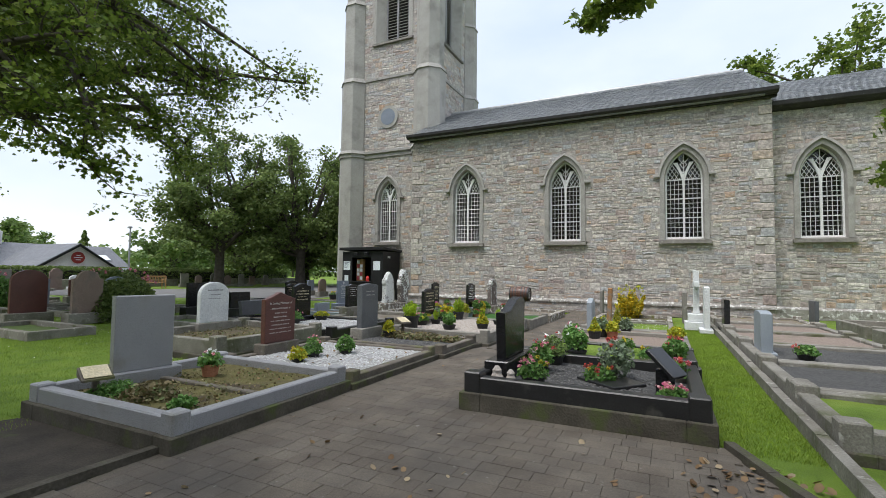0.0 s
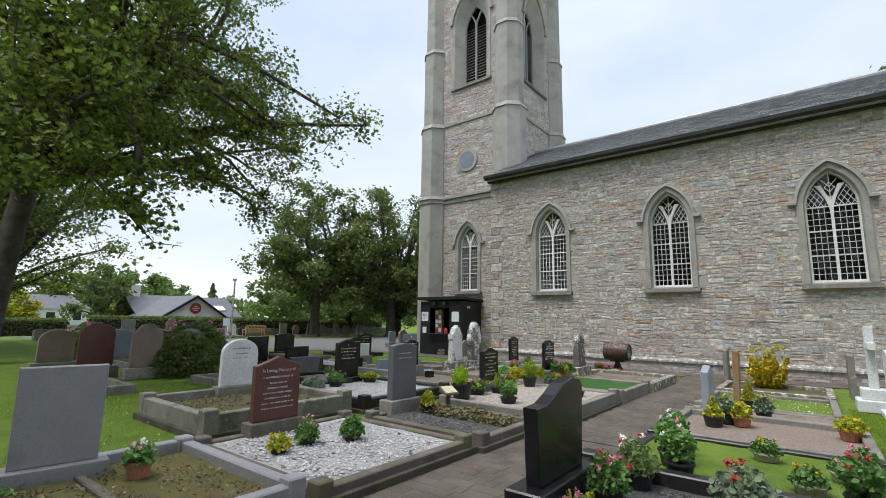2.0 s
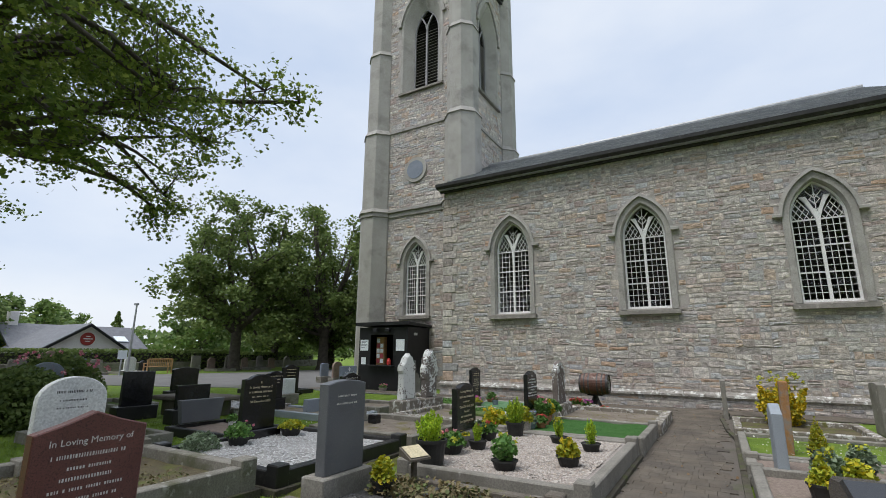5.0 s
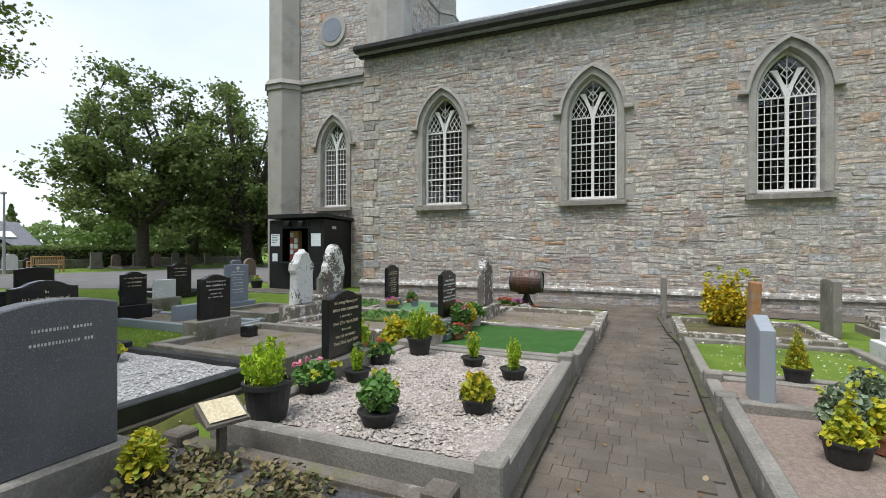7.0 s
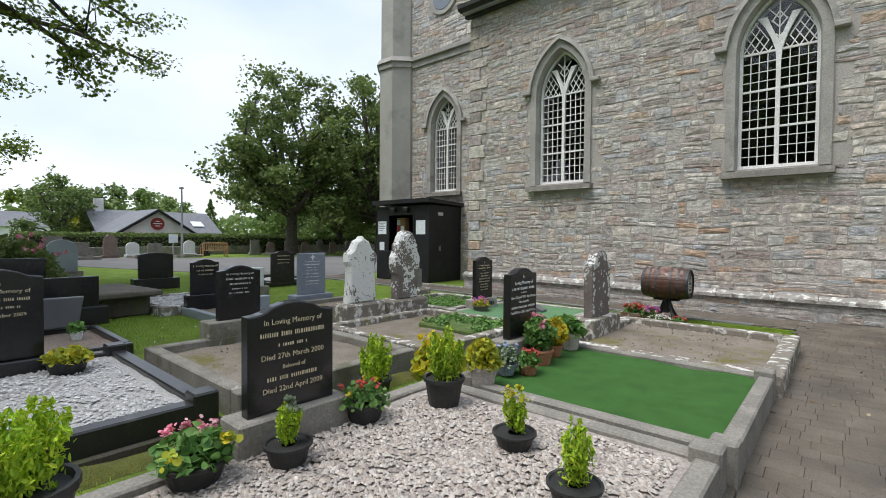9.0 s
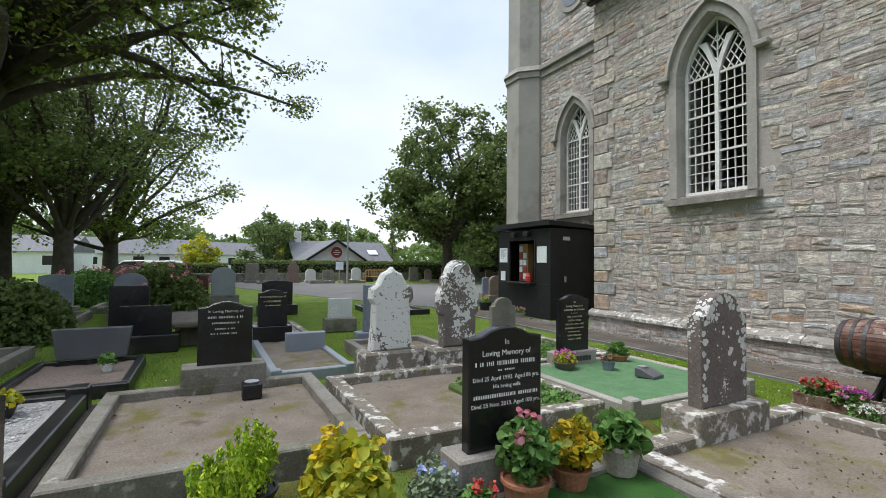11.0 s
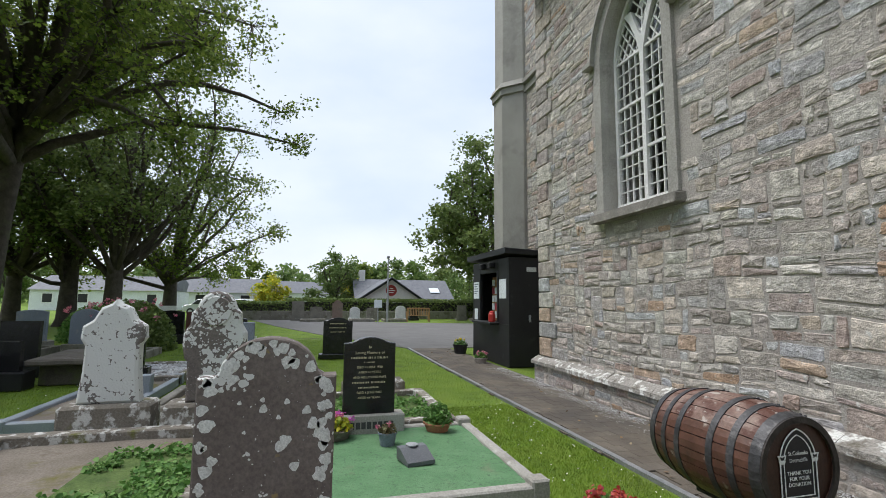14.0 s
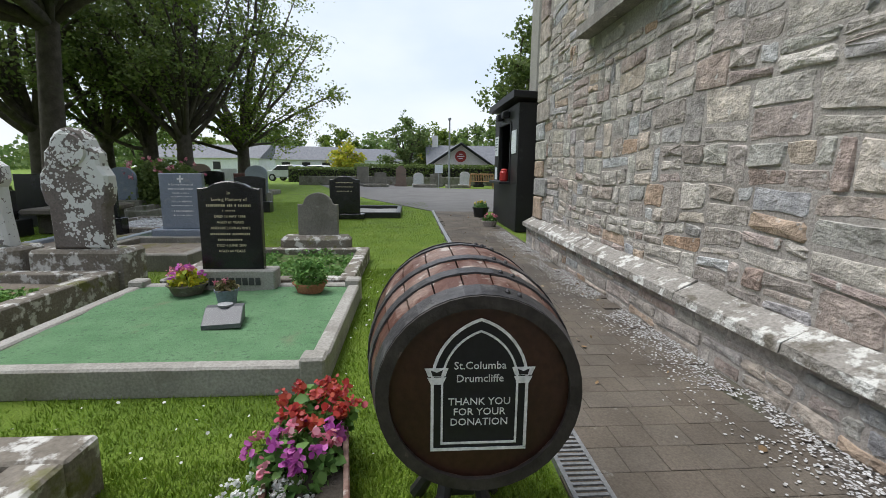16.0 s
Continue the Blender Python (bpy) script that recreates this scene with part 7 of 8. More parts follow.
# flower tray and beds near the barrel
tray = thing("flower_tray", (-5.1, 16.47, 0), "weathered wooden flower trough with red, magenta and white flowers", "planter", rz=8)
for q in ((-0.36, 0.36, -0.14, -0.12), (-0.36, 0.36, 0.12, 0.14), (-0.36, -0.34, -0.12, 0.12), (0.34, 0.36, -0.12, 0.12)):
    part("board", box(*q, 0, 0.17, 0.004), M_staveg, tray)
part("soil", box(-0.34, 0.34, -0.12, 0.12, 0.01, 0.14), M_earth, tray)
plant((-5.28, 16.46, 0.13), "red begonias growing in a wooden trough", M_green, 0.17, 0.17, 300, 0.055, None, ((M_redf, 44, 0.045),))
plant((-5.02, 16.44, 0.13), "magenta busy lizzies growing in a wooden trough", M_green, 0.16, 0.15, 260, 0.05, None, ((M_purpf, 28, 0.04), (M_pinkf, 14, 0.04)))
plant((-4.84, 16.36, 0.05), "white alyssum spilling over a trough", M_green, 0.18, 0.12, 300, 0.03, None, ((M_whitef, 150, 0.02),))
plant((-4.62, 16.62, 0.0), "red bedding flowers beside the barrel stand", M_green, 0.13, 0.13, 240, 0.05, None, ((M_redf, 16, 0.04),))
# black grave
plant((-1.26, 4.88, 0.22), "pink flowers and yellow leaves in a dark bowl", M_green, 0.17, 0.2, 320, 0.045, M_pot, ((M_pinkf, 14, 0.035), (M_leafy, 10, 0.04)), pot_r=0.13, pot_h=0.11)
plant((-1.38, 5.66, 0.22), "pink and red bedding flowers", M_green, 0.17, 0.25, 360, 0.045, M_pot, ((M_pinkf, 10, 0.035), (M_redf, 8, 0.035)), pot_r=0.12, pot_h=0.12)
plant((-0.50, 5.62, 0.25), "tall silvery green shrub with orange flowers", M_silv, 0.2, 0.42, 620, 0.05, None, ((M_redf, 8, 0.04),), "oval")
plant((-0.66, 5.45, 0.25), "orange and red bedding flowers", M_green, 0.18, 0.14, 300, 0.05, None, ((M_redf, 16, 0.04), (M_gold, 3, 0.03)))
alone("diamond_edging", prism([(-0.9, 5.42), (-0.47, 5.06), (-0.18, 5.4), (-0.57, 5.87)], 0.22, 0.255, "z", 0.006), M_bkerb, "black diamond-shaped granite edging in a grave", "grave ornament")
plant((0.06, 4.78, 0.22), "pink begonias in a grey boat-shaped bowl", M_green, 0.14, 0.12, 260, 0.045, M_potg, ((M_pinkf, 16, 0.04),), pot_r=0.13, pot_h=0.07)
plant((0.1, 5.88, 0.22), "red and pink begonias in a grey bowl", M_green, 0.16, 0.16, 280, 0.045, M_potg, ((M_redf, 12, 0.045), (M_pinkf, 8, 0.04)), pot_r=0.15, pot_h=0.09)
plant((0.12, 6.75, 0.2), "green shrub with red flowers in a pot", M_green, 0.16, 0.28, 360, 0.05, M_pot, ((M_redf, 8, 0.04),), "oval", pot_r=0.12, pot_h=0.12)
plant((-1.30, 6.15, 0.22), "white and pink flowers in a stone pot", M_leafb, 0.17, 0.28, 380, 0.045, M_pot, ((M_whitef, 6, 0.04), (M_redf, 5, 0.035)), pot_r=0.12, pot_h=0.14)
lect = thing("grave_lectern", (0.0, 5.12, 0.22), "black granite book tablet on a short pillar", "grave ornament", rz=-30)
part("pillar", box(-0.07, 0.07, -0.06, 0.06, 0, 0.26, 0.008), M_bgran, lect)
part("book", prism([(-0.14, 0.42), (-0.11, 0.45), (0.16, 0.22), (0.13, 0.19)], -0.13, 0.13, "y", 0.006), M_bgran, lect)
for x, y, s in ((-1.60, 4.70, 1.0), (-1.46, 4.73, 0.85)):
    o = thing("garden_ornament", (x, y, 0.22), "small pale weathered animal ornament on a grave", "ornament", rz=20)
    bm = lathe([(0.04 * s, 0), (0.07 * s, 0.03 * s), (0.075 * s, 0.08 * s), (0.045 * s, 0.14 * s), (0.05 * s, 0.17 * s), (0.02 * s, 0.21 * s)], 12)
    part("body", bm, M_potg, o)
# small slanted plaque by the pale granite plot, and on a stake by the pebble plot
for at, rz, hh in (((-4.95, 2.62, 0.17), -15, 0.22), ((-4.8, 8.18, 0.14), -20, 0.28)):
    pl = thing("grave_marker", at, "small bronze plaque on a short wooden stake", "marker", rz=rz)
    part("stake", box(-0.025, 0.025, -0.025, 0.025, -0.02, hh, 0.004), M_brown, pl)
    part("board", prism([(-0.09, hh - 0.02), (0.12, hh - 0.05), (0.12, hh - 0.03), (-0.09, hh + 0.06)], -0.13, 0.13, "y", 0.003), M_brown, pl)
    part("plaque", prism([(-0.078, hh + 0.062), (0.105, hh - 0.016), (0.106, hh - 0.012), (-0.077, hh + 0.067)], -0.11, 0.11, "y"), M_gold2, pl)
# beds across the path
for i, (x, y) in enumerate(((-1.25, 7.1), (-1.1, 6.7), (-1.3, 7.5))):
    plant((x, y, 0.2), "white and pink flowers with green leaves in a dark pot", M_green, 0.15, 0.3, 360, 0.05, M_pot, ((M_whitef, 4, 0.035), (M_pinkf, 5, 0.035)), "oval", pot_r=0.12, pot_h=0.15)
plant((-1.25, 9.6, 0.15), "golden dwarf conifer in a black pot", M_leafy, 0.14, 0.28, 520, 0.045, M_pot, (), "cone", pot_r=0.13, pot_h=0.15)
plant((-0.95, 9.9, 0.15), "golden-leaved shrub in a terracotta pot", M_leafy, 0.15, 0.22, 420, 0.05, M_terra, (), pot_r=0.12, pot_h=0.13)
plant((0.2, 9.85, 0.15), "lime-green plant in a red pot", M_leafy, 0.17, 0.16, 380, 0.05, M_terra, (), pot_r=0.13, pot_h=0.15)
plant((-1.15, 9.95, 0.15), "variegated shrub in a black pot", M_silv, 0.16, 0.25, 420, 0.06, M_pot, ((M_leafy, 8, 0.05),), pot_r=0.13, pot_h=0.16)
plant((-0.75, 10.75, 0.14), "leafy green shrub beside a grey headstone", M_silv, 0.15, 0.26, 420, 0.05, M_pot, ((M_leafy, 6, 0.05),), pot_r=0.11, pot_h=0.12)
plant((-1.0, 11.55, 0.14), "golden conifer in a black pot beside a grey headstone", M_leafy, 0.12, 0.42, 900, 0.04, M_pot, (), "cone", pot_r=0.12, pot_h=0.16, leafshape="thin")
for x, y, fm in ((0.05, 7.6, M_pinkf), (0.2, 8.1, M_pinkf), (-0.55, 7.9, M_gold), (-0.2, 7.0, M_gold)):
    plant((x, y, 0.2), "small flowers in a low bowl on the grass", M_green, 0.14, 0.14, 240, 0.045, M_potg, ((fm, 9, 0.035),), pot_r=0.12, pot_h=0.08)
plant((-0.95, 15.7, 0.08), "golden-leaved shrub in an old grave", M_gold, 0.48, 1.0, 5600, 0.07, None, ((M_leafy, 40, 0.06),), "spray")
plant((1.9, 8.6, 0.18), "dark red bedding plant on a grave", M_green, 0.18, 0.14, 240, 0.05, M_pot, ((M_redf, 6, 0.035),), pot_r=0.13, pot_h=0.09)
# by the kiosk
plant((-13.1, 18.5, 0), "pink flowers in a low wooden box beside the kiosk", M_green, 0.16, 0.14, 260, 0.045, M_potg, ((M_pinkf, 20, 0.045),), pot_r=0.16, pot_h=0.13)
plant((-15.0, 18.6, 0), "orange flowers in a dark tub beside the kiosk", M_green, 0.2, 0.16, 300, 0.045, M_pot, ((M_gold, 20, 0.045),), pot_r=0.2, pot_h=0.26)
# weeds in the old plot
def weed_patch(x0, x1, y0, y1, z, n, size, h, label, leaf=M_green, seed=0):
    rng = np.random.default_rng(300 + seed)
    q = np.stack([rng.uniform(x0, x1, n), rng.uniform(y0, y1, n), z + h * rng.random(n) ** 2], 1)
    keep = [noise.noise(Vector((x * 3, y * 3, 1.5))) > -0.25 for x, y, _ in q]
    tagged(part("weeds", leaves_mesh("weeds", q[keep], size, leaf, rng, 0.6), None, None), label, "weeds", "", "stuff")


weed_patch(-7.2, -6.05, 13.12, 14.0, 0.18, 2600, 0.045, 0.07, "low green weeds filling an old grave", M_green, 1)
weed_patch(-9.5, -7.9, 14.7, 16.2, 0.08, 2600, 0.05, 0.08, "low green weeds in an old kerbed plot", M_green, 2)
weed_patch(-5.2, -3.55, 2.5, 4.25, 0.17, 1500, 0.03, 0.05, "moss and seedlings on grave soil", M_dead, 3)
weed_patch(-5.0, -3.4, 7.6, 8.15, 0.15, 1700, 0.05, 0.09, "withered brown bedding plants on a grave", M_dead, 4)
weed_patch(-4.95, -3.15, 13.6, 15.5, 0.135, 320, 0.022, 0.012, "brown leaf litter on an old mossy slab", M_dead, 5)
weed_patch(-8.1, -6.2, 10.1, 11.8, 0.135, 120, 0.022, 0.012, "brown leaf litter on an old slab", M_dead, 6)
weed_patch(-8.2, -6.3, 5.1, 7.0, 0.205, 1400, 0.035, 0.05, "sparse weeds on grave soil", M_dead, 7)
plant((-13.55, 7.75, 0), "dense dark evergreen bush between the graves", M_leafd, 1.0, 1.15, 9000, 0.085, None, (), "dome", "bush")
plant((-17.5, 9.8, 0), "rhododendron bush with pink flowers under the trees", M_leafd, 1.2, 1.4, 6000, 0.11, None, ((M_pinkf, 40, 0.09),), "dome", "bush")
plant((-21.0, 7.6, 0), "leafy pink-flowered bush under the trees", M_green, 1.0, 1.2, 4500, 0.10, None, ((M_pinkf, 20, 0.09),), "dome", "bush")

# ---- trees ----
def branch_path(a, b, sag, rng, n=6):
    a, b = np.array(a, float), np.array(b, float)
    side = rng.normal(0, 0.10, 3) * np.linalg.norm(b - a)
    return [tuple(a + (b - a) * t + (np.array((0, 0, sag)) + side) * math.sin(math.pi * t) + rng.normal(0, 0.05, 3) * (0 < t < 1)) for t in np.linspace(0, 1, n)]


def tree(at, fork, trunk_r, ends, leaf, n_leaf, size, label, seed, subs=7, sub_len=1.8, puff=0.5, trunk_lean=(0, 0), name="tree", category="tree", sag=0.8, low=0.8, thin=1.0, shape="leaf", lobes=(), per=24):
    """A tree: a tapering trunk, limbs that reach the given ends (relative to its foot), twigs, and leaves in clumps along them."""
    rng = np.random.default_rng(seed)
    t = thing(name, at, label, category)
    bm = bmesh.new()
    fx, fy = trunk_lean
    tube(bm, [(0, 0, -0.1), (fx * 0.1, fy * 0.1, 0.35), (fx * 0.5, fy * 0.5, fork * 0.55), (fx, fy, fork), (fx * 1.1, fy * 1.1, fork + 0.6)], [trunk_r * 1.5, trunk_r * 1.08, trunk_r * 0.92, trunk_r * 0.85, trunk_r * 0.4], 14)
    part("trunk", bm, M_bark, t, "", "", True)
    tips = []
    for e in ends:
        d = np.linalg.norm(np.array(e) - np.array((fx, fy, fork)))
        s = rng.uniform(low, 1.0)
        start = (fx * s, fy * s, fork * s)
        path = branch_path(start, e, sag * rng.uniform(0.3, 1.0), rng, 7)
        r0 = min(trunk_r * 0.5, 0.028 * d + 0.03) * thin
        bm = bmesh.new()
        tube(bm, path, [r0 * (1 - 0.88 * i / 6) + 0.012 for i in range(7)], 8)
        P = np.array(path)
        for k in range(subs):
            q = rng.uniform(0.35, 1.0)
            i = min(5, int(q * 6)); f = q * 6 - i
            o = P[i] * (1 - f) + P[i + 1] * f
            dr = (P[i + 1] - P[i]) / (np.linalg.norm(P[i + 1] - P[i]) + 1e-6) * 0.6 + rng.normal(0, 0.65, 3) * (1, 1, 0.55)
            ln = sub_len * rng.uniform(0.5, 1.2)
            end = o + dr / np.linalg.norm(dr) * ln
            sp = branch_path(o, end, -0.08 * ln, rng, 4)
            tube(bm, sp, [0.10 * r0 + 0.016, 0.014, 0.010, 0.006], 4)
            S = np.array(sp)
            for _ in range(3):
                w = rng.uniform(0.35, 1.0)
                j = min(2, int(w * 3)); g = w * 3 - j
                c = S[j] * (1 - g) + S[j + 1] * g
                tw = c + rng.normal(0, 0.5, 3) * puff * 1.2
                tips.append((c, tw))
        for q in (0.8, 0.9, 1.0, 1.0):
            c = P[5] * (1 - q) * 2 + P[6] * (1 - (1 - q) * 2)
            tips.append((c, c + rng.normal(0, 0.4, 3) * puff))
        part("limb", bm, M_bark, t, "", "", True)
    if lobes:
        bm = bmesh.new()
        heads = np.array(ends)
        for lx, ly, lz, lr in lobes:
            for _ in range(int(per * (lr / 1.8) ** 2 * (1.5 if lz > 9 else 1.05 if ly > 3 or lr < 1.0 else 0.55) * (0.6 if lx < 1.5 else 1.0))):
                d = rng.normal(size=3); d /= np.linalg.norm(d)
                c = np.array((lx, ly, lz)) + d * lr * rng.uniform(0.45, 1.0) * (1, 1, 0.85)
                o = heads[np.argmin(np.linalg.norm(heads - c, axis=1))]
                tube(bm, branch_path(o, c, 0.05, rng, 4), [0.022, 0.016, 0.010, 0.005], 4)
                for _ in range(2):
                    tips.append((c + rng.normal(0, 0.12, 3), c + rng.normal(0, 0.42, 3) * (1, 1, 0.5)))
        part("twig_mass", bm, M_bark, t, "", "stuff", True)
    k = n_leaf // len(tips)
    pts = []
    for c, tw in tips:
        f = rng.random((k, 1)) ** 0.7
        pts.append(c + (tw - c) * f + rng.normal(0, 1, (k, 3)) * puff * (0.42, 0.42, 0.26))
    part("crown", leaves_mesh("crown", np.concatenate(pts), size, leaf, rng, 0.35, shape), None, t, "", "stuff")
    return t


def rel(at, pts):
    return [tuple(np.array(p) - np.array((at[0], at[1], 0))) for p in pts]


def round_ends(n, r, z0, z1, seed, squash=1.0):
    """Ends of limbs spread over an uneven dome."""
    rng = np.random.default_rng(seed)
    out = []
    for i in range(n):
        u = (i + 0.5) / n
        a = i * 2.39996 + rng.uniform(-0.3, 0.3)
        z = z0 + (z1 - z0) * u
        q = r * math.sqrt(max(0.05, 1 - ((u - 0.38) / 0.64) ** 2)) * rng.uniform(0.72, 1.1)
        out.append((q * math.cos(a), q * math.sin(a) * squash, z))
    return out


T1 = (-20.5, 4.6, 0)
# the crown as lobes (x, y, z, radius) round the trunk
LOBES = [(-10.2, 4.2, 6.0, 1.9), (-14.8, 10.8, 7.9, 1.8), (-11.4, 5.6, 6.4, 1.8), (-10.6, 4.6, 8.4, 1.9), (-14.7, 8.9, 9.7, 2.0), (-11.3, 8.7, 6.8, 1.5), (-19.3, 7.2, 9.2, 2.0), (-11.5, 5.8, 10.8, 2.0),
         (-14.1, 3.1, 10.9, 2.0), (-20.7, 11.1, 11.2, 2.0), (-12.1, 6.8, 8.4, 1.9), (-22.0, 7.7, 9.6, 2.0), (-13.1, 3.3, 7.8, 1.9), (-18.3, 10.4, 16.0, 2.0), (-24.3, 9.6, 12.0, 2.0), (-13.4, 7.0, 14.4, 2.0),
         (-11.6, 3.0, 11.0, 1.9), (-13.3, 3.6, 5.9, 1.2), (-20.4, 13.6, 7.8, 1.3), (-10.8, 4.9, 4.4, 0.95), (-10.1, 5.4, 3.7, 0.75), (-10.5, 4.0, 4.3, 0.95), (-11.2, 6.6, 5.0, 0.7), (-15.7, 11.0, 5.8, 0.9), (-17.0, 5.5, 7.5, 1.2), (-18.0, 10.3, 10.5, 2.0), (-16.0, 6.0, 17.5, 2.0), (-23.0, 2.0, 13.0, 2.2), (-17.0, 2.0, 14.0, 2.2), (-10.1, 10.4, 7.3, 0.7)]
_lr = np.random.default_rng(17)
ends1 = []
for lx, ly, lz, lr in LOBES:
    for k in range(3 if lr > 1.3 else 2):
        d = _lr.normal(size=3); d /= np.linalg.norm(d)
        ends1.append((lx + d[0] * lr * 0.6, ly + d[1] * lr * 0.6, lz + d[2] * lr * 0.45))
tree(T1, 7.4, 0.36, rel(T1, ends1), M_leaf, 74000, 0.118, "large spreading sycamore with dense dark green leaves", 3, 7, 1.15, 0.40, (0.2, 0.7), low=0.74, shape="lobed", sag=1.7, thin=1.0, lobes=[(x - T1[0], y - T1[1], z, r) for x, y, z, r in LOBES], per=34)
for at, r, z0, z1, lf, sd, n in (((-28.8, 5.2, 0), 5.2, 5.4, 15.0, M_leafd, 5, 17000), ((-35.0, 6.0, 0), 5.8, 3.0, 14.0, M_leaf, 6, 17000), ((-30.5, 2.6, 0), 4.4, 5.4, 13.0, M_leafd, 11, 12000)):
    tree(at, 3.2, 0.40, round_ends(24, r, z0, z1, sd), lf, n, 0.17, "tall dark sycamore among old graves", sd, 9, 1.8, 0.7, low=0.6, thin=0.65)
for at, r, z1, lf, sd in (((-25.5, 0.5, 0), 4.0, 11, M_leafd, 7), ((-31.0, 0.0, 0), 4.5, 11, M_leafd, 8)):
    tree(at, 2.8, 0.36, round_ends(16, r, 5.0, z1, sd), lf, 11000, 0.19, "dark green churchyard tree", sd, 7, 1.8, 0.7)
# trees beyond the drive, beside the tower
for at, r, z0, z1, lf, sd, n in (((-34.6, 27.6, 0), 4.8, 3.2, 14.0, M_leafd, 21, 22000), ((-30.5, 33.0, 0), 4.8, 3.0, 13.6, M_leafd, 22, 16000), ((-25.5, 36.5, 0), 4.6, 2.6, 13.0, M_leafd, 23, 14000), ((-33.5, 37.0, 0), 5.0, 1.8, 13.0, M_leafd, 24, 13000), ((-27.0, 42.0, 0), 5.5, 1.2, 11.0, M_leafd, 25, 12000), ((-40.0, 36.0, 0), 4.2, 1.5, 9.5, M_leafd, 26, 10000)):
    tree(at, 3.4 if z0 > 2 else 1.8, 0.42, round_ends(26, r, z0, z1, sd), lf, n, 0.27, "tall leafy tree beyond the drive", sd, 8, 1.7, 0.75)
# trees behind the church
for at, r, z1, sd in (((-2.0, 47.0, 0), 4.5, 18.6, 31), ((9.0, 46.0, 0), 6.0, 20.4, 32), ((15.5, 44.0, 0), 6.5, 21.4, 33), ((24.0, 43.0, 0), 6.0, 20.0, 34), ((-12.5, 44.0, 0), 4.0, 15.8, 35)):
    tree(at, 7.0, 0.4, round_ends(15, r, 8.0, z1, sd), M_leaf, 11000, 0.34, "tall tree behind the church", sd, 7, 1.9, 0.8)
# overhanging branches at the start of the path
T0 = (4.6, -4.6, 0)
# ends from 8.5 m up are unseen canopy, added to shade the start
tree(T0, 6.6, 0.3, rel(T0, [(-0.75, 5.7, 4.5), (2.9, 8.0, 3.5), (2.92, 8.0, 2.8), (-0.5, -0.5, 9.0), (-2.5, 1.0, 9.5), (-3.0, -1.5, 9.5), (1.0, 0.5, 8.5), (2.0, -1.0, 10.5), (-1.5, -2.0, 11.0), (4.5, 2.0, 11.0), (0.5, 1.0, 12.5), (-2.5, -4.5, 11.0), (2.0, -5.0, 13.5), (6.5, -1.0, 12.0), (6.5, 1.5, 9.0), (7.5, -6.0, 10.0), (4.0, -7.5, 11.0), (2.5, -2.5, 11.0), (0.0, -5.0, 9.5), (5.0, -2.0, 13.0)]), M_leaf, 38000, 0.112, "sycamore whose branches hang over the path", 41, 9, 0.6, 0.24, sag=0.9, thin=0.4, shape="lobed")
# unseen trees behind the start of the path, added to shade it
tree((-6.6, -5.2, 0), 5.0, 0.34, round_ends(18, 5.4, 7.0, 13.0, 48), M_leaf, 15000, 0.26, "unseen tall sycamore added behind the path to block light", 48, 8, 1.8, 0.7)
# this unseen row also blocks the sky that the window panes would reflect
for at, r, z1, sd in (((-6.0, -13.0, 0), 5.5, 17.0, 42), ((2.5, -16.0, 0), 5.5, 18.0, 43), ((11.0, -12.0, 0), 5.5, 17.0, 44), ((13.5, -2.0, 0), 5.0, 16.0, 45), ((-14.0, -14.0, 0), 5.5, 16.0, 46), ((16.0, 8.0, 0), 5.0, 15.0, 47)):
    tree(at, 4.0, 0.4, round_ends(16, r, 4.0, z1, sd), M_leaf, 9000, 0.32, "unseen tall sycamore added behind the path to block light", sd, 7, 1.8, 0.75)

# ---- beyond the drive ----
def hedge(at, length, height, width, rz, n, label, seed):
    rng = np.random.default_rng(seed)
    h = thing("hedge", at, label, "hedge", rz=rz)
    # near-black core paints the shade deep between the leaves
    part("core", box(-width * 0.32, width * 0.32, -length / 2, length / 2, 0, height * 0.86), M_unlit, h)
    p = np.stack([rng.uniform(-1, 1, n) * width / 2, rng.uniform(-0.5, 0.5, n) * length, rng.random(n) * height], 1)
    k = rng.random(n)
    p[:, 0] = np.where(k < 0.6, np.sign(p[:, 0]) * width / 2 * rng.uniform(0.75, 1.05, n), p[:, 0])
    p[:, 2] = np.where(k >= 0.6, height * rng.uniform(0.88, 1.06, n), p[:, 2])
    part("foliage", leaves_mesh("foliage", p, 0.15, M_leafd, rng, 0.2), None, h, "", "stuff")


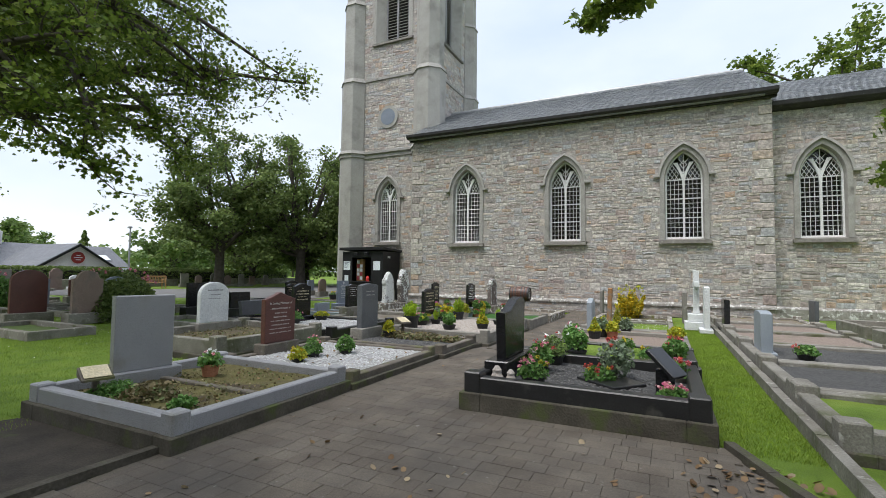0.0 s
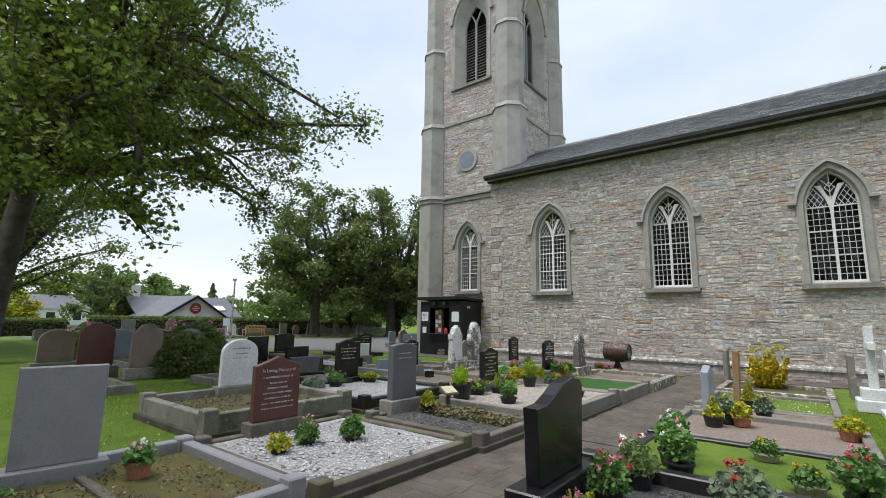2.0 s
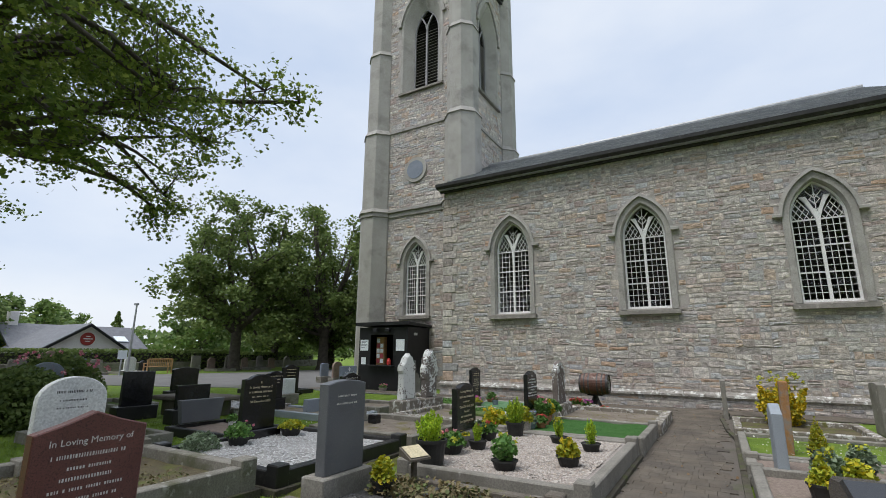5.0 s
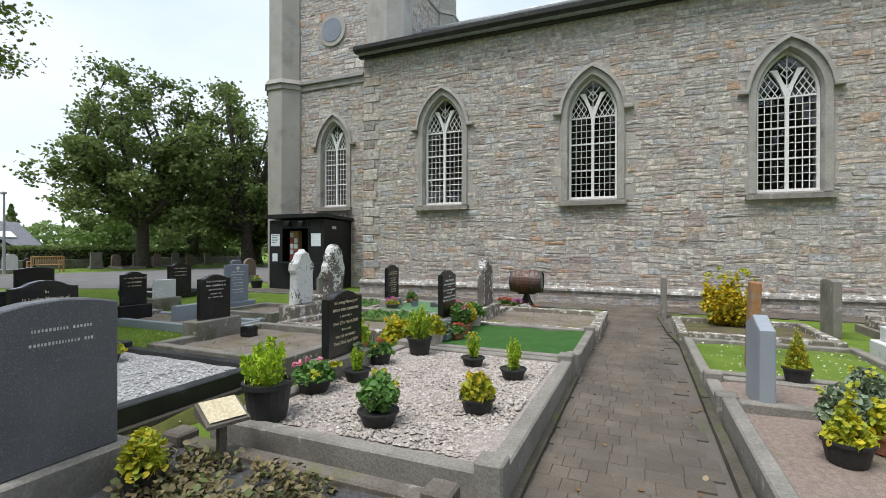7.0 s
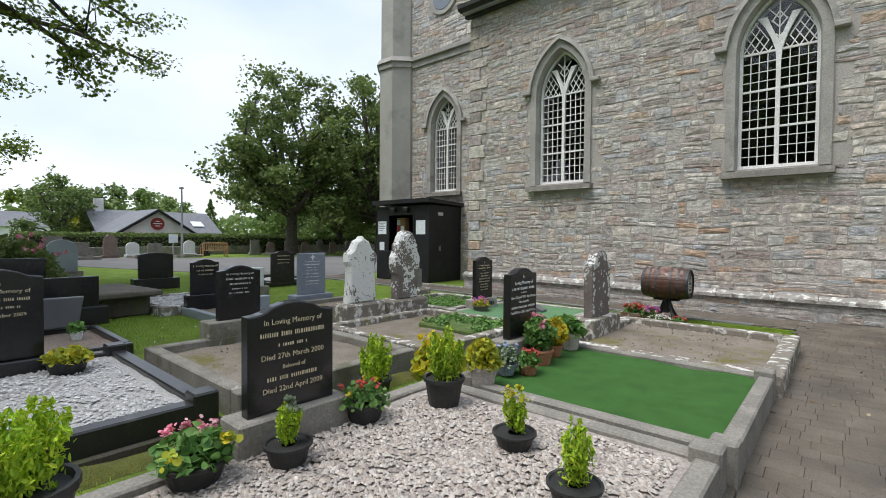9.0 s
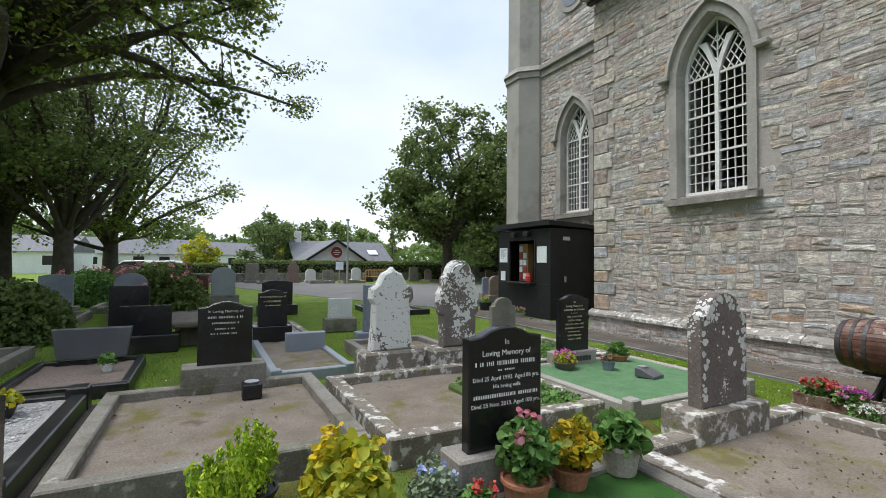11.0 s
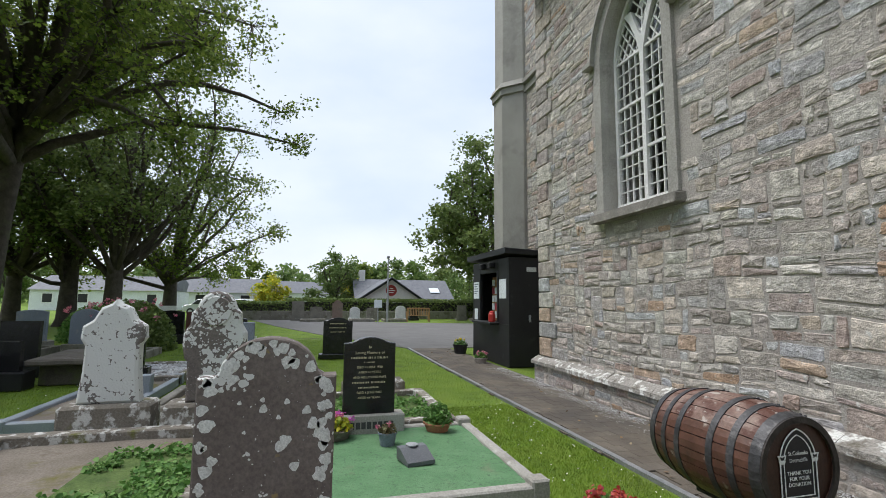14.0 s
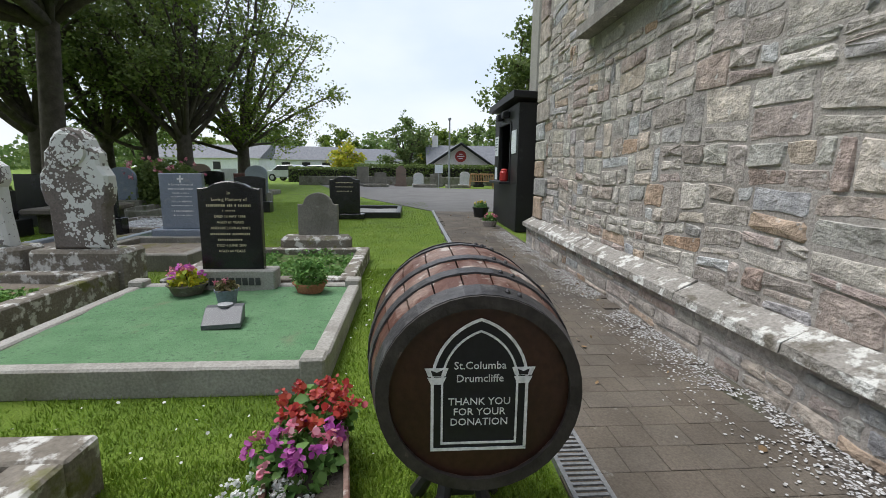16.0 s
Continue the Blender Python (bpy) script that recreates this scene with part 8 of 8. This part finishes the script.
hedge((-39.3, 21.0, 0), 17.0, 1.45, 1.2, -8, 9000, "clipped dark green hedge behind the far graves", 51)
hedge((-40.0, 35.5, 0), 12.0, 1.3, 1.2, 8, 5000, "clipped dark green hedge behind the far graves", 52)
hedge((-44.5, 9.5, 0), 6.0, 1.2, 1.0, 10, 3000, "low clipped hedge beyond the drive", 53)
alone("wall_boundary", box(-0.2, 0.2, -17, 17, 0, 0.62, 0.02), M_conc, "low rough stone boundary wall behind the far graves", "wall", "structure", (-38.2, 26.0, 0), 4)
for i, (y, w, z1, sh, mt) in enumerate(((13.6, 0.8, 1.3, "flat", M_kerbg), (14.8, 0.8, 0.95, "low", M_kerbg), (16.2, 0.7, 1.4, "shoulder", M_pink), (17.4, 0.7, 0.95, "round", M_wstone), (18.6, 0.8, 0.9, "low", M_kerbg), (20.6, 0.7, 1.05, "round", M_wstone), (21.6, 0.6, 0.8, "round", M_bgran),
                                        (25.2, 0.7, 1.1, "flat", M_kerbg), (26.4, 0.6, 0.95, "round", M_pink), (28.0, 0.6, 1.15, "shoulder", M_kerbg), (29.4, 0.6, 0.95, "round", M_pink), (30.8, 0.6, 1.1, "round", M_kerbg), (32.2, 0.6, 0.9, "low", M_pink), (33.8, 0.6, 1.0, "round", M_kerbg))):
    headstone((-35.8 + 0.1 * (i % 3), y, 0), w, 0.18, z1, sh, mt, "old grey headstone in a row beyond the drive" if mt is M_kerbg else "pale or reddish old headstone in the far row", (w * 0.62, 0.18, 0.3), 0.14)
for y in (14.6, 17.8, 20.0, 26.5, 29.8):
    grave(None, -35.4, -33.8, y - 0.8, y + 0.8, 0.16, 0.12, M_conc, M_slab, "low pale kerbed grave beyond the drive", posts=False, bed_z=0.08)
bench = thing("bench", (-33.9, 21.5, 0), "varnished slatted wooden garden bench", "bench", rz=-95)
for s in (-1, 1):
    part("leg", box(s * 0.75 - 0.035, s * 0.75 + 0.035, -0.28, -0.21, 0, 0.62, 0.006), M_wood, bench)
    part("leg", box(s * 0.75 - 0.035, s * 0.75 + 0.035, 0.22, 0.29, 0, 0.92, 0.006), M_wood, bench)
    part("armrest", box(s * 0.75 - 0.045, s * 0.75 + 0.045, -0.3, 0.24, 0.62, 0.66, 0.008), M_wood, bench)
for i in range(5):
    part("seat_slat", box(-0.74, 0.74, -0.26 + i * 0.1, -0.18 + i * 0.1, 0.41, 0.44, 0.005), M_wood, bench)
for i in range(13):
    x = -0.66 + i * 0.11
    part("back_slat", box(x - 0.025, x + 0.025, 0.24, 0.265, 0.46, 0.86 + 0.06 * math.cos((i - 6) / 6 * 1.5), 0.004), M_wood, bench)
part("top_rail", box(-0.74, 0.74, 0.225, 0.28, 0.86, 0.94, 0.02), M_wood, bench)
lamp = thing("street_lamp", (-33.2, 19.3, 0), "plain grey steel lamp post with a small head", "street lamp")
_b = bmesh.new(); tube(_b, [(0, 0, 0), (0, 0, 1.2), (0, 0, 4.25)], [0.075, 0.07, 0.045], 10)
part("pole", _b, M_iron, lamp)
part("lamp_head", box(-0.22, 0.1, -0.09, 0.09, 4.22, 4.36, 0.03), M_iron, lamp)
sgn = thing("notice_post", (-32.6, 18.6, 0), "small white notice on a post", "sign")
part("post", box(-0.03, 0.03, -0.03, 0.03, 0, 1.2), M_iron, sgn)
part("board", box(0.03, 0.05, -0.25, 0.25, 0.95, 1.45, 0.004), M_paper, sgn)

house = thing("house", (-43.2, 21.1, -0.4), "low cream house with grey roof and round gable sign", "house")
GW = 3.0
part("gable_wall", prism([(-GW, 0), (GW, 0), (GW, 1.75), (0, 3.75), (-GW, 1.75)], -6, 0, "x"), M_house, house)
for s in (-1, 1):
    part("roof", prism([(s * (GW + 0.35), 1.62), (0, 3.85), (0, 3.70), (s * (GW + 0.35), 1.47)], -7, 0.28, "x"), M_houser, house)
    part("bargeboard", prism([(s * (GW + 0.36), 1.56), (0, 3.80), (0, 3.60), (s * (GW + 0.36), 1.36)], 0.28, 0.33, "x"), M_black, house)
_b = bmesh.new(); bmesh.ops.create_cone(_b, cap_ends=True, segments=28, radius1=0.48, radius2=0.48, depth=0.06, matrix=pose(0.05, 0, 2.68, 0, 90))
sg = part("wall_sign", _b, M_hred, house, "round dark red sign with a pale rim")
for z, w in ((0.18, 0.3), (0.0, 0.62), (-0.18, 0.36)):
    part("sign_text", box(0.085, 0.09, -w / 2, w / 2, 2.65 + z, 2.72 + z), M_sign, sg)
part("main_wall", box(-13, -6, -2.4, 7.2, 0, 1.9), M_house, house)
for s, x0, x1 in ((0, -14, -9.5), (1, -9.5, -5.2)):
    part("roof", prism([(x0, 1.75 if s == 0 else 4.05), (x1, 4.05 if s == 0 else 1.75), (x1, 3.9 if s == 0 else 1.6), (x0, 1.6 if s == 0 else 3.9)], -2.7, 7.5, "y"), M_houser, house)
part("skylight", prism([(-7.6, 3.10), (-6.7, 2.62), (-6.68, 2.67), (-7.58, 3.15)], 5.2, 6.2, "y"), M_paper, house)
_c = box(-9.9, -9.1, -2.0, -1.4, 3.4, 5.0, 0.02)
part("chimney", _c, M_house, house)
# pale low buildings further off
for at, lx, ly, hh, rz in (((-62.0, 5.5, 0), 6, 9, 3.0, 8), ((-74.0, 14.0, 0), 8, 12, 3.2, 20), ((-66.0, -8.0, 0), 7, 14, 3.2, -6), ((-80.0, 2.0, 0), 8, 12, 3.6, 10)):
    hb = thing("building", at, "low white rendered building with a grey roof", "building", rz=rz)
    part("wall", box(-lx / 2, lx / 2, -ly / 2, ly / 2, 0, hh * 0.72), M_hwhite, hb)
    part("roof", prism([(-lx / 2 - 0.3, hh * 0.70), (0, hh * 1.25), (lx / 2 + 0.3, hh * 0.70)], -ly / 2 - 0.2, ly / 2 + 0.2, "y"), M_houser, hb)
    for k in range(4):
        y = -ly / 2 + ly * (k + 0.5) / 4
        w = part("window", box(lx / 2, lx / 2 + 0.03, y - 0.55, y + 0.55, 0.8, 1.9, 0.01), M_white, hb)
        part("pane", box(lx / 2 + 0.03, lx / 2 + 0.04, y - 0.47, y + 0.47, 0.88, 1.82), M_ink, w)
# parked cars
def car(at, rz, paint, label):
    c = thing("car", at, label, "car", "parked cars", rz=rz)
    prof = [(-2.05, 0.35), (-2.1, 0.62), (-1.95, 0.88), (-1.35, 0.94), (-0.75, 1.40), (0.75, 1.44), (1.55, 0.98), (2.0, 0.92), (2.08, 0.6), (2.02, 0.35)]
    part("body", prism(prof, -0.82, 0.82, "y", 0.06), paint, c)
    part("window", prism([(-1.2, 0.96), (-0.72, 1.34), (0.70, 1.38), (1.35, 0.99)], -0.835, 0.835, "y"), M_ink, c)
    for x in (-1.3, 1.3):
        for y in (-0.78, 0.78):
            b = bmesh.new(); bmesh.ops.create_cone(b, cap_ends=True, segments=18, radius1=0.32, radius2=0.32, depth=0.2, matrix=pose(x, y, 0.32, 90))
            w = part("wheel", b, M_tyre, c)
            b = bmesh.new(); bmesh.ops.create_cone(b, cap_ends=True, segments=14, radius1=0.19, radius2=0.19, depth=0.215, matrix=pose(x, y, 0.32, 90))
            part("rim", b, M_iron, w)
    for y in (-0.6, 0.6):
        part("headlight", box(-2.1, -2.02, y - 0.16, y + 0.16, 0.62, 0.76, 0.02), M_paper, c)


car((-46.0, 6.2, 0), 70, M_car, "grey parked hatchback car beyond the drive")
car((-49.5, 8.0, 0), 75, M_cars, "silver parked hatchback car beyond the drive")

# small trees and wood edge in the distance
def conifer(at, h, r, n, lf, seed, label, name="tree"):
    rng = np.random.default_rng(seed)
    t = thing(name, at, label, "tree")
    b = bmesh.new(); tube(b, [(0, 0, -0.1), (0, 0, h * 0.5), (0, 0, h * 0.95)], [0.16, 0.1, 0.03], 7)
    part("trunk", b, M_bark, t)
    z = rng.random(n) ** 0.8
    a = rng.uniform(0, 6.283, n)
    layer = 0.75 + 0.25 * np.sin(z * 40 + a)
    q = (1 - z) * r * np.sqrt(rng.random(n)) * layer + 0.1
    p = np.stack([q * np.cos(a), q * np.sin(a), 0.12 * h + z * h * 0.88 - q * 0.12], 1)
    part("crown", leaves_mesh("crown", p, 0.3, lf, rng, 0.1, "leaf"), None, t, "", "stuff")


tree((-52.5, 16.6, 0), 1.2, 0.16, round_ends(14, 2.2, 1.2, 6.1, 61), M_leafb, 5000, 0.26, "young tree with loose pale green leaves", 61, 6, 1.1, 0.5)
tree((-56.0, 18.8, 0), 0.6, 0.12, round_ends(10, 1.6, 0.6, 3.4, 62), M_leafy, 3000, 0.26, "bright yellow-green bushy tree", 62, 6, 0.9, 0.5)
tree((-52.0, 10.4, 0), 0.6, 0.12, round_ends(10, 1.8, 0.6, 3.4, 63), M_leafy, 3000, 0.26, "bushy yellow-green shrub beyond the drive", 63, 6, 0.9, 0.5)
_fr = np.random.default_rng(77)
for i in range(26):
    a = radians(118 + i * 4.6 + _fr.uniform(-1.5, 1.5))
    d = _fr.uniform(78, 125)
    at = (d * math.cos(a), 12 + d * math.sin(a), 0)
    if i % 4 == 1:
        conifer(at, _fr.uniform(6.0, 8.0), 2.6, 1600, M_leafd, 200 + i, "dark conifer in the distance")
    else:
        tree(at, 1.6, 0.25, round_ends(10, _fr.uniform(4.5, 6.5), 1.5, _fr.uniform(7.5, 11), 200 + i), M_leafb if i % 3 else M_leaf, 3600, 0.6, "pale green broadleaved tree in the distance", 200 + i, 6, 2.0, 1.1)
wood = thing("far_wood", (0, 0, 0), "low wood edge along the far horizon", "wood", kind="stuff")
_a = _fr.uniform(radians(100), radians(265), 26000); _d = _fr.uniform(128, 165, 26000)
_top = 7.5 + 2.2 * np.sin(_a * 23) + 1.4 * np.sin(_a * 57 + 1)
part("foliage", leaves_mesh("foliage", np.stack([_d * np.cos(_a), _d * np.sin(_a), _fr.random(26000) * _top], 1), 1.3, M_leafb, _fr, 0.1), None, wood, "", "stuff")

# ---- lawn blades, daisies, fallen leaves ----
def on_lawn(x, y):
    if -3.4 < x < 1.2 and y < 4.4:
        return False
    if -3.1 < x < -1.8:
        return False
    if 17.4 < y:
        return False
    for x0, x1, y0, y1 in PLOTS:
        if x0 < x < x1 and y0 < y < y1:
            return False
    return True


PLOTS = [(o.location.x - a, o.location.x + a, o.location.y - b, o.location.y + b) for o in bpy.data.objects if o.name.startswith("grave_kerb") for a, b in [(max(abs(c[0]) for ch in o.children for c in ch.bound_box), max(abs(c[1]) for ch in o.children for c in ch.bound_box))]]


def blades(name, x0, x1, y0, y1, n, h, label, seed):
    rng = np.random.default_rng(seed)
    x, y = rng.uniform(x0, x1, n), rng.uniform(y0, y1, n)
    ok = np.array([on_lawn(a, b) for a, b in zip(x, y)])
    x, y = x[ok], y[ok]
    n = len(x)
    a = rng.uniform(0, 6.283, n); w = rng.uniform(0.002, 0.004, n); hh = h * rng.uniform(0.5, 1.2, n)
    le = rng.normal(0, 0.45, (n, 2)) * hh[:, None]
    v = np.stack([np.stack([x - np.cos(a) * w, y - np.sin(a) * w, np.full(n, -0.015)], 1), np.stack([x + np.cos(a) * w, y + np.sin(a) * w, np.full(n, -0.015)], 1), np.stack([x + le[:, 0], y + le[:, 1], hh - 0.012], 1)], 1).reshape(-1, 3)
    me = bpy.data.meshes.new(name)
    me.vertices.add(3 * n); me.vertices.foreach_set("co", v.reshape(-1))
    me.loops.add(3 * n); me.loops.foreach_set("vertex_index", np.arange(3 * n, dtype=np.int32))
    me.polygons.add(n); me.polygons.foreach_set("loop_start", np.arange(0, 3 * n, 3, dtype=np.int32)); me.polygons.foreach_set("loop_total", np.full(n, 3, dtype=np.int32))
    me.materials.append(M_blade); me.update(calc_edges=True)
    tagged(part(name, me, None, None), label, "grass", "", "stuff")


blades("grass", -9.0, -3.3, 15.0, 17.45, 110000, 0.024, "short lawn grass beside the church path", 71)
blades("grass", -12.0, -5.1, 2.0, 15.0, 90000, 0.034, "short lawn grass between the graves", 72)
blades("grass", 0.36, 1.25, 3.6, 14.0, 60000, 0.028, "narrow strip of lawn between grave rows", 73)
blades("grass", -5.3, -2.9, 15.0, 17.45, 70000, 0.024, "short lawn grass beside the barrel", 74)
blades("grass", -20.0, -9.0, 2.0, 17.4, 90000, 0.04, "lawn grass among the old graves", 75)
_dr = np.random.default_rng(81)


def scatter(name, area, n, size, material, label, category, z=0.02, flat=1.5):
    p = np.stack([_dr.uniform(area[0], area[1], n), _dr.uniform(area[2], area[3], n), np.full(n, z)], 1)
    p = p[[on_lawn(a, b) or material is M_dry for a, b, _ in p]] if material is not M_dry else p
    tagged(part(name, leaves_mesh(name, p, size, material, _dr, flat, "petal", 0), None, None), label, category, "", "stuff")


scatter("daisies", (-9, -3.1, 15, 17.4), 520, 0.017, M_whitef, "small white daisies in the lawn", "daisies", 0.03)
scatter("daisies", (-12, -5.2, 2, 15), 350, 0.02, M_whitef, "small white daisies in the lawn", "daisies", 0.04)
_p = np.stack([_dr.uniform(-1.6, 0.1, 160), _dr.uniform(11.8, 13.5, 160), np.full(160, 0.13)], 1)
tagged(part("daisies", leaves_mesh("daisies", _p, 0.024, M_whitef, _dr, 1.5, "petal", 0), None, None), "small white daisies in a grassy grave", "daisies", "", "stuff")
scatter("fallen_leaves", (-3.2, 0.4, 0.0, 4.0), 60, 0.05, M_dry, "dry leaves scattered on the paving", "fallen leaves", 0.022)
scatter("fallen_leaves", (0.15, 1.0, 2.6, 4.1), 130, 0.06, M_dry, "dry leaves gathered along the kerb", "fallen leaves", 0.025)
scatter("fallen_leaves", (-3.0, -1.9, 6.0, 17.5), 45, 0.035, M_dry, "dry leaves scattered on the path", "fallen leaves", 0.022)
scatter("fallen_leaves", (-16.0, -4.0, 17.6, 18.6), 60, 0.035, M_dry, "dry leaves scattered on the church path", "fallen leaves", 0.022)
scatter("fallen_leaves", (-5.3, -3.5, 4.7, 6.5), 40, 0.04, M_dry, "dry leaves on white chips", "fallen leaves", 0.165)

scatter("fallen_leaves", (-5.2, -3.5, 2.5, 4.25), 60, 0.03, M_dry, "dry leaves on grave soil", "fallen leaves", 0.2)


# ---- stones of the walls ----
_rs = np.random.default_rng(11)
_q = lay(NX0, NX1, 0.44, EAVE - 0.08, blocked(WINS), _rs)
_skipq = lambda q: (q[0][0] + q[2][0]) / 2 < NX0 + 0.3 or (q[0][0] + q[2][0]) / 2 > NX1 - 0.3
_q = [q for q in _q if not _skipq(q)]
_near = lambda q: -9.6 < q[0][0] < -4.3 and q[2][1] < 2.35
_one = [q for q in _q if _near(q)][:300]
_ids = {id(q) for q in _one}
stones_single("stone", _one, _rs, M_rubo, wall_south)
stones_joined("stones", [q for q in _q if id(q) not in _ids], _rs, M_rub, wall_south)
_q = lay(NX0 - 0.1, NX1, 0.0, 0.32, lambda *a: False, _rs, (0.10, 0.17), (0.2, 0.6), 0.01)
stones_joined("plinth_stones", [[(u, v) for u, v in q] for q in _q], _rs, M_rub, plinth).location = (0, -0.10, 0)
_q = lay(NX1 + 0.05, 9.4, 0.4, CH_E - 0.1, blocked(CW), _rs)
stones_joined("stones", _q, _rs, M_rub, chw)
_q = lay(TX0 + 0.6, TX1 - 0.55, 0.3, 20.5, lambda u, v, w, h: blocked(TW[:1], 0.17)(u, v, w, h) or blocked(TW[1:], 0.05)(u, v, w, h) or math.hypot(u + 13.1, v - 9.64) < 0.62, _rs, (0.09, 0.26), (0.2, 0.6))
stones_joined("stones", _q, _rs, M_rub, fw)
_q = lay(0.55, 4.05, 8.0, 20.5, blocked(EH, 0.05), _rs, (0.09, 0.26), (0.2, 0.6))
stones_joined("stones", _q, _rs, M_rub, ew)


# ---- pavers ----
WIDTH = 0.165


def pavers(x0, x1, y0, y1, along, inside, rng):
    """Courses 0.165 m wide of tumbled pavers in three lengths: (x, y, length, turned)."""
    out = []
    a0, a1, b0, b1 = (x0, x1, y0, y1) if along == "x" else (y0, y1, x0, x1)
    for i in range(int((b1 - b0) / WIDTH)):
        p = a0 - rng.uniform(0, 0.2)
        while p < a1:
            L = (0.115, 0.165, 0.225)[rng.integers(3)]
            c, d = p + L / 2, b0 + (i + 0.5) * WIDTH
            x, y = (c, d) if along == "x" else (d, c)
            if inside(x, y) and c + L / 2 < a1 + 0.02:
                out.append((x, y, L, 0 if along == "x" else 90))
            p += L
    return out


def paver_geo(L):
    l, w, h, c = L / 2 - 0.0012, WIDTH / 2 - 0.0012, 0.014, 0.003
    v = [(sx * l, sy * w, 0.0) for sx, sy in ((-1, -1), (1, -1), (1, 1), (-1, 1))] + [(sx * l, sy * w, h - c * 0.6) for sx, sy in ((-1, -1), (1, -1), (1, 1), (-1, 1))]
    v += [(sx * (l - c), sy * (w - c), h) for sx, sy in ((-1, -1), (1, -1), (1, 1), (-1, 1))]
    f = [(i, (i + 1) % 4, 4 + (i + 1) % 4, 4 + i) for i in range(4)] + [(4 + i, 4 + (i + 1) % 4, 8 + (i + 1) % 4, 8 + i) for i in range(4)] + [(8, 9, 10, 11)]
    return v, f


_geo = {L: paver_geo(L) for L in (0.115, 0.165, 0.225)}
_pm = {L: mesh_of("paver", *_geo[L], M_bricko) for L in _geo}
_front = lambda x, y: x > -3.45 and (x < 0.6 if y > 2.6 else x < 3.0) and (y < 4.40 or x < -1.98) and y > -2.0
_all1 = pavers(-3.5, 3.0, -2.0, 8.2, "x", lambda x, y: _front(x, y) and x < 0.46 + max(0, (4.2 - y) * 0.42), _rs) + pavers(-2.97, -1.93, 8.2, 18.6, "x", lambda x, y: True, _rs)
_all2 = pavers(-16.5, -3.1, 17.6, 18.68, "y", lambda x, y: True, _rs) + pavers(-1.9, 3.2, 17.7, 18.68, "y", lambda x, y: True, _rs)
for host, rows in ((bpy.data.objects["pavement_1"], _all1), (bpy.data.objects["pavement_2"], _all2)):
    if host.name == "pavement_1":
        single = [p for p in rows if 8.4 < p[1] < 13.0][:290]
    else:
        single = [p for p in rows if -8.6 < p[0] < -3.2][:290]
    keep = set(single)
    for x, y, L, t in single:
        ob = part("paver", _pm[L], None, host)
        ob.matrix_basis = pose(x, y, _rs.uniform(-0.0015, 0.0005), _rs.normal(0, 0.2), _rs.normal(0, 0.15), t + _rs.normal(0, 0.25))
    vs, fs = [], []
    for q in rows:
        if q in keep:
            continue
        x, y, L, t = q
        m = pose(x, y, _rs.uniform(-0.0015, 0.0005), _rs.normal(0, 0.2), _rs.normal(0, 0.15), t + _rs.normal(0, 0.25))
        k = len(vs)
        vs += [tuple(m @ Vector(p)) for p in _geo[L][0]]
        fs += [tuple(i + k for i in f) for f in _geo[L][1]]
    part("pavers", mesh_of("pavers", vs, fs, M_brick), None, host, "", "stuff")
